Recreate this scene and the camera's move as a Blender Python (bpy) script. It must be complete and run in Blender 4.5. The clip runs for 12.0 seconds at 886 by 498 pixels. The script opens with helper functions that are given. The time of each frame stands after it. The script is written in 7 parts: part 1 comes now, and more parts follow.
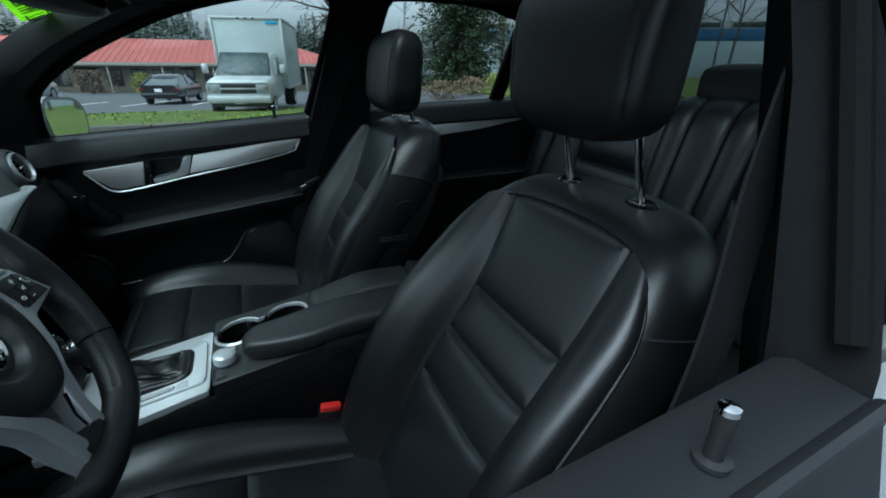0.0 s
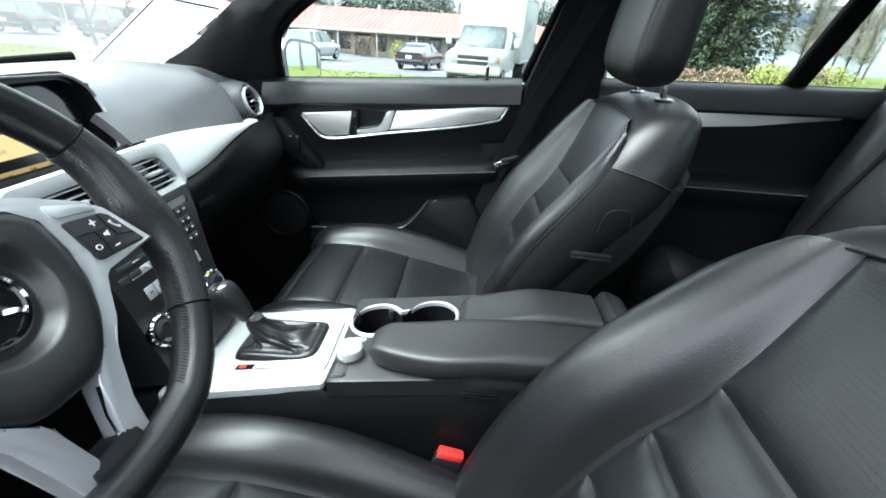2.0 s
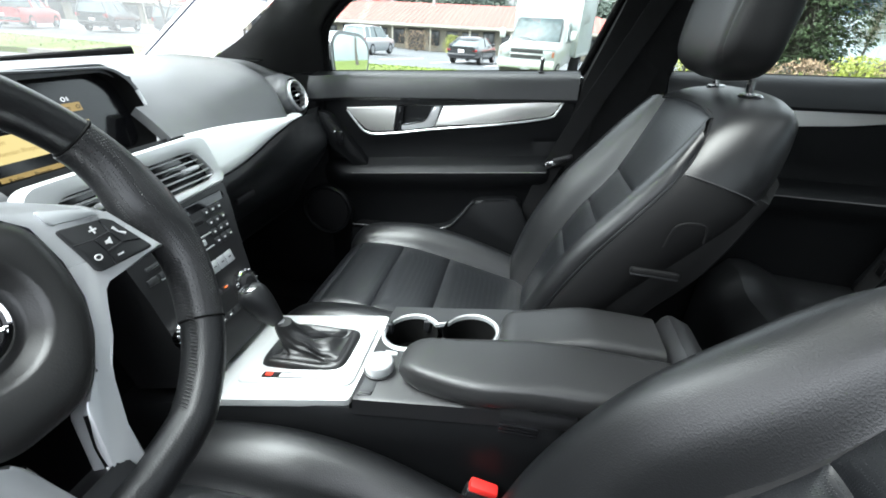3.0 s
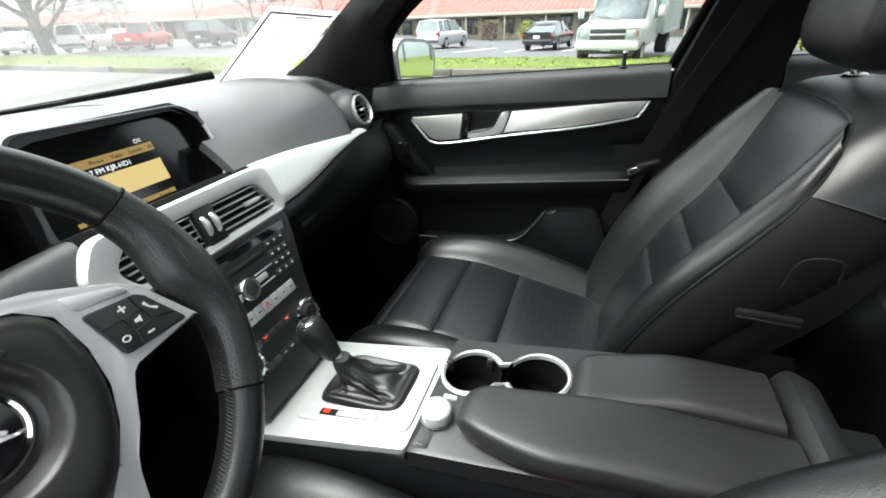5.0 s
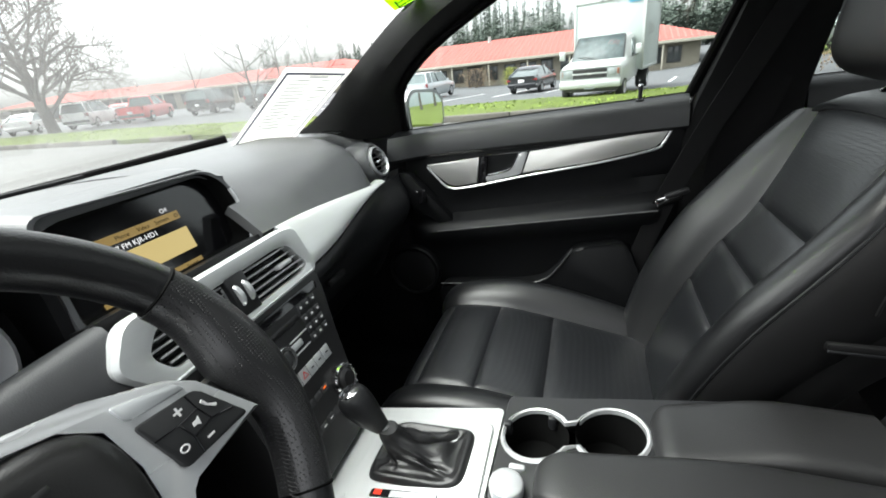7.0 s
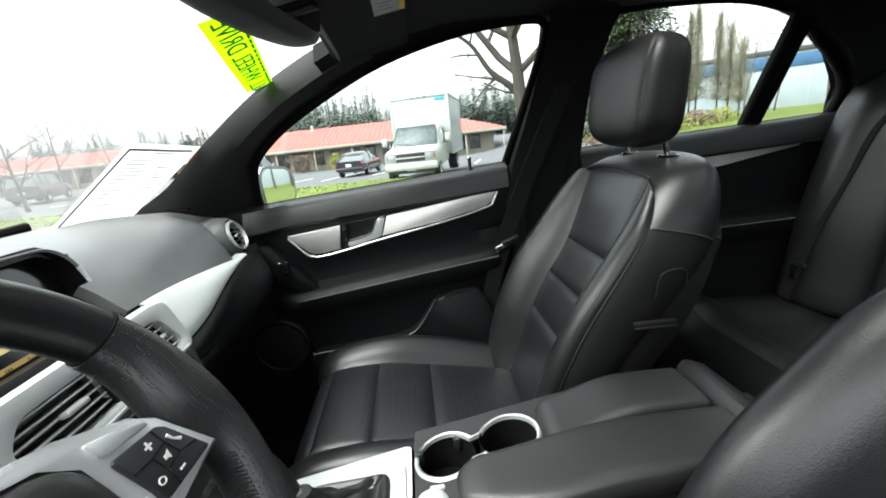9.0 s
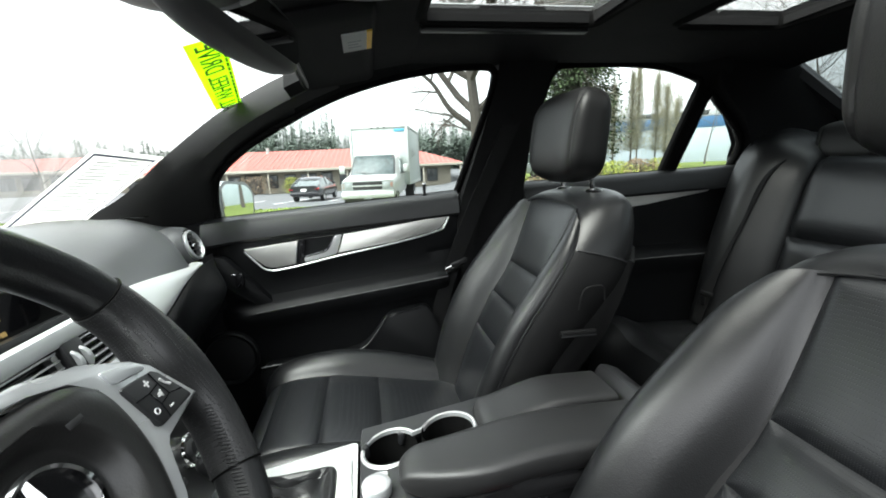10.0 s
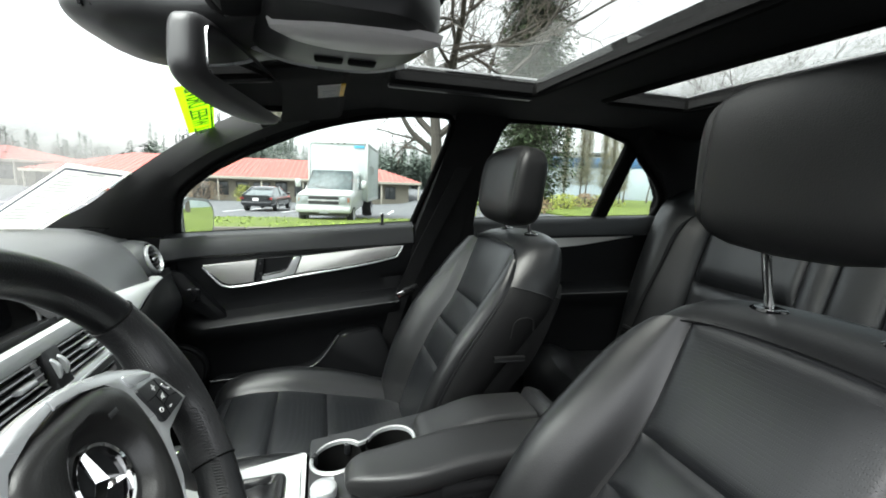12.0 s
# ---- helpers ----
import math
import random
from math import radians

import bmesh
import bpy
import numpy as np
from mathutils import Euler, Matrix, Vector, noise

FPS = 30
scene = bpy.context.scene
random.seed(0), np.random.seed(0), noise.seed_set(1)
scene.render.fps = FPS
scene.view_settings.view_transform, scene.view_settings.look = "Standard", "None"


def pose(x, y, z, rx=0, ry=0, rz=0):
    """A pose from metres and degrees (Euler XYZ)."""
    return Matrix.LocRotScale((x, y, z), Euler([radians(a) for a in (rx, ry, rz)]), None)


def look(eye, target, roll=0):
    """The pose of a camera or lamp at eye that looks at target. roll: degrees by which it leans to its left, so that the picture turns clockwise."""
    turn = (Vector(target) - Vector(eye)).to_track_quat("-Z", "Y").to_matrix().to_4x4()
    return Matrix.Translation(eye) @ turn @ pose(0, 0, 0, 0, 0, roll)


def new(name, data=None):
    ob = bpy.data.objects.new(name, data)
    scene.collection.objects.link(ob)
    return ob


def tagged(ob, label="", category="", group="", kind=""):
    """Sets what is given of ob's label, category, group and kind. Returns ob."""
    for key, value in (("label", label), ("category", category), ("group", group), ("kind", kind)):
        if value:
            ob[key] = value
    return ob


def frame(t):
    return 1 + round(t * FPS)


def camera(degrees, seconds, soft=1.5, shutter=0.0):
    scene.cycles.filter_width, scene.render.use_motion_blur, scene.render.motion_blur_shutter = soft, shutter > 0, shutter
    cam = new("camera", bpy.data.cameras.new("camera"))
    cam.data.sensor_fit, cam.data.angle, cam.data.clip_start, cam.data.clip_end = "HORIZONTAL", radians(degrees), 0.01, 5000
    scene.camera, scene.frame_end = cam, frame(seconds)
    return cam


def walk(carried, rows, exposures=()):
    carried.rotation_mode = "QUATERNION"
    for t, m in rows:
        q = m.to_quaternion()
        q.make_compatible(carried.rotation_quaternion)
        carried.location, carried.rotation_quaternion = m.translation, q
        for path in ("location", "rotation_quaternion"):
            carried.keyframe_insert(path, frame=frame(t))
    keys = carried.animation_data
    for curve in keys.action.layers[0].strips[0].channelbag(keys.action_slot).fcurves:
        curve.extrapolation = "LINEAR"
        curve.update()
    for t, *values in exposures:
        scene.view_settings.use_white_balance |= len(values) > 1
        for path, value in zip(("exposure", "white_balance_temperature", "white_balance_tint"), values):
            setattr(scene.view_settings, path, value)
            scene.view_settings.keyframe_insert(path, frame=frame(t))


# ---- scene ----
cam = camera(92.3, 12.0, soft=1.8)
PATH = [
    (0, (0.519, -0.822, 1.147), (1.278, 0.852, 0.358), 0.4),
    (0.5, (0.569, -0.755, 1.128), (1.198, 0.945, 0.283), 1.3),
    (1, (0.577, -0.681, 1.119), (1.0, 1.083, 0.278), 3.1),
    (1.5, (0.571, -0.621, 1.104), (0.701, 1.185, 0.254), 3.0),
    (2, (0.572, -0.58, 1.092), (0.502, 1.209, 0.201), 3.9),
    (2.5, (0.568, -0.549, 1.079), (0.368, 1.211, 0.15), 3.6),
    (3, (0.572, -0.514, 1.084), (0.296, 1.239, 0.161), 3.2),
    (5, (0.571, -0.431, 1.111), (-0.037, 1.216, 0.153), -2.3),
    (5.5, (0.556, -0.418, 1.116), (-0.109, 1.232, 0.201), -3.4),
    (6, (0.536, -0.411, 1.122), (-0.189, 1.246, 0.269), -5.6),
    (6.5, (0.518, -0.41, 1.115), (-0.213, 1.262, 0.296), -6.4),
    (7, (0.498, -0.411, 1.109), (-0.131, 1.32, 0.33), -6.5),
    (7.5, (0.481, -0.423, 1.11), (0.016, 1.391, 0.407), -6.3),
    (9.5, (0.435, -0.543, 1.085), (0.68, 1.39, 0.632), -4.8),
    (10, (0.434, -0.589, 1.081), (0.771, 1.344, 0.692), -2.5),
    (10.5, (0.433, -0.622, 1.096), (0.841, 1.305, 0.745), -0.9),
    (11, (0.429, -0.654, 1.105), (0.876, 1.268, 0.78), 0.3),
    (11.5, (0.421, -0.68, 1.12), (0.909, 1.235, 0.812), 1.7),
    (12, (0.416, -0.691, 1.126), (0.968, 1.209, 0.83), 2.1),
]
EXPOSURES = [(0.0, 0.85, 5150, -4), (0.5, 2.05, 5050, -5), (1.0, 2.75, 5250, -4), (1.5, 3.0, 5600, 1), (2.5, 3.1, 5950, 6), (5.0, 2.7, 6450, 9), (7.0, 2.4, 6450, 9), (9.5, 2.6, 6400, 7), (12.0, 2.5, 6400, 7)]
walk(cam, [(t, look(eye, target, roll)) for t, eye, target, roll in PATH], EXPOSURES)

# world: bright overcast sky and a very soft sun
SUN_EL, SUN_AZ = 60, -112
world = bpy.data.worlds.new("world")
scene.world = world
world.use_nodes = True
wn = world.node_tree.nodes
bg = wn["Background"]
sky = wn.new("ShaderNodeTexSky")
sky.sky_type, sky.sun_disc = "NISHITA", False
sky.sun_elevation, sky.sun_rotation = radians(SUN_EL), radians(SUN_AZ)
sky.air_density, sky.dust_density, sky.ozone_density = 1.0, 5.0, 1.0
grey = wn.new("ShaderNodeHueSaturation")
grey.inputs["Saturation"].default_value = 0.12
world.node_tree.links.new(sky.outputs[0], grey.inputs["Color"])
world.node_tree.links.new(grey.outputs[0], bg.inputs["Color"])
bg.inputs["Strength"].default_value = 0.15
sun = new("sun", bpy.data.lights.new("sun", "SUN"))
sun.data.energy, sun.data.angle, sun.data.color = 1.4, radians(58), (1.0, 0.97, 0.93)
sun_way = Vector((math.sin(radians(SUN_AZ)) * math.cos(radians(SUN_EL)), math.cos(radians(SUN_AZ)) * math.cos(radians(SUN_EL)), math.sin(radians(SUN_EL))))
sun.matrix_world = look(sun_way * 60, (0, 0, 0))

# ---- materials ----
MATS = {}


def mat(name, color, rough=0.5, metal=0.0, vary=0.12, scale=30.0, bump=0.0, bump_scale=300.0, kind="noise", spec=0.5, coat=0.0, island=0.0, stretch=(1, 1, 1)):
    """A surface with colour variation at two scales, roughness variation and fine relief."""
    if name in MATS:
        return MATS[name]
    m = bpy.data.materials.new(name)
    m.use_nodes = True
    n, ln = m.node_tree.nodes, m.node_tree.links
    b = n["Principled BSDF"]
    b.inputs["Metallic"].default_value = metal
    b.inputs["Specular IOR Level"].default_value = spec
    b.inputs["Coat Weight"].default_value = coat
    b.inputs["Coat Roughness"].default_value = 0.08
    tc = n.new("ShaderNodeTexCoord")
    mp = n.new("ShaderNodeMapping")
    mp.inputs["Scale"].default_value = stretch
    ln.new(tc.outputs["Object"], mp.inputs["Vector"])
    big = n.new("ShaderNodeTexNoise")
    big.inputs["Scale"].default_value, big.inputs["Detail"].default_value = scale * 0.12, 3
    fine = n.new("ShaderNodeTexNoise")
    fine.inputs["Scale"].default_value, fine.inputs["Detail"].default_value = scale, 5
    ln.new(mp.outputs[0], big.inputs["Vector"])
    ln.new(mp.outputs[0], fine.inputs["Vector"])
    add = n.new("ShaderNodeMath")
    add.operation = "ADD"
    ln.new(big.outputs["Fac"], add.inputs[0])
    ln.new(fine.outputs["Fac"], add.inputs[1])
    rng = n.new("ShaderNodeMapRange")
    rng.inputs["From Min"].default_value, rng.inputs["From Max"].default_value = 0.6, 1.4
    rng.inputs["To Min"].default_value, rng.inputs["To Max"].default_value = 1 - vary, 1 + vary
    ln.new(add.outputs[0], rng.inputs["Value"])
    fac = rng.outputs[0]
    if island:
        info = n.new("ShaderNodeNewGeometry")
        r2 = n.new("ShaderNodeMapRange")
        r2.inputs["To Min"].default_value, r2.inputs["To Max"].default_value = 1 - island, 1 + island
        ln.new(info.outputs["Random Per Island"], r2.inputs["Value"])
        mu = n.new("ShaderNodeMath")
        mu.operation = "MULTIPLY"
        ln.new(fac, mu.inputs[0])
        ln.new(r2.outputs[0], mu.inputs[1])
        fac = mu.outputs[0]
    col = n.new("ShaderNodeVectorMath")
    col.operation = "SCALE"
    col.inputs[0].default_value = color
    ln.new(fac, col.inputs["Scale"])
    ln.new(col.outputs[0], b.inputs["Base Color"])
    rr = n.new("ShaderNodeMapRange")
    rr.inputs["To Min"].default_value, rr.inputs["To Max"].default_value = max(0.02, rough * 0.82), min(1.0, rough * 1.18)
    ln.new(big.outputs["Fac"], rr.inputs["Value"])
    ln.new(rr.outputs[0], b.inputs["Roughness"])
    if bump:
        if kind == "grain":
            tx = n.new("ShaderNodeTexVoronoi")
            tx.inputs["Scale"].default_value = bump_scale
            out = tx.outputs["Distance"]
        elif kind == "holes":
            tx = n.new("ShaderNodeTexVoronoi")
            tx.inputs["Scale"].default_value, tx.inputs["Randomness"].default_value = bump_scale, 0.0
            st = n.new("ShaderNodeMapRange")
            st.inputs["From Min"].default_value, st.inputs["From Max"].default_value = 0.22, 0.34
            ln.new(tx.outputs["Distance"], st.inputs["Value"])
            out = st.outputs[0]
        else:
            tx = n.new("ShaderNodeTexNoise")
            tx.inputs["Scale"].default_value, tx.inputs["Detail"].default_value = bump_scale, 4
            out = tx.outputs["Fac"]
        ln.new(mp.outputs[0], tx.inputs["Vector"])
        bp = n.new("ShaderNodeBump")
        bp.inputs["Strength"].default_value, bp.inputs["Distance"].default_value = bump, 0.002
        ln.new(out, bp.inputs["Height"])
        ln.new(bp.outputs[0], b.inputs["Normal"])
    MATS[name] = m
    return m


def glow(name, color, strength):
    m = bpy.data.materials.new(name)
    m.use_nodes = True
    b = m.node_tree.nodes["Principled BSDF"]
    b.inputs["Base Color"].default_value = (*[c * 0.08 for c in color], 1)
    b.inputs["Emission Color"].default_value = (*color, 1)
    b.inputs["Emission Strength"].default_value = strength
    b.inputs["Roughness"].default_value = 0.3
    return m


def pane_glass(name, tint, gloss=0.9):
    """Thin glass: clear with a tint, and a sharp reflection that grows at grazing angles."""
    m = bpy.data.materials.new(name)
    m.use_nodes = True
    n, ln = m.node_tree.nodes, m.node_tree.links
    n.remove(n["Principled BSDF"])
    tr, gl, mx, fr = (n.new("ShaderNode" + k) for k in ("BsdfTransparent", "BsdfGlossy", "MixShader", "LayerWeight"))
    tr.inputs["Color"].default_value = (*tint, 1)
    gl.inputs["Roughness"].default_value = 0.01
    gl.inputs["Color"].default_value = (gloss, gloss, gloss, 1)
    fr.inputs["Blend"].default_value = 0.5
    pw, ma = n.new("ShaderNodeMath"), n.new("ShaderNodeMath")
    pw.operation, ma.operation = "POWER", "MULTIPLY_ADD"
    pw.inputs[1].default_value = 5.0
    ma.inputs[1].default_value, ma.inputs[2].default_value = 0.95, 0.035
    ln.new(fr.outputs["Facing"], pw.inputs[0])
    ln.new(pw.outputs[0], ma.inputs[0])
    ln.new(ma.outputs[0], mx.inputs["Fac"])
    ln.new(tr.outputs[0], mx.inputs[1])
    ln.new(gl.outputs[0], mx.inputs[2])
    ln.new(mx.outputs[0], n["Material Output"].inputs["Surface"])
    return m


LEATHER = mat("black_leather", (0.0076, 0.0079, 0.0087), 0.37, vary=0.18, scale=14, bump=0.10, bump_scale=620, kind="grain", spec=0.50)
HEADLEATHER = mat("headrest_leather", (0.0078, 0.0079, 0.0083), 0.46, vary=0.18, scale=14, bump=0.12, bump_scale=620, kind="grain", spec=0.34)
LEATHER_PERF = mat("perforated_leather", (0.0088, 0.0094, 0.0108), 0.35, vary=0.15, scale=14, bump=0.3, bump_scale=400, kind="holes", spec=0.5)
ARMLEATHER = mat("armrest_leather", (0.020, 0.020, 0.0205), 0.42, vary=0.15, scale=14, bump=0.07, bump_scale=620, kind="grain")
HUB = mat("satin_hub_plastic", (0.016, 0.0158, 0.0156), 0.36, vary=0.12, scale=20, bump=0.05, bump_scale=700, kind="grain")
GRIP = mat("perforated_grip_leather", (0.015, 0.015, 0.016), 0.40, vary=0.15, scale=20, bump=0.9, bump_scale=430, kind="holes")
PIPING = mat("seat_piping", (0.016, 0.016, 0.017), 0.5, vary=0.1)
THREAD = mat("grey_thread", (0.06, 0.06, 0.062), 0.8)
# dark plastic; the sky's sheen on the dashboard top is mixed into the colour
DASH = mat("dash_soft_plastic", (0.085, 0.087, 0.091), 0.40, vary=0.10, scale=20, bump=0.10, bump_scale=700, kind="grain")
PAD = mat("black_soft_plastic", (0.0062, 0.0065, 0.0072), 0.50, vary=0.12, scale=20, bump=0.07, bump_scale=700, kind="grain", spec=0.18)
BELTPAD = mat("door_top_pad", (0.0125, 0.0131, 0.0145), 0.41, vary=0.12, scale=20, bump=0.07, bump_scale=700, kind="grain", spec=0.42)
BLACK = mat("black_hard_plastic", (0.014, 0.014, 0.015), 0.38, vary=0.1, scale=40, bump=0.05)
GLOSS = mat("gloss_black", (0.008, 0.008, 0.009), 0.08, vary=0.05)
LINER = mat("black_headliner_cloth", (0.009, 0.009, 0.0095), 0.95, vary=0.15, scale=60, bump=0.3, bump_scale=900, spec=0.15)
PILLARCLOTH = mat("pillar_cloth", (0.0080, 0.0080, 0.0084), 0.9, vary=0.15, scale=60, bump=0.3, bump_scale=900, spec=0.1)
CARPET = mat("black_carpet", (0.010, 0.010, 0.011), 1.0, vary=0.3, scale=200, bump=0.8, bump_scale=500, spec=0.1)
# ALU, SATIN: low metallic and pale base paint in part of their bright reflections
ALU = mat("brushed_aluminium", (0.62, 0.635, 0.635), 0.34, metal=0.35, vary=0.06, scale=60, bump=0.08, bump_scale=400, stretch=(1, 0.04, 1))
ALU_X = mat("brushed_aluminium_door", (0.74, 0.73, 0.71), 0.33, metal=0.75, vary=0.06, scale=60, bump=0.08, bump_scale=400, stretch=(0.04, 1, 1))
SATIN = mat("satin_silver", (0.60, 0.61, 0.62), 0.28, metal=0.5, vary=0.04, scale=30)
SILVERBTN = mat("silver_button", (0.62, 0.64, 0.65), 0.32, metal=0.4, vary=0.05, scale=60)
CHROME = mat("chrome", (0.80, 0.80, 0.80), 0.08, metal=1.0, vary=0.02)
RUBBER = mat("black_rubber", (0.0042, 0.0042, 0.0042), 0.85, vary=0.1, spec=0.08)
PILLARTRIM = mat("windscreen_pillar_trim", (0.0150, 0.0148, 0.0150), 0.55, vary=0.15, scale=20, bump=0.12, bump_scale=800, kind="grain", spec=0.3)
BELT = mat("belt_webbing", (0.008, 0.008, 0.0085), 0.8, vary=0.15, scale=80, bump=0.5, bump_scale=800, spec=0.15)
RED = mat("red_plastic", (0.72, 0.03, 0.025), 0.4, vary=0.05)
GREYBTN = mat("grey_button_plastic", (0.035, 0.036, 0.038), 0.4, vary=0.1)
WHITEMARK = mat("white_marking", (0.7, 0.7, 0.7), 0.6, vary=0.02)
PAPER = mat("white_paper", (0.78, 0.78, 0.77), 0.7, vary=0.03, scale=20)
pt = PAPER.node_tree
tl = pt.nodes.new("ShaderNodeBsdfTranslucent")
tl.inputs["Color"].default_value = (0.85, 0.85, 0.83, 1)
mxp = pt.nodes.new("ShaderNodeMixShader")
mxp.inputs["Fac"].default_value = 0.55
pt.links.new(pt.nodes["Principled BSDF"].outputs[0], mxp.inputs[1])
pt.links.new(tl.outputs[0], mxp.inputs[2])
pt.links.new(mxp.outputs[0], pt.nodes["Material Output"].inputs["Surface"])
INK = mat("grey_print", (0.50, 0.51, 0.53), 0.8, vary=0.1)
NAVY = mat("navy_print", (0.05, 0.06, 0.14), 0.7)
LIME = mat("lime_plastic_film", (0.52, 0.80, 0.02), 0.5, vary=0.05)
lt = LIME.node_tree
tl2 = lt.nodes.new("ShaderNodeBsdfTranslucent")
tl2.inputs["Color"].default_value = (0.60, 0.92, 0.03, 1)
mxl = lt.nodes.new("ShaderNodeMixShader")
mxl.inputs["Fac"].default_value = 0.6
lt.links.new(lt.nodes["Principled BSDF"].outputs[0], mxl.inputs[1])
lt.links.new(tl2.outputs[0], mxl.inputs[2])
lt.links.new(mxl.outputs[0], lt.nodes["Material Output"].inputs["Surface"])
LIMEINK = mat("dark_green_print", (0.05, 0.14, 0.01), 0.6)
ORANGE = mat("orange_print", (0.85, 0.5, 0.05), 0.6)
PAINT = mat("silver_car_paint", (0.55, 0.56, 0.57), 0.28, metal=0.6, vary=0.04, coat=0.6)
# dark shell; the shade on the seat sides is put into the colour too
SHADESHELL = mat("shaded_seat_shell", (0.0050, 0.0050, 0.0053), 0.58, vary=0.15, scale=20, bump=0.10, bump_scale=500, spec=0.22)
# near-black plastic: the shade of recesses and undersides is put into the colour
SHADEBLACK = mat("shade_black_plastic", (0.003, 0.003, 0.003), 0.8, vary=0.1, spec=0.1)
GLASS = pane_glass("clear_glass", (0.90, 0.93, 0.92))
SHIELD = pane_glass("veiled_windscreen", (0.86, 0.88, 0.87))
# a faint translucent mix imitates the pale veil of dashboard reflections on the glass
st = SHIELD.node_tree
veil, dmix = st.nodes.new("ShaderNodeBsdfTranslucent"), st.nodes.new("ShaderNodeMixShader")
veil.inputs["Color"].default_value = (0.9, 0.9, 0.88, 1)
dnoise, drange, dco = st.nodes.new("ShaderNodeTexNoise"), st.nodes.new("ShaderNodeMapRange"), st.nodes.new("ShaderNodeTexCoord")
dnoise.inputs["Scale"].default_value, dnoise.inputs["Detail"].default_value = 5, 6
drange.inputs["To Min"].default_value, drange.inputs["To Max"].default_value = 0.012, 0.034
st.links.new(dco.outputs["Object"], dnoise.inputs["Vector"])
st.links.new(dnoise.outputs["Fac"], drange.inputs["Value"])
st.links.new(drange.outputs[0], dmix.inputs["Fac"])
sfc = st.nodes["Material Output"].inputs["Surface"]
st.links.new(sfc.links[0].from_socket, dmix.inputs[1])
st.links.new(veil.outputs[0], dmix.inputs[2])
st.links.new(dmix.outputs[0], sfc)
SUNGLASS = pane_glass("tinted_roof_glass", (0.80, 0.81, 0.79))
REARGLASS = pane_glass("rear_glass", (0.50, 0.53, 0.53))
MIRROR = mat("mirror_silver", (0.9, 0.9, 0.9), 0.01, metal=1.0, vary=0.0)
SCREEN_BLACK = mat("screen_glass", (0.006, 0.006, 0.007), 0.12, vary=0.02)
SCREEN_LIT = glow("screen_yellow", (0.95, 0.74, 0.30), 0.12)
SCREEN_BAR = glow("screen_amber", (0.62, 0.42, 0.14), 0.085)
SCREEN_WHITE = glow("screen_white", (0.9, 0.9, 0.9), 0.22)
LED = glow("orange_led", (1.0, 0.16, 0.01), 0.32)
LED_RED = glow("red_led", (1.0, 0.05, 0.02), 0.3)

# ---- mesh helpers ----


def obj(name, bm, material, parent=None, label="", sharp=38):
    me = bpy.data.meshes.new(name)
    bmesh.ops.recalc_face_normals(bm, faces=bm.faces)
    bm.to_mesh(me)
    bm.free()
    me.shade_smooth()
    me.set_sharp_from_angle(angle=radians(sharp))
    me.materials.append(material)
    ob = new(name, me)
    if parent:
        ob.parent = parent
    if label:
        ob["label"] = label
    return ob


def part(name, bm, material, parent, label="", sharp=38):
    return obj(name, bm, material, parent, label, sharp)


def thing(name, label, category, m=None, group="", kind=""):
    e = new(name)
    e.empty_display_size = 0.05
    if m is not None:
        e.matrix_world = m
    return tagged(e, label, category, group, kind)


def rbox(bm, c, s, r=0.004, seg=2, m=None):
    """A box with rounded edges: centre, full sizes, radius."""
    g = bmesh.ops.create_cube(bm, size=1.0)
    vs = g["verts"]
    for v in vs:
        v.co = Vector((v.co.x * s[0], v.co.y * s[1], v.co.z * s[2]))
    es = list({e for v in vs for e in v.link_edges})
    r = min(r, 0.49 * min(s))
    if r > 0:
        g2 = bmesh.ops.bevel(bm, geom=es, offset=r, segments=seg, profile=0.5, affect="EDGES")
        vs = list({v for f in g2["faces"] for v in f.verts} | {v for v in vs if v.is_valid})
    mm = Matrix.Translation(c) if m is None else m @ Matrix.Translation(c)
    for v in vs:
        v.co = mm @ v.co
    return bm


def B():
    return bmesh.new()


def loft(bm, rings, closed=True, cap=True):
    rows = [[bm.verts.new(p) for p in r] for r in rings]
    n = len(rows[0])
    for a, b in zip(rows, rows[1:]):
        for i in range(n if closed else n - 1):
            j = (i + 1) % n
            bm.faces.new((a[i], a[j], b[j], b[i]))
    if cap and closed:
        bm.faces.new(rows[0])
        bm.faces.new(rows[-1][::-1])
    return bm


def tube(bm, pts, r, n=8, cap=True, flat=1.0):
    """A round rod along points; r is one radius or one per point."""
    pts = [Vector(p) for p in pts]
    rs = r if isinstance(r, (list, tuple)) else [r] * len(pts)
    up = None
    rings = []
    for i, p in enumerate(pts):
        t = (pts[min(i + 1, len(pts) - 1)] - pts[max(i - 1, 0)]).normalized()
        if up is None:
            up = t.orthogonal().normalized()
        up = (up - t * up.dot(t)).normalized()
        side = t.cross(up)
        rings.append([p + rs[i] * (math.cos(a) * up + flat * math.sin(a) * side) for a in (2 * math.pi * k / n for k in range(n))])
    return loft(bm, rings, True, cap)


def lathe(bm, prof, n=32, m=None, cap=False):
    """Turns a profile of (radius, height) about z."""
    m = m or Matrix()
    rings = [[m @ Vector((r * math.cos(2 * math.pi * k / n), r * math.sin(2 * math.pi * k / n), h)) for k in range(n)] for r, h in prof]
    return loft(bm, rings, True, cap)


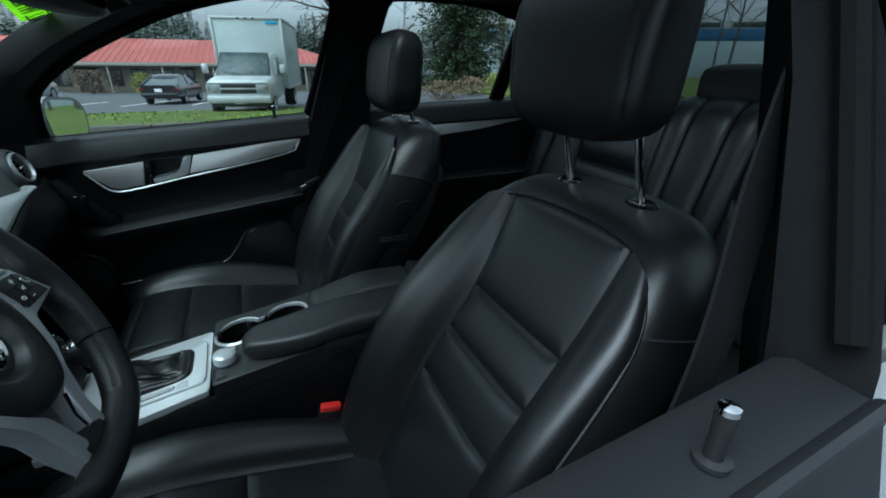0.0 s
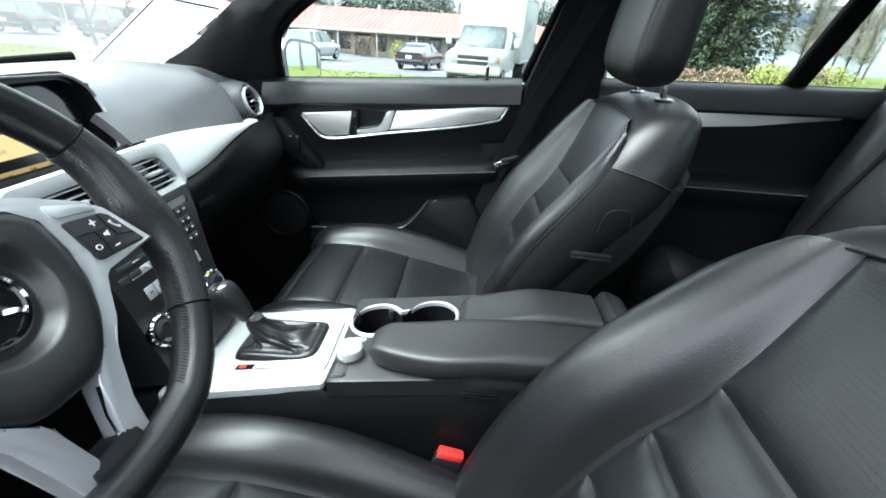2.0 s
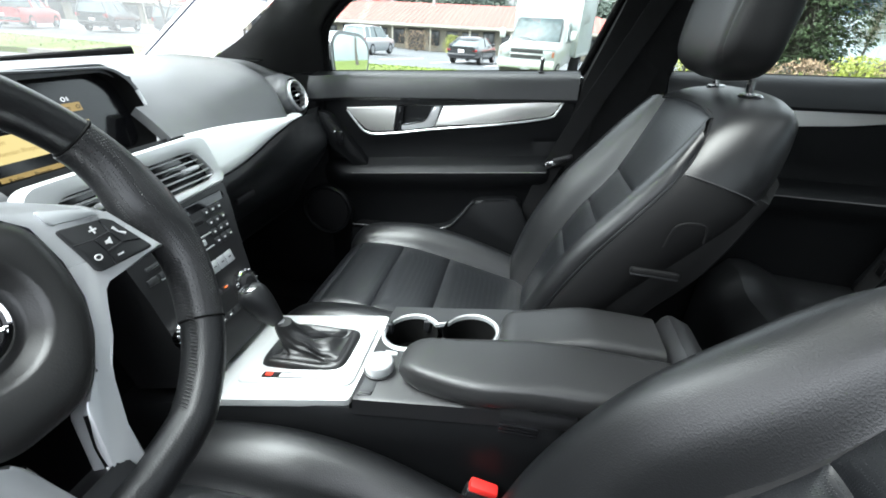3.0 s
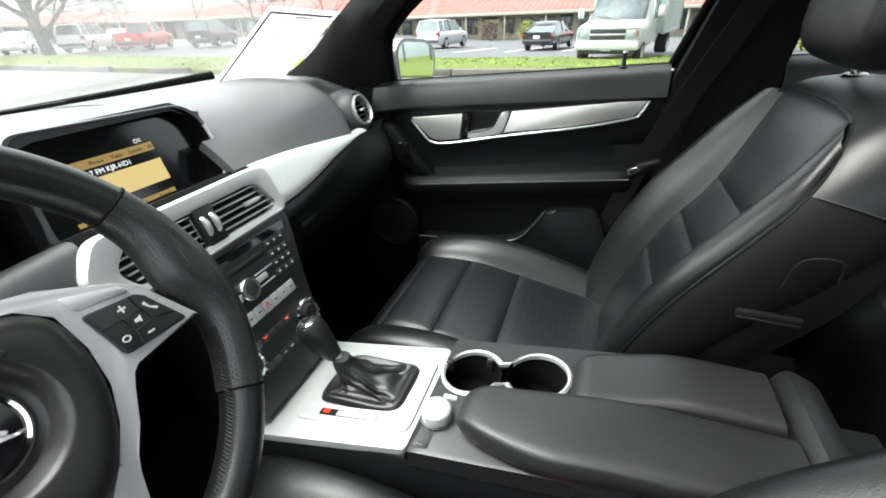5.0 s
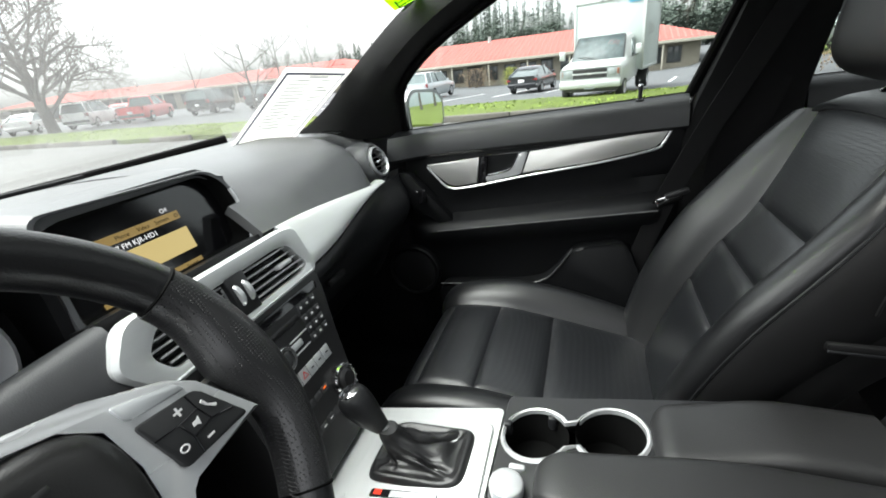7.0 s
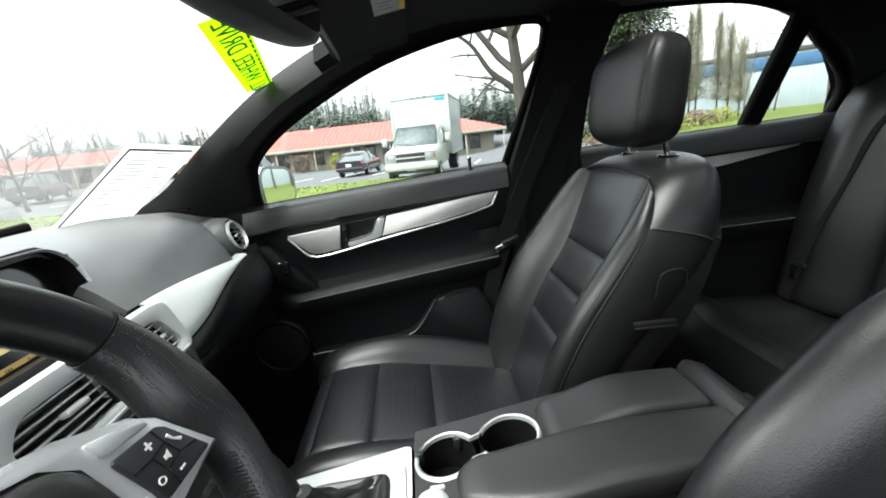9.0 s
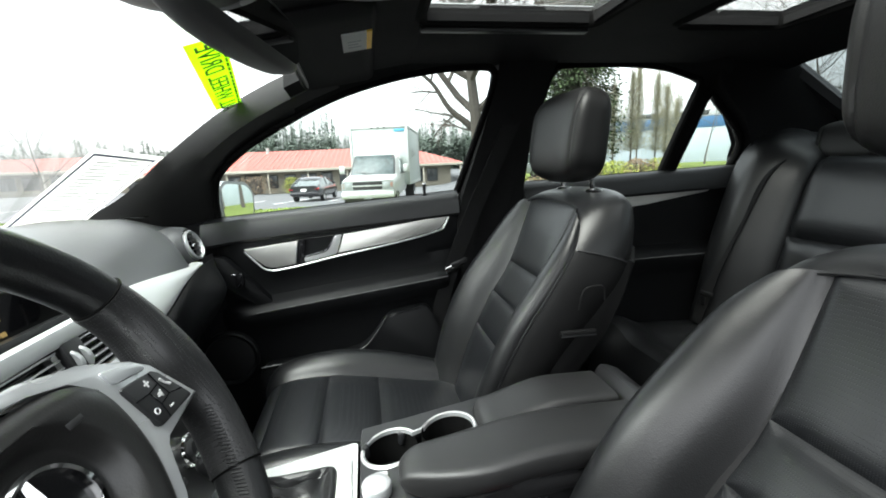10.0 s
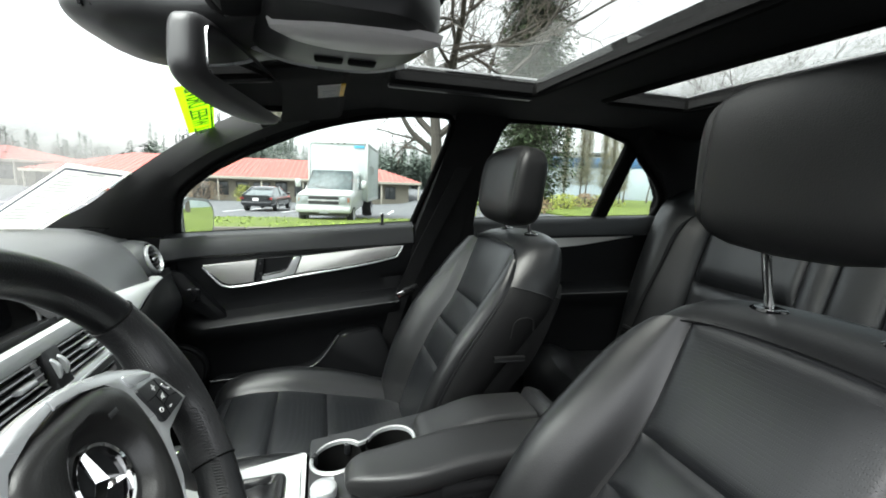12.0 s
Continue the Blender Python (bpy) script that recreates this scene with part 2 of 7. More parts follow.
def prism(bm, poly, f, d0, d1, bevel=0.0, seg=2):
    """A plate: a 2D outline taken to 3D by f(a, b, depth), between two depths, with rounded rims."""
    lo = [bm.verts.new(f(a, b, d0)) for a, b in poly]
    hi = [bm.verts.new(f(a, b, d1)) for a, b in poly]
    n = len(poly)
    fs = [bm.faces.new(lo), bm.faces.new(hi[::-1])]
    for i in range(n):
        j = (i + 1) % n
        fs.append(bm.faces.new((lo[j], lo[i], hi[i], hi[j])))
    if bevel:
        es = [e for e in fs[1].edges] + [e for e in fs[0].edges]
        bmesh.ops.bevel(bm, geom=es, offset=bevel, segments=seg, profile=0.5, affect="EDGES")
    return bm


def spline(pts, per=8, closed=False):
    """Points of a smooth curve through pts."""
    P = [Vector(p) for p in pts]
    n = len(P)
    out = []
    last = n if closed else n - 1
    for i in range(last):
        a, b, c, d = (P[(i + k) % n] if closed else P[min(max(i + k, 0), n - 1)] for k in (-1, 0, 1, 2))
        for s in range(per):
            t = s / per
            out.append(0.5 * (2 * b + (c - a) * t + (2 * a - 5 * b + 4 * c - d) * t * t + (3 * b - a - 3 * c + d) * t ** 3))
    if not closed:
        out.append(P[-1])
    return out


def rounded(poly, r, seg=4):
    """A 2D outline with its corners rounded."""
    out = []
    n = len(poly)
    for i in range(n):
        p, a, b = Vector(poly[i]), Vector(poly[i - 1]), Vector(poly[(i + 1) % n])
        k = min(r, 0.45 * (a - p).length, 0.45 * (b - p).length)
        s, e = p + (a - p).normalized() * k, p + (b - p).normalized() * k
        for j in range(seg + 1):
            t = j / seg
            q = (1 - t) ** 2 * s + 2 * t * (1 - t) * p + t * t * e
            out.append((q.x, q.y))
    return out


def sheet(bm, f, nu, nv, thick=None):
    """A skin f(u, v), u and v from 0 to 1; thick: a vector by which its other face is set off."""
    rows = [[bm.verts.new(f(i / nu, j / nv)) for i in range(nu + 1)] for j in range(nv + 1)]
    for j in range(nv):
        for i in range(nu):
            bm.faces.new((rows[j][i], rows[j][i + 1], rows[j + 1][i + 1], rows[j + 1][i]))
    if thick is not None:
        t = Vector(thick)
        low = [[bm.verts.new(v.co + t) for v in r] for r in rows]
        for j in range(nv):
            for i in range(nu):
                bm.faces.new((low[j][i], low[j + 1][i], low[j + 1][i + 1], low[j][i + 1]))
        rim = [rows[0][i] for i in range(nu + 1)] + [rows[j][nu] for j in range(1, nv + 1)] + [rows[nv][i] for i in range(nu - 1, -1, -1)] + [rows[j][0] for j in range(nv - 1, 0, -1)]
        lrim = [low[0][i] for i in range(nu + 1)] + [low[j][nu] for j in range(1, nv + 1)] + [low[nv][i] for i in range(nu - 1, -1, -1)] + [low[j][0] for j in range(nv - 1, 0, -1)]
        for i in range(len(rim)):
            j = (i + 1) % len(rim)
            bm.faces.new((rim[i], lrim[i], lrim[j], rim[j]))
    return bm


def text(name, words, size, m, material, parent, mirrored=False):
    """Raised lettering in the built-in font, turned into a mesh."""
    cu = bpy.data.curves.new(name, "FONT")
    cu.body, cu.size, cu.extrude, cu.align_x, cu.align_y = words, size, size * 0.01, "CENTER", "CENTER"
    tmp = bpy.data.objects.new(name, cu)
    me = bpy.data.meshes.new_from_object(tmp)
    bpy.data.objects.remove(tmp)
    me.materials.append(material)
    ob = new(name, me)
    ob.parent = parent
    ob.matrix_local = m
    return ob


def lerp(a, b, t):
    return a + (b - a) * t


def smooth(t):
    t = max(0.0, min(1.0, t))
    return t * t * (3 - 2 * t)

# ---- the car's shell: x to the rear, y to the passenger side, centre line y = 0 ----


def belt(x):
    """Height of the window sills."""
    return 0.951 + 0.064 * x if x < 0.95 else 1.0118 + 0.03 * (x - 0.95)


def glass_y(z):
    """Half width of the side glass at a height: it leans inwards."""
    return 0.755 - 0.443 * (z - 0.95) if z > 0.95 else 0.755 + 0.02 * (z - 0.95)


def arm(x):
    """Height of the door armrests."""
    return 0.676 + 0.107 * x


FRONT_WIN = [(0.003, 0.953), (0.018, 1.03), (0.045, 1.085), (0.14, 1.156), (0.28, 1.226), (0.40, 1.274), (0.53, 1.308), (0.65, 1.327), (0.765, 1.332), (0.797, 1.322), (0.803, 1.29), (0.76, 1.14), (0.714, 0.995)]
REAR_WIN = [(0.924, 1.013), (0.929, 1.16), (0.958, 1.29), (0.972, 1.322), (1.0, 1.335), (1.17, 1.338), (1.30, 1.33), (1.40, 1.308), (1.452, 1.287), (1.436, 1.16), (1.42, 1.028)]
QUARTER_WIN = [(1.462, 1.031), (1.478, 1.15), (1.494, 1.258), (1.545, 1.228), (1.60, 1.19), (1.66, 1.142), (1.686, 1.108), (1.69, 1.065), (1.68, 1.037)]


def on_side(s, inset=0.0):
    return lambda a, b, d: Vector((a, s * (glass_y(b) - d - inset), b))


def body_side(s):
    side = "passenger" if s > 0 else "driver"
    f = on_side(s)
    dx = 0.115 if s < 0 else 0.0
    # door frames, B pillar, roof rail and rear pillar, each with a rounded inner face
    bm = B()
    prism(bm, [(0.700, 0.90), (0.722, 0.985), (0.767, 1.14), (0.812, 1.29), (0.812, 1.335), (0.80, 1.37), (0.98, 1.37), (0.962, 1.335), (0.95, 1.30), (0.921, 1.16), (0.915, 1.0), (0.93, 0.25), (0.70, 0.25)], lambda a, b, d: f(a + dx, b, d), -0.03 if s > 0 else -0.012, 0.045, 0.012)
    pil = obj("pillar_b_" + side, bm, PILLARCLOTH)
    tagged(pil, "black cloth-covered door pillar between the side windows", "pillar", kind="structure")
    bm = B()
    top = [(0.27, 1.225), (0.40, 1.278), (0.53, 1.312), (0.65, 1.331), (0.78, 1.338), (0.97, 1.340), (1.17, 1.342), (1.30, 1.334), (1.40, 1.312), (1.46, 1.29), (1.50, 1.264)]
    rings = []
    for x, z in top:
        y = glass_y(z)
        rings.append([(x, s * (y + 0.03), z + 0.004), (x, s * (y - 0.004), z), (x, s * (y - 0.022), z + 0.006), (x, s * (y - 0.045), z + 0.03), (x - 0.01, s * (y - 0.10), z + 0.052), (x - 0.01, s * (y - 0.08), z + 0.09), (x, s * (y + 0.02), z + 0.05)])
    loft(bm, rings)
    rail = obj("roof_rail_" + side, bm, LINER)
    tagged(rail, "black cloth-covered roof rail above the side windows", "roof trim", kind="structure")
    bm = B()
    win = [(0.0, 0.945), (0.016, 1.03), (0.042, 1.088), (0.135, 1.160), (0.275, 1.230), (0.40, 1.279)]
    shield = [(-0.30, 0.66, 0.975), (-0.17, 0.628, 1.04), (-0.062, 0.608, 1.123), (0.078, 0.60, 1.225), (0.19, 0.595, 1.288), (0.31, 0.575, 1.338)]
    rings = []
    for (x, z), (sx, sy, sz) in zip(win, shield):
        w, g = Vector((x, s * glass_y(z), z)), Vector((sx, s * sy, sz))
        inn = (w + g) / 2 + Vector((0.01, -s * 0.035, -0.012))
        q = (w * 3 + g) / 4 + Vector((0.008, -s * 0.026, -0.006))
        q2 = (w + g * 3) / 4 + Vector((0.008, -s * 0.024, -0.010))
        out = (w + g) / 2 + Vector((-0.03, s * 0.07, 0.04))
        rings.append([w + Vector((-0.004, s * 0.03, 0.006)), w, q, inn, q2, g, out])
    rr = []
    for k in range(len(rings[0])):
        rr.append(spline([r[k] for r in rings], 5))
    loft(bm, [[c[i] for c in rr] for i in range(len(rr[0]))])
    ap = obj("pillar_a_" + side, bm, PILLARTRIM)
    tagged(ap, "black sloping windscreen pillar with cloth trim", "pillar", kind="structure")
    bm = B()
    prism(bm, [(1.452, 1.02), (1.486, 1.262), (1.47, 1.30), (1.47, 1.385), (1.655, 1.37), (2.40, 0.995), (2.40, 0.96), (1.70, 1.0), (1.69, 1.03), (1.70, 1.07), (1.694, 1.112), (1.665, 1.148), (1.605, 1.196), (1.548, 1.235), (1.494, 1.265), (1.47, 1.03)][2:15], f, -0.03, 0.05, 0.012)
    cp = obj("pillar_c_" + side, bm, PILLARCLOTH)
    tagged(cp, "black cloth-covered rear roof pillar", "pillar", kind="structure")
    # outer skin below the windows
    bm = B()
    def skin(u, v):
        x = lerp(-0.55, 2.45, u)
        z = lerp(0.28, belt(x) - (0.012 if s > 0 else 0.046), v)
        y = 0.80 + 0.07 * math.sin(math.pi * min(1, 0.15 + 0.9 * v)) - 0.05 * v ** 3
        return Vector((x, s * y, z))
    sheet(bm, skin, 40, 10, (0, -s * 0.02, 0))
    sk = obj("body_panel_" + side, bm, PAINT)
    tagged(sk, "silver painted outer side panel of the parked car", "car body", kind="structure")


def door(s, front):
    """A door trim: pad, aluminium strip, handle, armrest, pocket, window frame, pane, lock pin."""
    dx = 0.115 if s < 0 else 0.0
    # the driver's window sill is a little lower and broader
    sill = s < 0 and front
    belt_ = (lambda x: belt(x) - 0.034) if s < 0 else belt
    x0, x1 = (-0.02, 0.712 + dx) if front else (0.922 + dx, 1.70)
    who = ("front" if front else "rear") + (" passenger" if s > 0 else " driver-side")
    t = thing("car_door", f"closed {who} door trim in black with a brushed metal strip", "car door", group="doors of the car")
    n = 26
    # upper pad
    bm = B()
    prof = [(0.0, -0.010), (0.002, 0.001), (-0.016, 0.004), (-0.032, -0.004), (-0.044, -0.022), (-0.051, -0.046), (-0.053, -0.062), (-0.046, -0.070), (0.03, -0.076)]
    if sill:
        prof = [(0.012, -0.012), (0.013, 0.002), (0.009, 0.005), (0.005, 0.0035), (0.002, 0.0), (-0.038, 0.0005), (-0.050, -0.006), (-0.056, -0.022), (-0.058, -0.046), (-0.058, -0.062), (-0.050, -0.070), (0.03, -0.076)]
    rings = []
    for i in range(n + 1):
        x = lerp(x0, x1, i / n)
        zb = belt_(x)
        flare = 0.05 * smooth((0.10 - x) / 0.12) if front else 0
        rings.append([(x, s * (glass_y(zb) + a - flare * (k > 2)), zb + b) for k, (a, b) in enumerate(prof)])
    loft(bm, rings)
    part("door_top_pad", bm, BELTPAD, t)
    # middle and lower panel with the armrest
    bm = B()
    rings = []
    for i in range(n + 1):
        x = lerp(x0, x1, i / n)
        zb, za = belt_(x), arm(x) if front else 0.748
        e = smooth((x - x0) / 0.10) * smooth((x1 - x) / 0.06)
        yo = 0.700
        rings.append([(x, s * p, z) for p, z in ((0.76, zb - 0.072), (yo + 0.006, zb - 0.072), (yo + 0.004, zb - 0.16), (yo + 0.016, lerp(zb, za, 0.72)), (yo + 0.012, za + 0.03), (lerp(yo, 0.678, e), za + 0.016), (lerp(yo, 0.662, e), za + 0.010), (lerp(yo, 0.652, e), za - 0.004), (lerp(yo, 0.655, e), za - 0.026), (lerp(yo, 0.676, e), za - 0.05), (yo - 0.006, za - 0.085), (yo - 0.002, 0.48), (yo, 0.26), (0.76, 0.26))])
    loft(bm, rings)
    part("door_panel", bm, PAD, t, "black door panel with a padded armrest")
    bm = B()
    tube(bm, [(lerp(x0 + 0.12, x1 - 0.05, i / 20), s * 0.6525, (arm(lerp(x0 + 0.12, x1 - 0.05, i / 20)) if front else 0.748) - 0.002) for i in range(21)], 0.0022, 6)
    part("armrest_seam", bm, THREAD, t)

    def on_door(a, b, d):
        return Vector((a, s * (0.703 - d), b))
    # brushed strip
    if front:
        pieces = [[(0.077, 0.866), (0.093, 0.845), (0.130, 0.812), (0.145, 0.806), (0.163, 0.805), (0.217, 0.812), (0.228, 0.882)], [(0.338, 0.833), (0.504, 0.857), (0.640, 0.884), (0.652, 0.889), (0.664, 0.901), (0.678, 0.927), (0.526, 0.909), (0.360, 0.891)]]
    else:
        pieces = [[(0.94, 0.905), (1.10, 0.900), (1.353, 0.921), (1.587, 0.953), (1.618, 0.980), (1.35, 0.967), (0.95, 0.945)]]
    for p in pieces:
        bm = B()
        prism(bm, p, on_door, -0.01, 0.010, 0.004)
        part("trim_strip", bm, ALU_X, t, "brushed aluminium strip")
    if front:
        bm = B()
        tube(bm, spline([on_door(a, b, 0.010) for a, b in ((0.078, 0.860), (0.120, 0.811), (0.140, 0.800), (0.163, 0.798), (0.224, 0.806), (0.335, 0.826), (0.52, 0.855), (0.645, 0.882), (0.666, 0.897), (0.680, 0.925))], 5), 0.0030, 6)
        part("strip_edge", bm, SATIN, t, "thin bright edge below the strip")
        bm = B()
        tube(bm, [on_door(a, b, 0.009) for a, b in ((0.079, 0.868), (0.228, 0.884), (0.36, 0.893), (0.526, 0.911), (0.679, 0.929))], 0.0016, 6)
        part("strip_edge", bm, CHROME, t, "thin polished line above the strip")
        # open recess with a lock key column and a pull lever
        h = part("door_handle", prism(B(), [(0.219, 0.810), (0.230, 0.884), (0.357, 0.892), (0.336, 0.832)], on_door, -0.03, -0.006, 0.002), SHADEBLACK, t, "black recess with a silver pull")
        lk = part("lock_keys", prism(B(), rounded([(0.220, 0.811), (0.231, 0.882), (0.249, 0.884), (0.240, 0.815)], 0.003), on_door, -0.02, 0.009, 0.003), GLOSS, h, "black column with two lock keys")
        for b in (0.868, 0.838):
            part("key_mark", rbox(B(), on_door(0.2375, b, 0.0098), (0.004, 0.0012, 0.005), 0.0), GREYBTN, lk)
        part("pull", prism(B(), rounded([(0.334, 0.888), (0.355, 0.890), (0.336, 0.834), (0.242, 0.815), (0.243, 0.832), (0.298, 0.843), (0.313, 0.852)], 0.005), on_door, -0.004, 0.012, 0.004), SATIN, h, "satin door pull")
        bm = B()
        tube(bm, spline([on_door(a, b, 0.0115) for a, b in ((0.245, 0.831), (0.296, 0.842), (0.312, 0.851), (0.323, 0.870), (0.331, 0.887))], 6), 0.0022, 6)
        part("pull_edge", bm, CHROME, h, "polished edge of the pull")
        # diagonal grip panel with the window switch
        g = part("grip_panel", prism(B(), rounded([(-0.01, 0.855), (0.03, 0.852), (0.145, 0.705), (0.115, 0.690), (-0.015, 0.80)], 0.012), lambda a, b, d: Vector((a, s * (0.69 - 0.03 * smooth((0.14 - a) / 0.2) - d), b)), -0.02, 0.012, 0.004), PAD, t)
        sw = part("window_switch", rbox(B(), (0.066, s * 0.660, 0.786), (0.022, 0.012, 0.040), 0.003, m=None), GLOSS, g, "window switch")
        part("switch_lip", rbox(B(), (0.052, s * 0.653, 0.803), (0.012, 0.006, 0.005), 0.002), CHROME, sw)
        # pocket with a raised lip
        pk = part("door_pocket", prism(B(), rounded([(0.088, 0.516), (0.33, 0.528), (0.392, 0.543), (0.428, 0.577), (0.470, 0.640), (0.60, 0.66), (0.66, 0.50), (0.62, 0.30), (0.08, 0.30)], 0.03), lambda a, b, d: Vector((a, s * (0.69 - d), b)), -0.01, 0.035, 0.008), PAD, t)
        part("pocket_lip", tube(B(), spline([(a, s * 0.654, b) for a, b in ((0.094, 0.517), (0.232, 0.524), (0.33, 0.529), (0.392, 0.544), (0.428, 0.578), (0.469, 0.639))], 6), 0.0028, 6), GREYBTN, pk)
        spk = thing("door_speaker", "round black loudspeaker grille low on the door", "speaker", group="door loudspeakers")
        m = Matrix.Translation((0.010, s * 0.668, 0.553)) @ pose(0, 0, 0, 90 * s, 0, 0)
        part("grille", lathe(B(), [(0.0001, 0.012), (0.03, 0.012), (0.066, 0.008), (0.070, 0.0)], 36, m), BLACK, spk)
        part("ring", lathe(B(), [(0.068, -0.02), (0.080, -0.01), (0.081, 0.008), (0.076, 0.014), (0.069, 0.010), (0.067, -0.02)], 36, m), PAD, spk)
    # window frame and seal
    for k, win in enumerate([FRONT_WIN] if front else [REAR_WIN, QUARTER_WIN]):
        bm = B()
        pts = win[1:-1] if k == 0 else win[1:]
        full = spline([Vector((a + dx * smooth((a - 0.5) / 0.2) * front, s * (glass_y(b) - 0.006), b)) for a, b in ([win[0]] + pts + ([win[-1]] if k == 0 else []))], 3)
        tube(bm, full, 0.010, 8)
        part("window_frame", bm, RUBBER, t)
        if s > 0 or not front:
            bm = B()
            prism(bm, [(a, b) for a, b in win], on_side(s, -0.012), -0.004, 0.0)
            part("pane", bm, GLASS if s > 0 or not front else GLASS, t, "clear side glass")
    if not front:
        bm = B()
        prism(bm, [(1.418, 1.02), (1.436, 1.16), (1.452, 1.292), (1.496, 1.262), (1.48, 1.15), (1.464, 1.028)], on_side(s), -0.02, 0.014, 0.004)
        part("window_divider", bm, RUBBER, t, "black divider bar beside the quarter glass")
    # outer weather strip and lock pin
    if not sill:
        bm = B()
        tube(bm, [(lerp(x0, x1, i / 12), s * (glass_y(belt_(lerp(x0, x1, i / 12))) + 0.008), belt_(lerp(x0, x1, i / 12)) - 0.002) for i in range(13)], 0.007, 8)
        part("weather_strip", bm, RUBBER, t)
    px = (0.709 if s < 0 else 0.612) if front else 1.02
    pz = belt_(px)
    py = s * (glass_y(pz) - (0.014 if sill else 0.016))
    pin = thing("lock_pin", "black door lock pin with a bright cap on the window sill", "lock pin", group="door lock pins")
    part("collar", lathe(B(), [(0.005, -0.004), (0.0095, 0.0), (0.0095, 0.003), (0.005, 0.004)], 16, Matrix.Translation((px, py, pz + 0.001))), BLACK, pin)
    part("stem", lathe(B(), [(0.0045, -0.01), (0.0048, 0.02), (0.0056, 0.030), (0.0056, 0.034)], 14, Matrix.Translation((px, py, pz)), cap=True), BLACK, pin)
    part("cap", lathe(B(), [(0.0057, 0.0335), (0.0052, 0.0365), (0.003, 0.0375), (0.0001, 0.0378)], 14, Matrix.Translation((px, py, pz))), CHROME, pin)


for s in (1, -1):
    body_side(s)
    door(s, True)
    door(s, False)

for s in (1, -1):
    bm = B()
    rbox(bm, (-0.29, s * 0.735, 0.58), (0.60, 0.08, 0.74), 0.015)
    tagged(obj("kick_panel", bm, CARPET), "black carpeted panel beside the footwell", "panel", kind="structure")
# floor, tunnel, bulkheads, parcel shelf
bm = B()
rbox(bm, (0.90, 0, 0.21), (2.95, 1.5, 0.06), 0.01)
tagged(obj("floor", bm, CARPET), "black carpeted floor of the car", "floor", kind="structure")
bm = B()
rbox(bm, (-0.52, 0, 0.58), (0.12, 1.5, 0.74), 0.02)
tagged(obj("bulkhead_front", bm, CARPET), "black carpeted front bulkhead under the dashboard", "bulkhead", kind="structure")
bm = B()
rbox(bm, (2.08, 0, 0.985), (0.60, 1.40, 0.03), 0.012)
tagged(obj("parcel_shelf", bm, LINER), "black cloth parcel shelf behind the rear seat", "shelf", kind="structure")
bm = B()
rbox(bm, (2.36, 0, 0.6), (0.06, 1.5, 0.80), 0.02)
tagged(obj("bulkhead_rear", bm, CARPET), "dark panel behind the rear seat", "bulkhead", kind="structure")


def roof_z(x, y):
    z = 1.362 - 0.03 * abs(y / 0.58) ** 3
    if x < 0.57:
        z -= 0.17 * (0.57 - x)
    if x > 1.5:
        z -= 0.10 * (x - 1.5) + 0.10 * (x - 1.5) ** 2
    return z


def liner_piece(bm, x0, x1, y0, y1, nx=10, ny=12):
    sheet(bm, lambda u, v: Vector((lerp(x0, x1, u), lerp(y0, y1, v), roof_z(lerp(x0, x1, u), lerp(y0, y1, v)))), nx, ny, (0, 0, 0.03))


bm = B()
OPEN1, OPEN2, OPEN_Y = (0.572, 0.925), (1.135, 1.388), 0.30
liner_piece(bm, 0.30, OPEN1[0], -0.555, 0.555)
liner_piece(bm, OPEN1[1], OPEN2[0], -0.555, 0.555)
liner_piece(bm, OPEN2[1], 1.69, -0.555, 0.555)
for a, b in (OPEN1, OPEN2):
    liner_piece(bm, a, b, OPEN_Y, 0.555)
    liner_piece(bm, a, b, -0.555, -OPEN_Y)
tagged(obj("ceiling", bm, LINER), "black cloth headliner with two roof glass openings", "ceiling", kind="structure")

# roof glass in its frames
for i, (a, b) in enumerate((OPEN1, OPEN2)):
    g = thing("sunroof", "tinted glass roof panel in a black frame", "sunroof", group="roof glass panels")
    outline = rounded([(a - 0.012, -OPEN_Y - 0.012), (b + 0.012, -OPEN_Y - 0.012), (b + 0.012, OPEN_Y + 0.012), (a - 0.012, OPEN_Y + 0.012)], 0.035, 5)
    n = len(outline)
    bm = B()
    cx, cy = (a + b) / 2, 0
    def ring(k, z):
        return [(cx + (x - cx) * (1 + k / (b - a)), y * (1 + k / 0.6), z) for x, y in outline]
    loft(bm, [ring(0.030, 1.372), ring(0.018, 1.356), ring(0.004, 1.350), ring(-0.006, 1.352), ring(-0.012, 1.358), ring(-0.012, 1.372), ring(0.05, 1.376), ring(0.05, 1.370)], True, False)
    part("frame", bm, RUBBER, g, "black frame round the roof glass")
    bm = B()
    prism(bm, [(x, y) for x, y, _ in ring(-0.006, 0)], lambda p, q, d: Vector((p, q, d)), 1.367, 1.371)
    part("pane", bm, SUNGLASS, g, "grey tinted roof glass")
    if i == 0:
        bm = B()
        rbox(bm, (cx, OPEN_Y + 0.030, 1.3500), (b - a + 0.01, 0.020, 0.010), 0.004)
        part("rail", bm, BELTPAD, g, "thin grey rail along the roof opening")

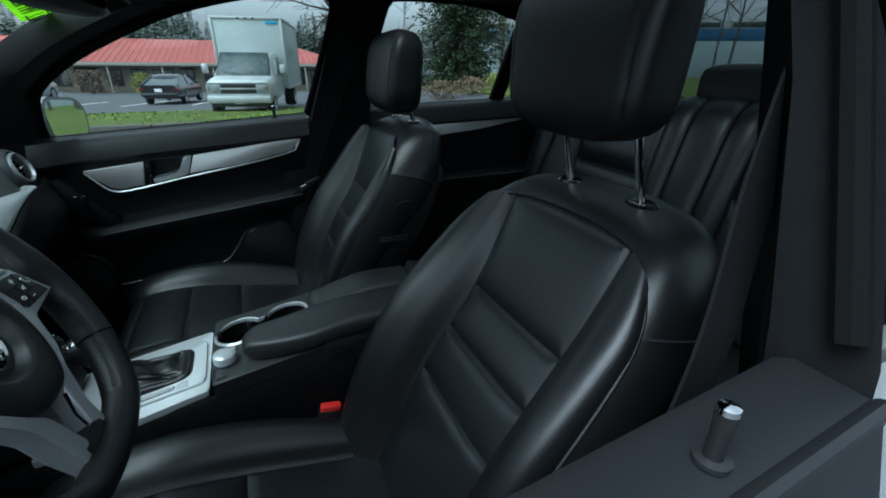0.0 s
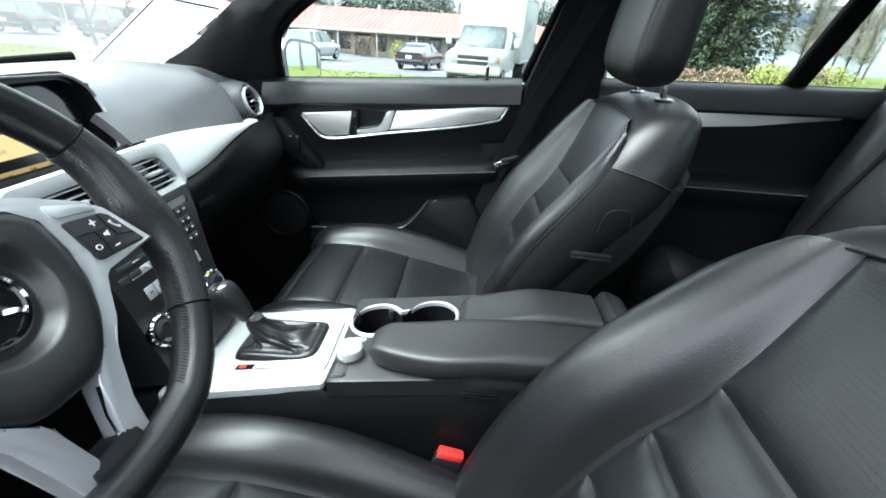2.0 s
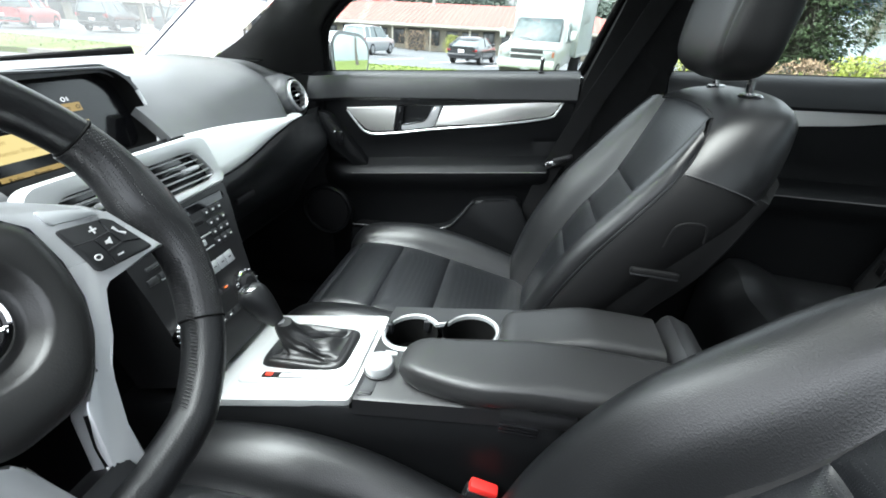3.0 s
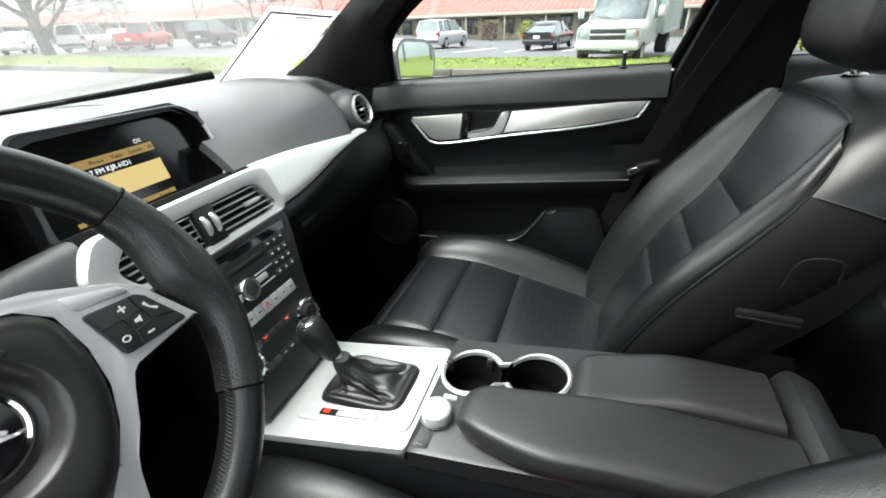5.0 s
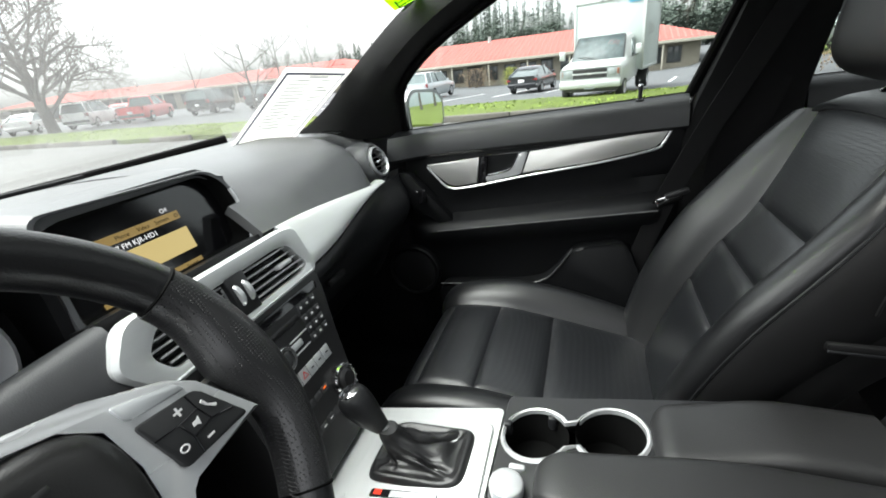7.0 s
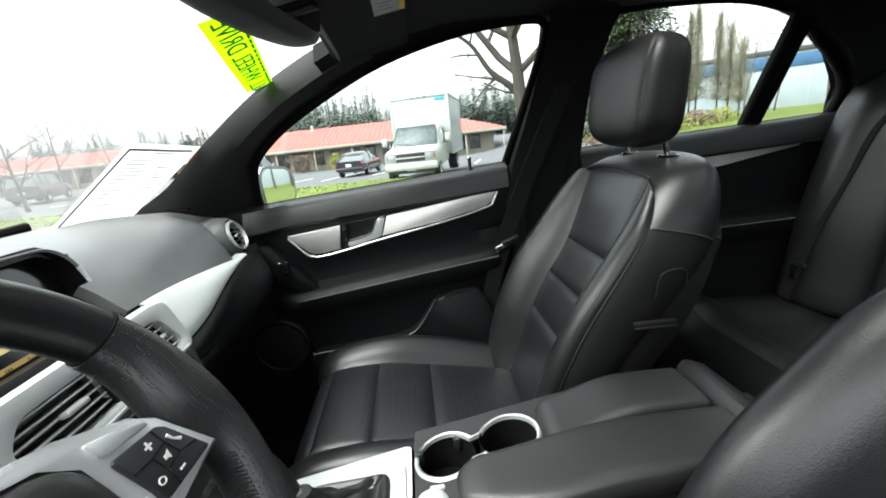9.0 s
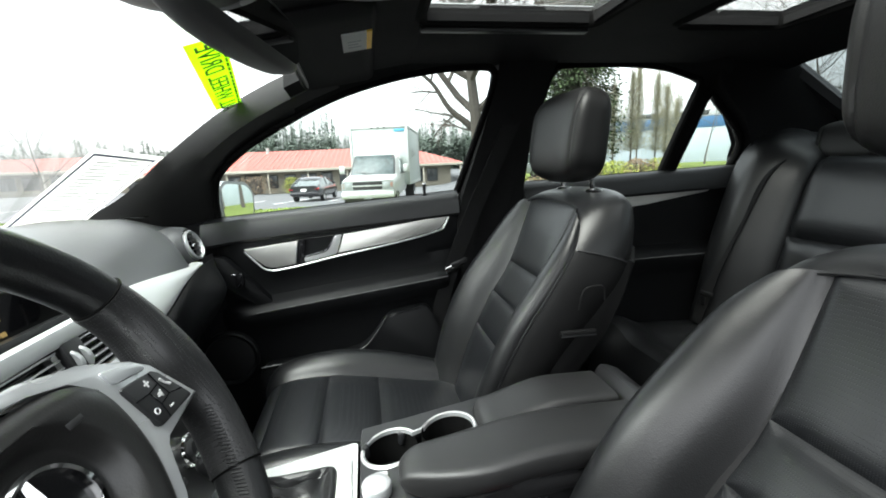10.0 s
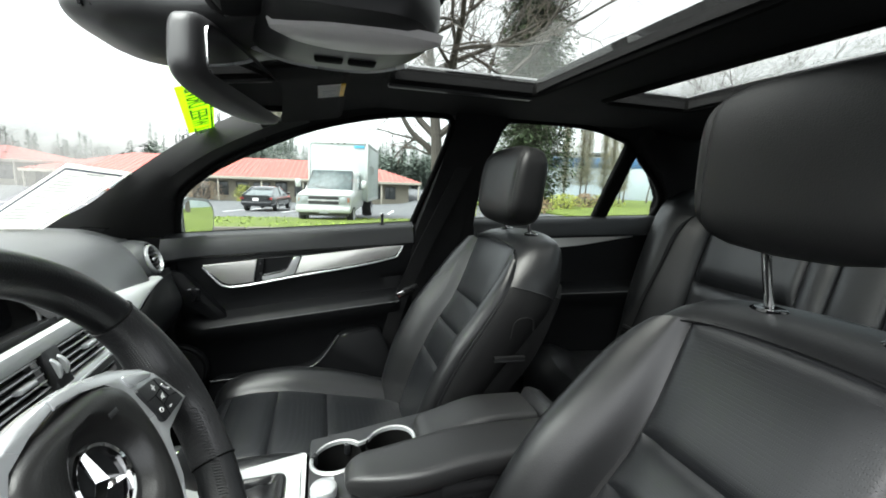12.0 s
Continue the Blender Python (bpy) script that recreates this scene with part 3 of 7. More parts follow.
# outer roof skin, bonnet, boot
bm = B()
def roof_out(x0, x1, y0, y1, nx=8, ny=8):
    sheet(bm, lambda u, v: Vector((lerp(x0, x1, u), lerp(y0, y1, v), roof_z(lerp(x0, x1, u), lerp(y0, y1, v)) + 0.032)), nx, ny, (0, 0, 0.012))
roof_out(0.30, OPEN1[0] - 0.03, -0.63, 0.63)
roof_out(OPEN1[1] + 0.03, OPEN2[0] - 0.03, -0.63, 0.63)
roof_out(OPEN2[1] + 0.03, 1.70, -0.63, 0.63)
for a, b in (OPEN1, OPEN2):
    roof_out(a - 0.03, b + 0.03, OPEN_Y + 0.03, 0.63)
    roof_out(a - 0.03, b + 0.03, -0.63, -OPEN_Y - 0.03)
tagged(obj("roof_skin", bm, PAINT), "silver painted roof panel of the car", "car roof", kind="structure")
bm = B()
sheet(bm, lambda u, v: Vector((lerp(-0.72, -1.95, u), lerp(-0.74, 0.74, v), 0.885 - 0.20 * u ** 1.6 - 0.05 * abs(2 * v - 1) ** 3)), 20, 20, (0, 0, -0.02))
tagged(obj("bonnet", bm, PAINT), "silver painted bonnet of the car", "bonnet", kind="structure")
bm = B()
sheet(bm, lambda u, v: Vector((lerp(2.38, 2.85, u), lerp(-0.72, 0.72, v), 0.98 - 0.05 * u - 0.05 * abs(2 * v - 1) ** 3)), 10, 16, (0, 0, -0.02))
tagged(obj("boot_lid", bm, PAINT), "silver painted boot lid of the car", "boot lid", kind="structure")

# windscreen and rear window
def shield(u, v):
    y = lerp(-1, 1, v)
    x, z = lerp(-0.66, 0.33, u), lerp(0.945, 1.372, u ** 0.93)
    return Vector((x + 0.12 * y * y * (1 - 0.6 * u) - 0.03, y * lerp(0.70, 0.60, u), z))
bm = B()
sheet(bm, shield, 12, 20, (-0.003, 0, 0.005))
tagged(obj("windscreen", bm, SHIELD), "clear sloping windscreen of the car", "windscreen", kind="structure")
bm = B()
sheet(bm, lambda u, v: Vector((lerp(1.68, 2.38, u), lerp(-1, 1, v) * lerp(0.55, 0.62, u), lerp(1.352, 1.0, u))), 10, 16, (0.004, 0, 0.005))
tagged(obj("rear_window", bm, REARGLASS), "rear window of the car", "rear window", kind="structure")
bm = B()
for s in (1, -1):
    tube(bm, [(1.67, s * 0.565, 1.355), (2.02, s * 0.60, 1.18), (2.38, s * 0.635, 1.0)], 0.03, 8)
tagged(obj("rear_window_trim", bm, BLACK), "black trim along the rear window", "window trim", kind="structure")
bm = B()
tube(bm, spline([(-0.66, 0.05, 0.952), (-0.60, 0.35, 0.965), (-0.50, 0.60, 0.985)], 6), 0.012, 8)
w = thing("wiper", "black windscreen wiper resting at the foot of the glass", "wiper")
part("blade", bm, RUBBER, w)

# outside mirror on the passenger side
em = thing("outside_mirror", "silver outside mirror beside the passenger window", "mirror")
bm = B()
rings = []
for k in range(9):
    t = k / 8
    x = lerp(0.075, -0.06, t)
    sc = math.sqrt(max(0.02, 1 - (max(0, t - 0.25) / 0.8) ** 2))
    rings.append([(x + 0.02 * (y - 0.86), 0.855 + (y - 0.855) * sc, 0.99 + (z - 0.99) * sc) for y, z in rounded([(0.765, 0.935), (0.765, 1.035), (0.80, 1.062), (0.92, 1.052), (0.955, 1.02), (0.945, 0.945), (0.90, 0.922)], 0.03, 4)])
loft(bm, rings)
part("housing", bm, mat("mirror_housing_paint", (0.24, 0.245, 0.25), 0.3, metal=0.5, vary=0.04, coat=0.5), em)
bm = B()
outline = rounded([(0.775, 0.942), (0.775, 1.030), (0.803, 1.053), (0.913, 1.043), (0.944, 1.014), (0.935, 0.950), (0.897, 0.931)], 0.025, 4)
prism(bm, outline, lambda a, b, d: Vector((0.0765 + d + 0.02 * (a - 0.86), a, b)), -0.01, 0.001)
part("mirror_glass", bm, MIRROR, em, "mirror glass")
em.matrix_world = Matrix.Translation((0.037, 0.86, 0.99)) @ pose(0, 0, 0, 0, -2.7, -15) @ Matrix.Translation((-0.077, -0.86, -0.99))
part("mount", rbox(B(), (-0.045, 0.765, 0.985), (0.12, 0.022, 0.105), 0.010), BLACK, em, "black inner fairing")

# ---- seats ----


def crom(rows, k):
    """A value between rows of numbers, smoothly."""
    i = max(0, min(int(k), len(rows) - 2))
    t = k - i
    a, b, c, d = (rows[min(max(i + j, 0), len(rows) - 1)] for j in (-1, 0, 1, 2))
    return [0.5 * (2 * q + (r - p) * t + (2 * p - 5 * q + 4 * r - s) * t * t + (3 * q - p - 3 * r + s) * t ** 3) for p, q, r, s in zip(a, b, c, d)]


# along the spine: x, z, half width of the middle, half width at the piping, half width of the side, bolster height, depth
BACK = [(0.632, 0.450, 0.112, 0.212, 0.226, 0.058, 0.085), (0.684, 0.600, 0.116, 0.220, 0.236, 0.072, 0.105), (0.743, 0.718, 0.119, 0.222, 0.237, 0.077, 0.115), (0.803, 0.815, 0.117, 0.219, 0.230, 0.068, 0.128), (0.870, 0.968, 0.127, 0.209, 0.212, 0.026, 0.134), (0.900, 1.030, 0.130, 0.197, 0.20, 0.004, 0.13)]
CUSHION = [(0.185, 0.36, 0.150, 0.230, 0.235, 0.012, 0.10), (0.140, 0.455, 0.153, 0.235, 0.245, 0.015, 0.11), (0.172, 0.518, 0.155, 0.238, 0.252, 0.020, 0.12), (0.298, 0.528, 0.155, 0.240, 0.256, 0.034, 0.13), (0.430, 0.506, 0.155, 0.238, 0.250, 0.042, 0.13), (0.600, 0.474, 0.145, 0.215, 0.222, 0.034, 0.12), (0.720, 0.455, 0.135, 0.20, 0.205, 0.020, 0.10)]
K_TOP = 4.20


def seat_surface(rows, back=False):
    """A function of a (0 at the middle, 2 the seam, 5 the piping, 9 the back) and k (along the spine)."""
    def f(a, k):
        x, z, h, w, w2, bh, d = crom(rows, k)
        if back:
            # the outline rounds into the top edge, which is slightly arched
            w = lerp(w, h + 0.058, max(0.0, (k - 3.5) / 0.7) ** 2.2)
        e = 0.05
        p, q = crom(rows, max(0, k - e)), crom(rows, min(len(rows) - 1, k + e))
        t = Vector((q[0] - p[0], 0, q[1] - p[1])).normalized()
        n = Vector((-t.z, 0, t.x))
        sg, a = (1, a) if a >= 0 else (-1, -a)
        ctrl = [(0, 0.0), (h * 0.55, 0.0), (h, 0.0), (lerp(h, w, 0.35), bh * 0.62), (lerp(h, w, 0.72), bh), (w + 0.002, bh * 0.70), (w2, bh * 0.05 - min(0.045, d * 0.4)), (w2 - 0.002, -d * 0.75), (w2 * 0.86, -d), (0, -d - 0.012)]
        lat, dep = crom(ctrl, a)
        drop = 0.0
        if back:
            u = max(0.0, min(0.985, (lat - h * 0.62) / (w + 0.002 - h * 0.62)))
            drop = (0.25 * lat * lat + 0.058 * (1 - math.sqrt(1 - u ** 2.4))) * smooth((k - 2.9) / 1.3)
        return Vector((x - 0.40 * drop, sg * lat, z - 0.916 * drop)) + n * dep
    return f


def back_rim(f):
    """The piping line of a backrest from one foot over the top to the other, with the outward way at each point."""
    pts = [f(-5.0, lerp(0.05, K_TOP, i / 50)) for i in range(51)] + [f(lerp(-5.0, 5.0, i / 24), K_TOP) for i in range(1, 24)] + [f(5.0, lerp(K_TOP, 0.05, i / 50)) for i in range(51)]
    for _ in range(14):
        pts = [pts[0]] + [(pts[i - 1] + 2 * pts[i] + pts[i + 1]) / 4 for i in range(1, len(pts) - 1)] + [pts[-1]]
    out = []
    for i, p in enumerate(pts):
        t = (pts[min(i + 1, len(pts) - 1)] - pts[max(i - 1, 0)]).normalized()
        out.append(t.cross(Vector((0.93, 0, -0.36))).normalized())
    if out[10].y > 0:
        out = [-o for o in out]
    return pts, out


def back_band(pts, out, i0, i1):
    """The side and top of a backrest behind the piping, rounded over into its rear face."""
    bm = B()
    rows = []
    for i in range(i0, i1 + 1):
        p, o = pts[i], out[i]
        topness = smooth((o.z - 0.15) / 0.6)
        away = Vector((0.95, 0, lerp(-0.36, 0.10, topness))).normalized()
        D = lerp(0.090, 0.135, smooth((p.z - 0.55) / 0.35))
        ring = []
        for g, b in ((0.0, 0.0), (0.0055, 0.006), (0.0125, 0.020), (0.0180, 0.042), (0.0190, 0.07 * D / 0.128), (0.0155, 0.090 * D / 0.128), (0.006, 0.106 * D / 0.128), (-0.006, 0.120 * D / 0.128), (-0.022, D), (-0.06, D + 0.008)):
            ring.append(bm.verts.new(p + o * g * lerp(0.8, 1.15, topness) + away * b))
        rows.append(ring)
    for a, b in zip(rows, rows[1:]):
        for i in range(len(a) - 1):
            bm.faces.new((a[i], a[i + 1], b[i + 1], b[i]))
    return bm, rows


def puff(f, a0, a1, k0, k1, na, nk, height=0.008, seams="lrbt", soft=0.011, end=False):
    """A padded panel of a seat: raised inside, drawn in at the borders that are seams (left, right, bottom, top)."""
    bm = B()
    rows = []
    for j in range(nk + 1):
        row = []
        for i in range(na + 1):
            u, v = i / na, j / nk
            u, v = u - 0.10 * math.sin(4 * math.pi * u) / 2, v - 0.10 * math.sin(4 * math.pi * v) / 2
            a, k = lerp(a0, a1, u), lerp(k0, k1, v)
            p = f(a, k)
            da, dk = f(min(a + 0.12, 9), k) - f(max(a - 0.12, -9), k), f(a, k + 0.05) - f(a, k - 0.05)
            n = da.cross(dk)
            n = n.normalized() if n.length > 1e-9 else Vector((0, 0, 1))
            wu, wv = (f(a1, k) - f(a0, k)).length, (f(a, k1) - f(a, k0)).length
            d = min([9.0] + [q for c, q in (("l", u * wu), ("r", (1 - u) * wu), ("b", v * wv), ("t", (1 - v) * wv)) if c in seams])
            row.append(bm.verts.new(p - n * height * (1 - math.exp(-d / soft))))
        rows.append(row)
    for j in range(nk):
        for i in range(na):
            bm.faces.new((rows[j][i], rows[j][i + 1], rows[j + 1][i + 1], rows[j + 1][i]))
    if end:
        bm.faces.new(rows[-1])
    return bm


def core(bm, f, k0, k1, nk, inset=0.006):
    """The closed body under the panels."""
    rings = []
    for j in range(nk + 1):
        k = lerp(k0, k1, j / nk)
        mid = (f(0, k) + f(9, k)) / 2
        ring = [f(a, k) for a in [i * 0.3 for i in range(31)]] + [f(-a, k) for a in [i * 0.3 for i in range(29, 0, -1)]]
        rings.append([p + (mid - p).normalized() * inset for p in ring])
    return loft(bm, rings)


def headrest(parent, c, w, h, d, tilt, posts=0.0, top=None):
    """A padded head restraint with a flat front between two seams, on two bright posts."""
    m = Matrix.Translation(c) @ pose(0, 0, 0, 0, tilt, 0)
    N, M = 28, 96

    def at(v, a, grow=0.0):
        cap = max(0.0, 1 - abs(v) ** 5.0) ** (1 / 2.8)
        ww = w * (0.95 + 0.05 * v) * max(0.30, cap) + grow
        dd = d * (0.92 - 0.10 * v) * max(0.25, cap) + grow
        ca, sa = math.cos(a), math.sin(a)
        x = math.copysign(abs(ca) ** (0.34 if ca < 0 else 0.75), ca) * dd
        y = math.copysign(abs(sa) ** 0.55, sa) * ww
        if ca < 0:
            x += 0.010 * (1 - (y / w) ** 2) * cap + 0.006 * v * v
            e = abs(abs(y) / (w * (0.80 + 0.03 * v)) - 1)
            x += 0.0045 * math.exp(-(e / 0.022) ** 2) * cap
        return m @ Vector((x, y, v * h))
    bm = B()
    loft(bm, [[at(lerp(-1, 1, j / N) if 0 < j < N else lerp(-0.999, 0.999, j / N), 2 * math.pi * i / M) for i in range(M)] for j in range(N + 1)])
    hr = part("headrest", bm, HEADLEATHER, parent, "black leather head restraint", sharp=70)
    if posts:
        for sg in (-1, 1):
            bm = B()
            tube(bm, [Vector((c[0] + 0.018, c[1] + sg * posts, c[2] - 0.03)), Vector((lerp(c[0] + 0.018, top.x + 0.060, 0.6), c[1] + sg * posts, lerp(c[2] - h, top.z + 0.02, 0.35))), Vector((top.x + 0.060, c[1] + sg * posts, top.z + 0.018)), Vector((top.x + 0.063, c[1] + sg * posts, top.z - 0.05))], 0.0058, 14)
            part("post", bm, CHROME, parent, "chrome head restraint post")
    return hr


def front_seat(s):
    who = "driver's" if s < 0 else "passenger"
    seat = thing("front_seat", f"black leather {who} seat with ribbed middle and side bolsters", "car seat", group="front seats")
    fb0, fc = seat_surface([(*q[:5], q[5] * (1.0 if s < 0 else 0.78), q[6]) for q in BACK], True), seat_surface(CUSHION)
    # the driver's backrest leans further back
    shift = Vector((0.052, 0.018, -0.030)) if s < 0 else Vector()

    def fb(a, k):
        p = fb0(a, k)
        return p + Vector((shift.x, shift.y, shift.z)) * lerp(0.15, 1.0, max(0.0, min(1.1, (p.z - 0.45) / 0.50))) if s < 0 else p
    pts, out = back_rim(fb)
    n = len(pts) - 1
    seam = 45
    part("back_core", core(B(), fb, 0.0, 4.0, 36), SHADESHELL, seat)
    part("cushion_core", core(B(), fc, 0.0, 6.0, 36), SHADESHELL, seat)
    seams = (0.1, 1.42, 2.22, 3.03, K_TOP - 0.03) if s > 0 else (0.1, 1.55, 2.30, 3.03, K_TOP - 0.03)
    for k0, k1 in zip(seams, seams[1:]):
        part("back_panel", puff(fb, -2.0, 2.0, k0, k1, 36, 24, 0.009, soft=0.010), LEATHER_PERF, seat, sharp=80)
    for sg in (-1, 1):
        part("back_bolster", puff(fb, sg * 2.0, sg * 5.0, 0.05, K_TOP, 26, 90, 0.007, "lr", 0.012), LEATHER, seat, "padded leather side bolster", sharp=80)
    part("top_edge", puff(fb, -2.0, 2.0, K_TOP - 0.03, K_TOP, 30, 3, 0.004, "b", 0.004), LEATHER, seat, "leather edge above the middle panels", sharp=80)
    bm, rows = back_band(pts, out, seam, n - seam)
    part("top_band", bm, LEATHER, seat, "plain leather band over the top and shoulders", sharp=80)
    for i0, i1 in ((0, seam), (n - seam, n)):
        part("side_panel", back_band(pts, out, i0, i1)[0], SHADESHELL, seat, "dark shell side of the backrest with shade in its colour", sharp=80)
    for i in (seam, n - seam):
        bm, rows = back_band(pts, out, i, i + 1)
        line = [v.co + out[i] * 0.0006 for v in rows[0]][1:9]
        bm.free()
        part("shoulder_seam", tube(B(), line, 0.0017, 6), PIPING, seat)
    # rear face, closed behind the bands
    bm = B()
    left = [fb(-4.4, lerp(0.05, 4.1, i / 20)) + Vector((0.95, 0, -0.36)) * 0.115 for i in range(21)]
    right = [fb(4.4, lerp(0.05, 4.1, i / 20)) + Vector((0.95, 0, -0.36)) * 0.115 for i in range(21)]
    sheet(bm, lambda u, v: left[int(round(v * 20))].lerp(right[int(round(v * 20))], u), 8, 20, (0.012, 0, -0.004))
    part("rear_panel", bm, SHADESHELL, seat)
    part("piping", tube(B(), [p + o * 0.0012 for p, o in zip(pts, out)], 0.0023, 6), LEATHER, seat, "raised seam round the front of the backrest")
    for sg in (-1, 1):
        part("cushion_bolster", puff(fc, sg * 2.0, sg * 5.2, 0.3, 5.9, 18, 50, 0.008, "lr"), LEATHER, seat, "padded leather cushion bolster", sharp=80)
        part("cushion_side", puff(fc, sg * 5.2, sg * 8.3, 0.1, 5.9, 12, 30, 0.003, "l"), LEATHER, seat, sharp=80)
    for k0, k1 in ((0.3, 2.05), (2.05, 3.0), (3.0, 4.0), (4.0, 5.9)):
        part("cushion_panel", puff(fc, -2.0, 2.0, k0, k1, 30, 18, 0.009, soft=0.010), LEATHER_PERF, seat, sharp=80)
    # plinth, rails, recessed handle and loop on the side of the backrest
    part("seat_plinth", rbox(B(), (0.44, 0, 0.31), (0.42, 0.40, 0.16), 0.03), BLACK, seat)
    part("side_cover", rbox(B(), (0.45, -s * 0.245, 0.375), (0.46, 0.03, 0.09), 0.012), BLACK, seat, "black plastic seat side cover")
    for sg in (-1, 1):
        part("rail", rbox(B(), (0.44, sg * 0.18, 0.245), (0.62, 0.04, 0.03), 0.006), BLACK, seat)
    hm = Matrix.Translation(Vector((0.812, -s * 0.2525, 0.755)) + shift) @ pose(0, 0, 0, 0, 2, 0)
    hd_ = part("side_handle", rbox(B(), (0, 0, 0), (0.075, 0.010, 0.013), 0.004, m=hm), SHADESHELL, seat, "slim handle on the side of the backrest")
    part("handle_lip", rbox(B(), (0, -s * 0.004, -0.004), (0.072, 0.004, 0.004), 0.0015, m=hm), BELTPAD, hd_)
    bm = B()
    tube(bm, spline([Vector((x, -s * 0.2490, z)) + shift for x, z in ((0.815, 0.800), (0.825, 0.838), (0.862, 0.842), (0.868, 0.815))], 6), 0.002, 6)
    part("release_loop", bm, SHADESHELL, seat)
    top = fb(0, K_TOP)
    hc = Vector((0.908, 0, 1.131)) if s > 0 else Vector((0.936, shift.y, 1.162))
    headrest(seat, hc, 0.137, 0.104, 0.060, 6 if s > 0 else 2, 0.072, top)
    for sg in (-1, 1):
        m = Matrix.Translation((top.x + 0.060, shift.y + sg * 0.072, top.z + 0.0185)) @ pose(0, 0, 0, 0, -5, 0) @ Matrix.Diagonal((0.8, 1.25, 1, 1))
        part("post_collar", lathe(B(), [(0.007, 0.005), (0.017, 0.006), (0.021, 0.003), (0.022, -0.012)], 22, m), GLOSS, seat)
    seat.location = (0, s * 0.372, 0)
    return seat


for s in (1, -1):
    front_seat(s)

# rear bench with two outer head restraints
RB = [(1.60, 0.48), (1.625, 0.58), (1.655, 0.74), (1.70, 0.90), (1.735, 1.0), (1.775, 1.043), (1.84, 1.04)]


rear = thing("rear_seat", "black leather rear bench with padded backrest sections", "car seat")


def rear_panel(name, y0, y1, k0, k1, lift, mat_=LEATHER):
    bm = B()
    def f(u, v):
        y, k = lerp(y0, y1, u), lerp(k0, k1, v)
        x, z = crom(RB, k)
        p, q = crom(RB, max(0, k - 0.05)), crom(RB, min(6, k + 0.05))
        t = Vector((q[0] - p[0], 0, q[1] - p[1])).normalized()
        n = Vector((-t.z, 0, t.x))
        d = min(min(u, 1 - u) * (y1 - y0), min(v, 1 - v) * 0.15 * (k1 - k0))
        bol = 0.075 * smooth((abs(y) - 0.45) / 0.16)
        hollow = 0.016 * (smooth((abs(abs(y) - 0.305) - 0.12) / 0.08))
        return Vector((x, y, z)) + n * (lift * (1 - math.exp(-d / 0.012)) - 0.005 * math.exp(-d / 0.004) + bol + hollow)
    sheet(bm, f, 24, 18, (0.05, 0, -0.01))
    part(name, bm, mat_, rear, sharp=70)


for y0, y1 in ((-0.66, -0.47), (-0.47, -0.14), (-0.14, -0.06), (-0.06, 0.06), (0.06, 0.14), (0.14, 0.47), (0.47, 0.66)):
    wide = abs(y1 - y0) > 0.25
    for k0, k1 in ((0, 2.5), (2.5, 6.0)) if wide else ((0, 6.0),):
        rear_panel("back_panel", y0, y1, k0, k1, 0.012, LEATHER if abs(y0 + y1) > 0.9 else LEATHER_PERF)
bm = B()
sheet(bm, lambda u, v: Vector((lerp(1.14, 1.66, v) , lerp(-0.66, 0.66, u), lerp(0.50, 0.47, v) + 0.03 * math.sin(math.pi * min(1, v * 3)) * (v < 0.34) + 0.03 * smooth((abs(lerp(-0.66, 0.66, u)) - 0.5) / 0.1) - 0.05 * smooth((0.10 - v) / 0.1))), 40, 20, (0, 0, -0.20))
part("cushion", bm, LEATHER, rear, "black leather bench cushion")
for y in (-0.40, 0.0, 0.40):
    headrest(rear, (1.815, y, 1.098), 0.125, 0.062, 0.048, 10)

# ---- dashboard ----
dash = thing("dashboard", "black soft-touch dashboard with a brushed aluminium strip", "dashboard")


def strip_top(y):
    a = abs(y)
    return lerp(0.906, 0.872, smooth((a - 0.10) / 0.45)) - 0.0 * y


def strip_bottom(y):
    a = abs(y)
    return 0.838 + 0.026 * smooth((a - 0.10) / 0.40)


def strip_x(y, z):
    """The face of the strip: furthest back at the middle, falling away to the doors."""
    return 0.072 - 0.030 * smooth((abs(y) - 0.10) / 0.40) - 0.65 * (z - 0.85) - 0.010 * smooth((abs(y) - 0.40) / 0.2)


# upper pad: a skin from the windscreen to the strip, over both sides
def dash_top(y0, y1, hump=0.0):
    def f(u, v):
        y = lerp(y0, y1, u)
        zt = strip_top(y)
        pts = [(-0.68, 0.945), (-0.55, 0.968), (-0.36, 0.990), (-0.20, 0.997), (-0.09, 0.985), (-0.02, 0.950), (strip_x(y, zt) - 0.004, zt)]
        x, z = crom(pts, v * 6)
        edge = smooth((abs(y) - 0.46) / 0.10)
        return Vector((x - 0.075 * edge * smooth((x + 0.25) / 0.2), y, z - 0.02 * edge * smooth((x + 0.5) / 0.3)))
    return f


bm = B()
sheet(bm, dash_top(0.106, 0.70), 30, 36, (-0.01, 0, -0.03))
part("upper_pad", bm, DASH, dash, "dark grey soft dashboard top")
bm = B()
def dash_mid(u, v):
    y = lerp(-0.17, 0.112, u)
    x, z = crom([(-0.68, 0.945), (-0.55, 0.968), (-0.36, 0.992), (-0.20, 1.004), (-0.09, 1.014), (-0.045, 1.012)], v * 5)
    e = smooth((y - 0.06) / 0.052)
    return Vector((x + 0.0 * e, y, z - 0.022 * e * v - 0.012 * smooth((-y - 0.12) / 0.05)))
sheet(bm, dash_mid, 24, 24, (0, 0, -0.012))
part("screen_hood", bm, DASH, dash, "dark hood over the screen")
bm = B()
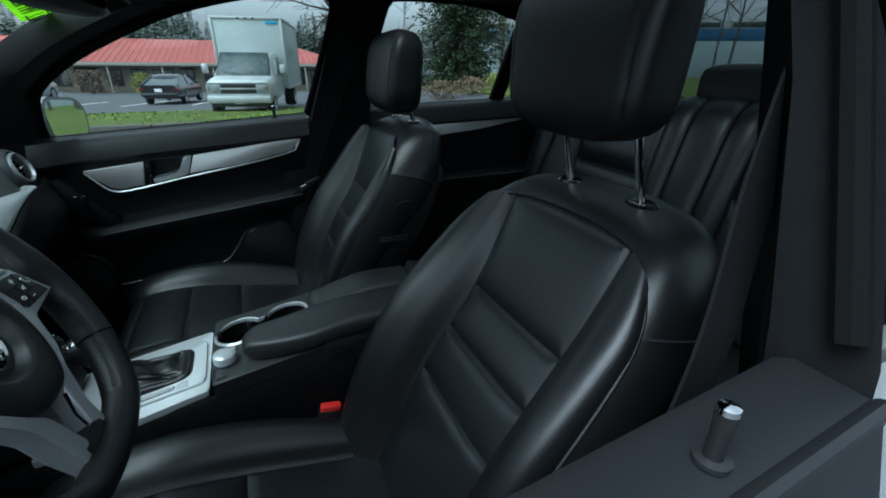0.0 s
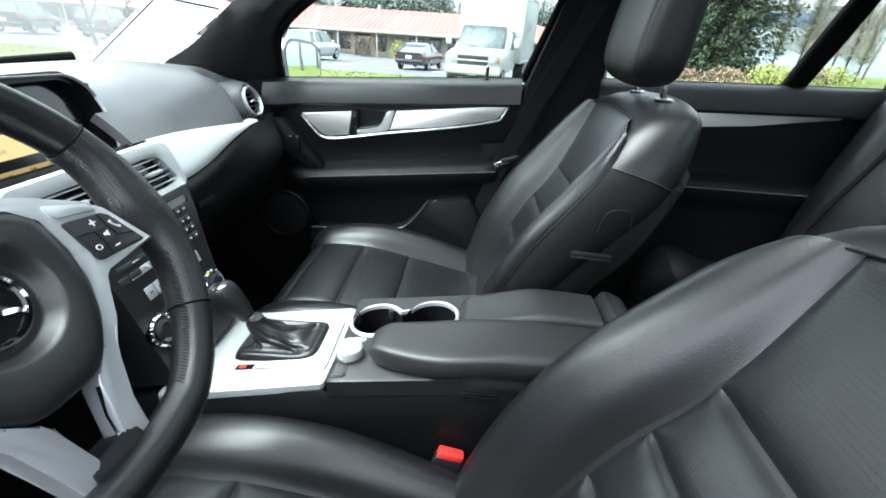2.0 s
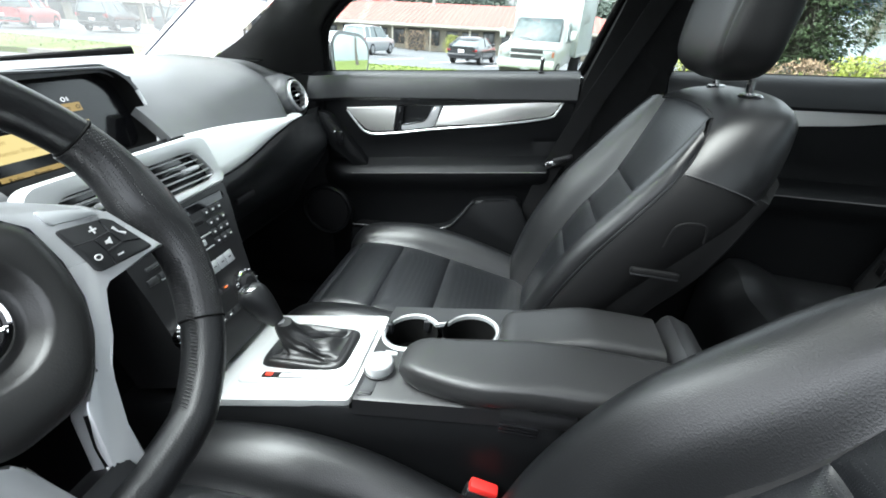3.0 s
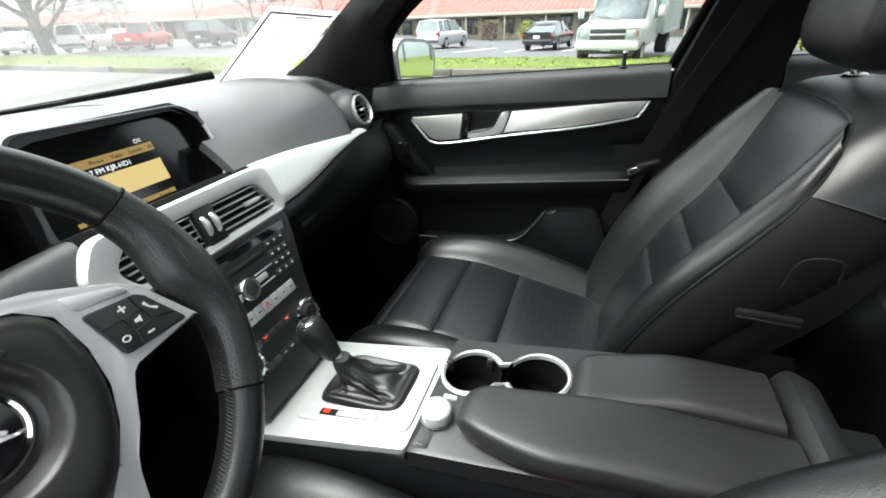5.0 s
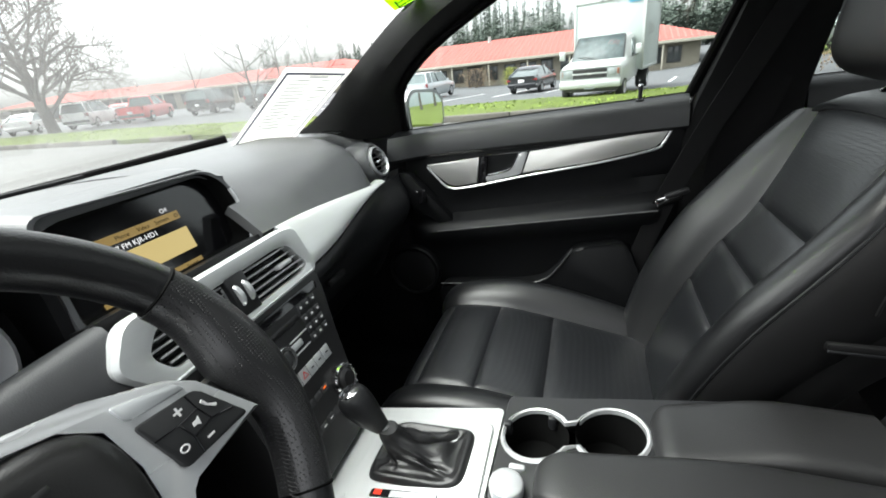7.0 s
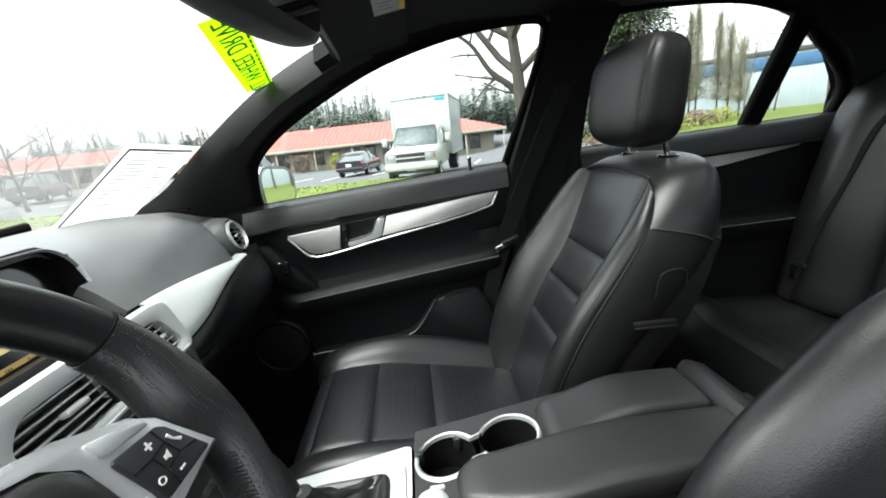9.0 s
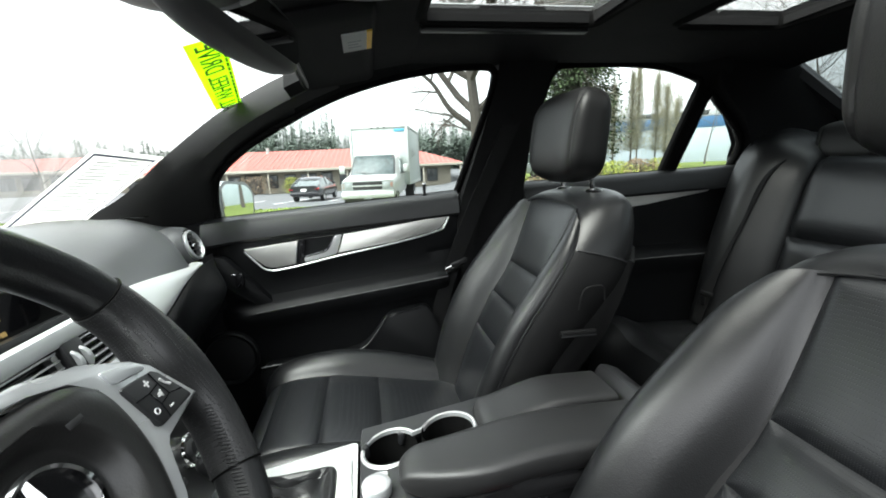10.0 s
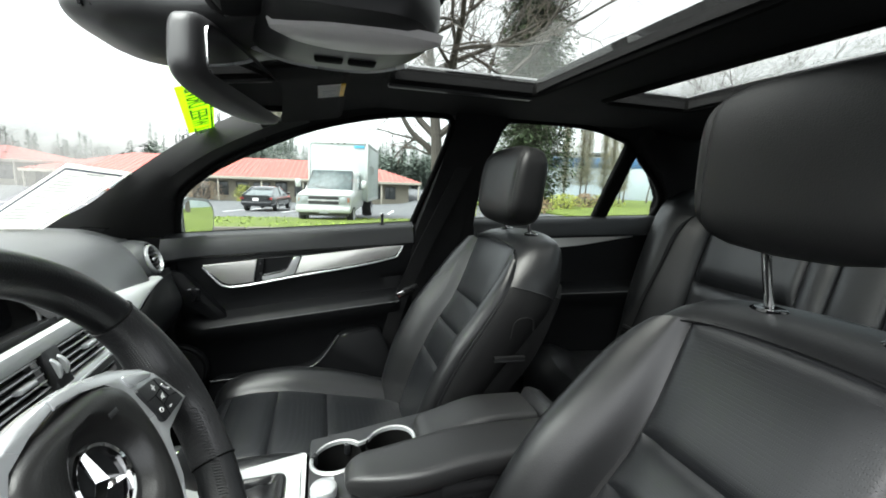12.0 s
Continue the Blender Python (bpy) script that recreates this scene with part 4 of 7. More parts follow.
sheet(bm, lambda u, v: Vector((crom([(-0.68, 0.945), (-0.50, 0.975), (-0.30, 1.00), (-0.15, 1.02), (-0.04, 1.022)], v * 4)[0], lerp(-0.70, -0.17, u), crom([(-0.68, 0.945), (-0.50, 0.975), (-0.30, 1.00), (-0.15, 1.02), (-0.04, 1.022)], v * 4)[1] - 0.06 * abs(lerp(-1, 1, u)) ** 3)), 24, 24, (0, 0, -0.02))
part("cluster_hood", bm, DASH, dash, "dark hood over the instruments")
bm = B()
fill = dash_top(0.080, 0.113)
sheet(bm, lambda u, v: fill(u, 0.835 + 0.165 * v), 6, 10, (-0.012, 0, -0.012))
part("bezel_filler", bm, DASH, dash)
# speaker lid on the dashboard top
part("speaker_lid", rbox(B(), (0, 0, 0), (0.10, 0.30, 0.008), 0.003, m=Matrix.Translation((-0.50, 0.02, 0.979)) @ pose(0, 0, 0, 0, -7, 0)), PAD, dash, "flat speaker lid on the dashboard top")
bm = B()
for i in range(7):
    rbox(bm, (-0.175 + 0.010 * i, 0.615 - 0.004 * i, 0.984), (0.006, 0.030, 0.004), 0.001)
part("demister_grille", bm, GLOSS, dash, "small demister slots")

# brushed strip, passenger side and behind the wheel
for y0, y1 in ((0.106, 0.515), (-0.70, -0.172)):
    bm = B()
    def f(u, v, y0=y0, y1=y1):
        y = lerp(y0, y1, u)
        a, b = strip_bottom(y), strip_top(y)
        if y > 0.40:
            k = smooth((y - 0.40) / 0.115)
            a, b = lerp(a, 0.866, k), lerp(b, 0.874, k)
        z = lerp(a, b, v)
        return Vector((strip_x(y, z) + 0.008 * math.sin(math.pi * v) ** 0.5, y, z))
    sheet(bm, f, 30, 8, (-0.015, 0, 0))
    if y0 > 0:
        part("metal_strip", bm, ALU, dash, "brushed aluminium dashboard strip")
    else:
        part("side_pad", bm, mat("side_pad_plastic", (0.034, 0.035, 0.037), 0.45, vary=0.1, scale=20, bump=0.10, bump_scale=700, kind="grain"), dash, "dark grey panel below the instruments")
# lower dashboard and glovebox
def low(y0, y1):
    def f(u, v):
        y = lerp(y0, y1, u)
        zb = lerp(strip_bottom(y), 0.866, smooth((abs(y) - 0.40) / 0.115)) - 0.004
        x, z = crom([(strip_x(y, zb) - 0.002, zb), (strip_x(y, zb) + 0.002, zb - 0.024), (0.045, 0.775), (0.018, 0.72), (-0.03, 0.66), (-0.10, 0.56), (-0.28, 0.50)], v * 6)
        edge = smooth((abs(y) - 0.60) / 0.1)
        return Vector((x - 0.03 * edge, y, z))
    return f
bm = B()
sheet(bm, low(0.112, 0.70), 24, 36, (-0.03, 0, -0.01))
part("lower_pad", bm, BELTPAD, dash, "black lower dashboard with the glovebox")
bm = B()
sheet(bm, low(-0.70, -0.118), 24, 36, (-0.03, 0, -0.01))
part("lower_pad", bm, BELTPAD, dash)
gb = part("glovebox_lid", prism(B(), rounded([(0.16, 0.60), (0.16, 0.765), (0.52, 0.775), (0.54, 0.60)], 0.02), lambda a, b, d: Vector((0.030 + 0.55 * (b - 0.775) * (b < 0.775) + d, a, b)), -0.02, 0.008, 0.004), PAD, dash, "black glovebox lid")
part("glovebox_latch", rbox(B(), (0.043, 0.22, 0.758), (0.010, 0.06, 0.014), 0.004), BLACK, gb)

# round vent at the passenger end, with ring, slats and thumb tab
def round_vent(parent, c, m, r):
    mm = Matrix.Translation(c) @ m
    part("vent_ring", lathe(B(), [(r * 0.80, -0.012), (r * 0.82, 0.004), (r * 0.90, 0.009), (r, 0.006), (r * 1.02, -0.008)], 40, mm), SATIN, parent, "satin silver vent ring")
    part("vent_back", lathe(B(), [(0.0001, -0.02), (r * 0.85, -0.02), (r * 0.85, 0.0)], 32, mm), GLOSS, parent)
    for k in (-2, -1, 0, 1, 2):
        w = 2 * math.sqrt(max(0.0, (r * 0.8) ** 2 - (k * r * 0.3) ** 2))
        part("vent_slat", rbox(B(), (0, k * r * 0.3, -0.004), (w, 0.0022, 0.014), 0.001, m=mm @ pose(0, 0, 0, 0, 0, 90)), GREYBTN, parent)
    part("vent_tab", rbox(B(), (0, 0, 0.004), (0.007, 0.022, 0.006), 0.002, m=mm), CHROME, parent)


pv = thing("air_vent", "round air vent with a satin silver ring", "air vent", group="dashboard vents")
round_vent(pv, (-0.006, 0.566, 0.908), pose(0, 0, 0, 0, 72, -3), 0.039)
bm = B()
lathe(bm, [(0.043, 0.002), (0.050, -0.004), (0.062, -0.03), (0.064, -0.10)], 32, Matrix.Translation((-0.006, 0.566, 0.908)) @ pose(0, 0, 0, 0, 72, -3))
part("vent_pod", bm, DASH, pv)

# screen recess
sc = thing("dashboard_screen", "lit colour screen in a black recess under a hood", "screen")
bm = B()
outer = rounded([(-0.165, 0.887), (0.080, 0.887), (0.094, 0.896), (0.103, 0.945), (0.096, 0.985), (0.072, 1.004), (-0.150, 1.010)], 0.018, 5)
def recess(k, x):
    cy, cz = -0.03, 0.945
    return [(x - 0.30 * (z - 0.945), cy + (y - cy) * k, cz + (z - cz) * k) for y, z in outer]
loft(bm, [recess(1.03, -0.05), recess(1.04, -0.026), recess(1.0, -0.022), recess(0.97, -0.03), recess(0.95, -0.052)], True, False)
part("recess", bm, SHADEBLACK, sc)
bm = B()
loft(bm, [recess(1.09, -0.10), recess(1.09, -0.036), recess(1.05, -0.0215), recess(1.005, -0.0215)], True, False)
part("recess_surround", bm, DASH, sc, "dark grey surround of the screen recess")
bm = B()
prism(bm, [(y * 0.95 - 0.0015, 0.945 + (z - 0.945) * 0.95) for y, z in outer], lambda a, b, d: Vector((-0.050 - 0.30 * (b - 0.945) + d, a, b)), -0.01, 0.0)
part("screen_panel", bm, SCREEN_BLACK, sc, "black screen glass")
bm = B()
tube(bm, [(x, y, z) for x, y, z in recess(1.02, -0.021) if y > -0.10 and z < 0.975], 0.003, 6)
part("bezel_edge", bm, SATIN, sc, "thin silver edge of the screen recess")


def on_screen(a, b, d):
    return Vector((-0.0485 - 0.30 * (b - 0.945) + d, a, b))


lit = part("picture", prism(B(), [(-0.125, 0.909), (0.0215, 0.909), (0.0225, 0.9395), (-0.125, 0.9395)], on_screen, 0, 0.0006), SCREEN_LIT, sc, "yellow lit part of the screen")
part("menu_bar", prism(B(), [(-0.125, 0.9525), (0.022, 0.9525), (0.022, 0.9635), (-0.125, 0.9635)], on_screen, 0, 0.0006), SCREEN_BAR, sc, "amber menu bar")
part("foot_bar", prism(B(), [(-0.125, 0.8855), (0.019, 0.8855), (0.019, 0.8955), (-0.125, 0.8955)], on_screen, 0, 0.0006), SCREEN_BAR, sc, "amber foot bar")
face = Matrix(((0, -0.287, 0.958, 0), (1, 0, 0, 0), (0, 0.958, 0.287, 0), (0, 0, 0, 1)))
for words, size, y, z, mt in (("95.7 FM KJR-HD1", 0.0095, -0.055, 0.9458, SCREEN_WHITE), ("Phone", 0.0075, -0.063, 0.9578, SCREEN_BLACK), ("Video", 0.0075, -0.034, 0.9578, SCREEN_BLACK), ("System", 0.0075, -0.006, 0.9578, SCREEN_BLACK), ("Radio", 0.0075, -0.108, 0.8903, SCREEN_BLACK), ("Presets", 0.0075, -0.075, 0.8903, SCREEN_BLACK), ("FM", 0.0075, -0.035, 0.8903, SCREEN_BLACK), ("Sound", 0.0075, 0.000, 0.8903, SCREEN_BLACK), ("Queen", 0.0078, -0.107, 0.9325, SCREEN_BAR), ("Bohemian Rhapsody", 0.0078, -0.086, 0.9200, SCREEN_BAR), ("E", 0.0070, 0.0075, 0.9690, SCREEN_WHITE)):
    text("lettering", words, size, Matrix.Translation(on_screen(y, z, 0.0012)) @ face, mt, sc)
part("close_mark", lathe(B(), [(0.0020, 0), (0.0020, 0.0006), (0.0028, 0.0006), (0.0028, 0)], 18, Matrix.Translation(on_screen(0.0165, 0.9578, 0.001)) @ face), SCREEN_BLACK, sc)
bm = B()
lathe(bm, [(0.0023, 0), (0.0023, 0.0006), (0.0030, 0.0006), (0.0030, 0)], 18, Matrix.Translation(on_screen(0.001, 0.9690, 0.001)) @ face)
part("compass_mark", bm, SCREEN_WHITE, sc)

SLAT = mat("vent_slat_metal", (0.62, 0.62, 0.63), 0.25, metal=0.5, vary=0.05)
# centre stack: vents, radio, buttons, climate controls
stack = thing("centre_stack", "black centre stack with vents, radio keys and climate knobs", "control panel")


def on_stack(a, b, d):
    """a across, b height, d out of the face."""
    b -= 0.013 * smooth((0.826 - b) / 0.02)
    return Vector((0.080 + (0.835 - b) * 0.34 + d * 0.947, a, b + d * 0.322))


face2 = lambda a, b, d: Matrix.Translation(on_stack(a, b, d)) @ Matrix(((0, -0.322, 0.947, 0), (1, 0, 0, 0), (0, 0.947, 0.322, 0), (0, 0, 0, 1)))
face3 = lambda a, b, d: Matrix.Translation(on_stack(a, b, d)) @ Matrix(((0, -0.33, 0.944, 0), (1, 0, 0, 0), (0, 0.944, 0.33, 0), (0, 0, 0, 1)))
bm = B()
loft(bm, [[(on_stack(l, b, 0).x - back, l, b), (on_stack(r, b, 0).x - back, r, b), (on_stack(r, b, 0).x - 0.12, r, b - 0.03), (on_stack(l, b, 0).x - 0.12, l, b - 0.03)] for b, l, r, back in ((0.905, -0.176, 0.114, 0.034), (0.837, -0.176, 0.116, 0.034), (0.8285, -0.130, 0.114, 0.0), (0.80, -0.122, 0.104, 0.0), (0.74, -0.118, 0.086, 0.0), (0.68, -0.118, 0.072, 0.0), (0.595, -0.118, 0.066, 0.0))])
part("stack_body", bm, BLACK, stack)
# metal surround of the vents
bm = B()
hole = rounded([(-0.150, 0.838), (0.088, 0.840), (0.103, 0.847), (0.084, 0.885), (0.064, 0.889), (-0.142, 0.887), (-0.166, 0.864)], 0.012, 4)
rim = rounded([(-0.170, 0.824), (0.112, 0.829), (0.122, 0.838), (0.118, 0.905), (0.09, 0.910), (-0.172, 0.908), (-0.204, 0.868)], 0.014, 4)
loft(bm, [[on_stack(a, b, -0.012) for a, b in hole], [on_stack(a, b, 0.004) for a, b in hole], [on_stack(a, b, 0.006) for a, b in [(lerp(h[0], r[0], 0.25), lerp(h[1], r[1], 0.25)) for h, r in zip(hole, rim)]], [on_stack(a, b, 0.005) for a, b in [(lerp(h[0], r[0], 0.85), lerp(h[1], r[1], 0.85)) for h, r in zip(hole, rim)]], [on_stack(a, b, 0.0) for a, b in rim], [on_stack(a, b, -0.012) for a, b in rim]], True, False)
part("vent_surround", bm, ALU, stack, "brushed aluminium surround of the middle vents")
bm = B()
tube(bm, [on_stack(a, b, 0.0065) for a, b in ((-0.160, 0.8285), (-0.03, 0.831), (0.104, 0.8335))], 0.002, 6)
part("vent_edge", bm, SATIN, stack, "bright edge below the middle vents")
part("vent_back", prism(B(), hole, on_stack, -0.03, -0.016), GLOSS, stack)
for y0, y1 in ((-0.160, -0.047), (-0.009, 0.100)):
    for k in range(5):
        z = 0.846 + 0.0094 * k
        cut = 0.018 * max(0, k - 1) / 3 if y1 > 0 else 0.006 * abs(k - 2)
        mid = (y0 + y1) / 2 - (cut / 2 if y1 > 0 else -cut / 2)
        sl = part("vent_slat", rbox(B(), (0, 0, -0.005), (y1 - y0 - cut, 0.0018, 0.012), 0.0005, m=face3(mid, z, -0.004)), BLACK, stack)
        part("slat_edge", rbox(B(), (0, 0.0004, 0.0010), (y1 - y0 - cut, 0.0026, 0.0040), 0.0008, m=face3(mid, z, -0.004)), SLAT, sl, "bright front edge of the slat")
    part("vent_tab", rbox(B(), (0, 0, 0), (0.030, 0.007, 0.012), 0.0025, m=face3((y0 + y1) / 2 + 0.012, 0.8648, 0.003)), SATIN, stack, "silver vent tab")
cw = part("vent_wheel_panel", rbox(B(), (0, 0, 0), (0.034, 0.056, 0.012), 0.003, m=face3(-0.028, 0.864, 0.0)), BLACK, stack)
for a in (-0.036, -0.020):
    bm = B()
    lathe(bm, [(0.0001, -0.0035), (0.018, -0.0035), (0.0195, 0), (0.018, 0.0035), (0.0001, 0.0035)], 24, face3(a, 0.864, -0.006) @ pose(0, 0, 0, 0, 90, 0))
    part("vent_wheel", bm, SATIN, cw, "silver thumb wheel")
# radio
rad = part("radio_panel", prism(B(), rounded([(-0.112, 0.750), (0.078, 0.750), (0.100, 0.822), (-0.118, 0.822)], 0.006), on_stack, -0.006, 0.003, 0.002), GLOSS, stack, "gloss black radio panel")
part("disc_slot", rbox(B(), (0, 0, 0), (0.130, 0.010, 0.004), 0.002, m=face2(-0.035, 0.806, 0.003)), BLACK, rad)
for i in range(3):
    for j in range(4):
        part("key", rbox(B(), (0, 0, 0), (0.013, 0.012, 0.004), 0.002, m=face2(0.038 + 0.0155 * i + 0.004 * (3 - j) / 3, 0.811 - 0.0145 * j, 0.004)), GREYBTN, rad)
        part("key_mark", rbox(B(), (0, 0, 0), (0.004, 0.003, 0.0008), 0.0002, m=face2(0.038 + 0.0155 * i + 0.004 * (3 - j) / 3, 0.811 - 0.0145 * j, 0.0064)), WHITEMARK, rad)
for a, w in ((-0.098, 0.018), (-0.076, 0.020), (0.002, 0.024), (-0.056, 0.018)):
    part("radio_button", rbox(B(), (0, 0, 0), (w, 0.010, 0.005), 0.002, m=face2(a, 0.770 if a < 0 else 0.776, 0.004)), SILVERBTN if a > -0.07 else GREYBTN, rad)
for a, b in ((-0.072, 0.7845), (-0.066, 0.7655), (0.012, 0.7845), (0.006, 0.7655)):
    part("radio_bar", rbox(B(), (0, 0, 0), (0.040, 0.0022, 0.003), 0.0008, m=face2(a, b, 0.0045)), SILVERBTN, rad, "slim silver bar beside the knob")
for a in (-0.085, -0.045):
    part("radio_button", rbox(B(), (0, 0, 0), (0.030, 0.008, 0.004), 0.002, m=face2(a, 0.785, 0.004)), GREYBTN, rad)
kn = part("radio_knob", lathe(B(), [(0.0185, 0.0), (0.0185, 0.006), (0.0165, 0.009), (0.0115, 0.009), (0.0105, 0.006)], 32, face2(-0.029, 0.774, 0.003)), CHROME, rad, "chrome ring round the radio knob")
part("knob_face", lathe(B(), [(0.0112, 0.007), (0.009, 0.009), (0.0001, 0.0095)], 24, face2(-0.029, 0.774, 0.003)), GREYBTN, kn)
# row of silver keys with the hazard key in the middle
for i in range(7):
    k = part("silver_key", rbox(B(), (0, 0, 0), (0.0180, 0.020, 0.007), 0.0015, m=face2(-0.0705 + 0.0188 * i, 0.737, 0.002)), SILVERBTN, stack, "silver rectangular key")
    if i == 3:
        bm = B()
        tube(bm, [face2(-0.0141 + 0.006 * math.sin(q), 0.737, 0.0062) @ Vector((0, 0.006 * math.cos(q), 0)) for q in (0, 2.094, 4.189, 6.283)], 0.0008, 5)
        part("hazard_mark", bm, RED, k)
    else:
        part("key_mark", rbox(B(), (0, 0, 0), (0.006, 0.002, 0.0006), 0.0002, m=face2(-0.0705 + 0.0188 * i, 0.737, 0.0058)), GREYBTN, k)
part("passenger_airbag_light", rbox(B(), (0, 0, 0), (0.018, 0.004, 0.001), 0.0003, m=face2(-0.014, 0.7225, 0.002)), LED, stack, "orange warning light")
# climate panel
cl = part("climate_panel", prism(B(), rounded([(-0.114, 0.640), (0.062, 0.640), (0.070, 0.716), (-0.116, 0.716)], 0.008), on_stack, -0.006, 0.003, 0.002), BLACK, stack)
for a in (-0.096, 0.041):
    r = part("climate_knob", lathe(B(), [(0.024, 0.0), (0.0245, 0.010), (0.022, 0.013), (0.0185, 0.012), (0.018, 0.004)], 36, face2(a, 0.686, 0.003)), CHROME, cl, "chrome-ringed climate knob")
    part("knob_core", lathe(B(), [(0.0182, 0.006), (0.017, 0.014), (0.012, 0.018), (0.0001, 0.018)], 28, face2(a, 0.686, 0.003)), BLACK, r)
    for q in range(16):
        ang = 2 * math.pi * q / 16
        part("knob_rib", rbox(B(), (0, 0, 0), (0.0016, 0.0016, 0.011), 0.0004, m=face2(a, 0.686, 0.011) @ Matrix.Translation((0.0250 * math.cos(ang), 0.0250 * math.sin(ang), 0))), CHROME, r)
for i in range(5):
    part("climate_key", rbox(B(), (0, 0, 0), (0.0155, 0.011, 0.005), 0.002, m=face2(-0.064 + 0.0170 * i, 0.700, 0.003)), GREYBTN, cl)
    part("climate_key", rbox(B(), (0, 0, 0), (0.0155, 0.011, 0.005), 0.002, m=face2(-0.064 + 0.0170 * i, 0.662, 0.003)), GREYBTN, cl)
for a, b, mt in ((-0.047, 0.702, LED_RED), (0.004, 0.702, LED), (-0.03, 0.662, WHITEMARK), (-0.013, 0.662, WHITEMARK)):
    part("key_light", rbox(B(), (0, 0, 0), (0.006, 0.0018, 0.0008), 0.0002, m=face2(a, b, 0.0060)), mt, cl)

# instruments
clu = thing("instrument_cluster", "two round instruments with silver rims under a black hood", "instrument cluster")
for cy, r in ((-0.285, 0.070), (-0.460, 0.070)):
    m = Matrix.Translation((-0.055, cy, 0.905)) @ pose(0, 0, 0, 0, 72, 0)
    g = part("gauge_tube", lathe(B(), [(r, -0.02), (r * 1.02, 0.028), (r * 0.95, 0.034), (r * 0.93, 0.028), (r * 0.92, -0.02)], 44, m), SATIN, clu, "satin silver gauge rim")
    part("gauge_face", lathe(B(), [(r * 0.93, -0.004), (0.0001, -0.004)], 40, m), BLACK, g)
    part("gauge_band", lathe(B(), [(r * 0.68, -0.003), (r * 0.50, -0.003)], 40, m), GREYBTN, g)
    for q in range(25):
        an = radians(-45 + 270 * q / 24)
        part("gauge_tick", rbox(B(), (0, 0, 0), (0.008 if q % 3 == 0 else 0.005, 0.0014, 0.0008), 0.0002, m=m @ pose(0, 0, 0, 0, 0, math.degrees(an)) @ Matrix.Translation((r * 0.82, 0, -0.003))), RED if q > 21 else WHITEMARK, g)
    part("needle", rbox(B(), (0, 0, 0), (r * 0.75, 0.002, 0.002), 0.0005, m=m @ pose(0, 0, 0, 0, 0, 215) @ Matrix.Translation((r * 0.35, 0, 0.001))), RED, g)
bm = B()
loft(bm, [[(x, y, z) for y, z in rounded([(-0.60 + d, 0.82 + d), (-0.165 - d, 0.82 + d), (-0.165 - d, 0.99 - d), (-0.30, 1.025 - d), (-0.46, 1.025 - d), (-0.60 + d, 0.99 - d)], 0.04, 4)] for x, d in ((-0.02, 0.0), (-0.012, 0.006), (-0.02, 0.014), (-0.11, 0.02))], True, False)
part("cluster_cowl", bm, PAD, clu)
bm = B()
prism(bm, rounded([(-0.59, 0.83), (-0.175, 0.83), (-0.175, 0.98), (-0.30, 1.01), (-0.46, 1.01), (-0.59, 0.98)], 0.04, 4), lambda a, b, d: Vector((-0.085 + d - 0.30 * (b - 0.9), a, b)), -0.01, 0)
part("dial_plate", bm, GLOSS, clu)

# ---- steering wheel ----
TILT_W = 28
wheel_m = Matrix(((0, -math.sin(radians(TILT_W)), math.cos(radians(TILT_W)), 0.266), (1, 0, 0, -0.365), (0, math.cos(radians(TILT_W)), math.sin(radians(TILT_W)), 0.912), (0, 0, 0, 1)))
wheel = thing("steering_wheel", "three-spoke leather steering wheel with silver spokes and keys", "steering wheel", wheel_m)
RW, XC = 0.170, -0.011


def rim_path(a):
    q = RW - 0.007 * smooth((0.15 - math.sin(a)) / 0.7)
    x, y = q * math.cos(a), q * math.sin(a)
    if y < -0.146:
        y = -0.146 - 0.5 * (-0.146 - y)
    return Vector((XC + x, y, 0.0))


def rim_frame(a):
    """A point of the rim and the two ways across it."""
    p = rim_path(a)
    t = (rim_path(a + 0.02) - rim_path(a - 0.02)).normalized()
    return p, t.cross(Vector((0, 0, 1))).normalized()


def rim_piece(name, a0, a1, material, fat=1.0, n=48, bulge=0.0, label=""):
    bm = B()
    rings = []
    for i in range(n + 1):
        a = lerp(a0, a1, i / n)
        p, d = rim_frame(a)
        g = math.exp(-(((a if abs(a) < 2 else math.pi - a) - 0.14) ** 2) / 0.05) if bulge else 0.0
        k = 1 + bulge * g
        p = p - d * 0.0168 * (k * fat - 1)
        rings.append([p + (d * math.cos(q) * 0.0168 * k + Vector((0, 0, 1)) * math.sin(q) * 0.0200 * (1 + (k - 1) * 0.3)) * fat for q in (2 * math.pi * j / 20 for j in range(20))])
    loft(bm, rings)
    return part(name, bm, material, wheel, label)


rim_piece("rim_top", radians(32), radians(148), LEATHER, label="smooth leather rim")
rim_piece("rim_bottom", radians(-147), radians(-33), LEATHER, label="smooth leather rim")
rim_piece("grip", radians(-32.6), radians(31.6), GRIP, 1.06, 48, 0.40, "perforated leather grip")
rim_piece("grip", radians(148.4), radians(212.6), GRIP, 1.06, 48, 0.40, "perforated leather grip")
for a in (31.8, -32.8, 148.2, 212.8):
    p, d = rim_frame(radians(a))
    bm = B()
    tube(bm, [p + (d * math.cos(q) * 0.0166 + Vector((0, 0, 1)) * math.sin(q) * 0.0202) for q in (2 * math.pi * j / 20 for j in range(21))], 0.0015, 5)
    part("rim_joint", bm, RUBBER, wheel)
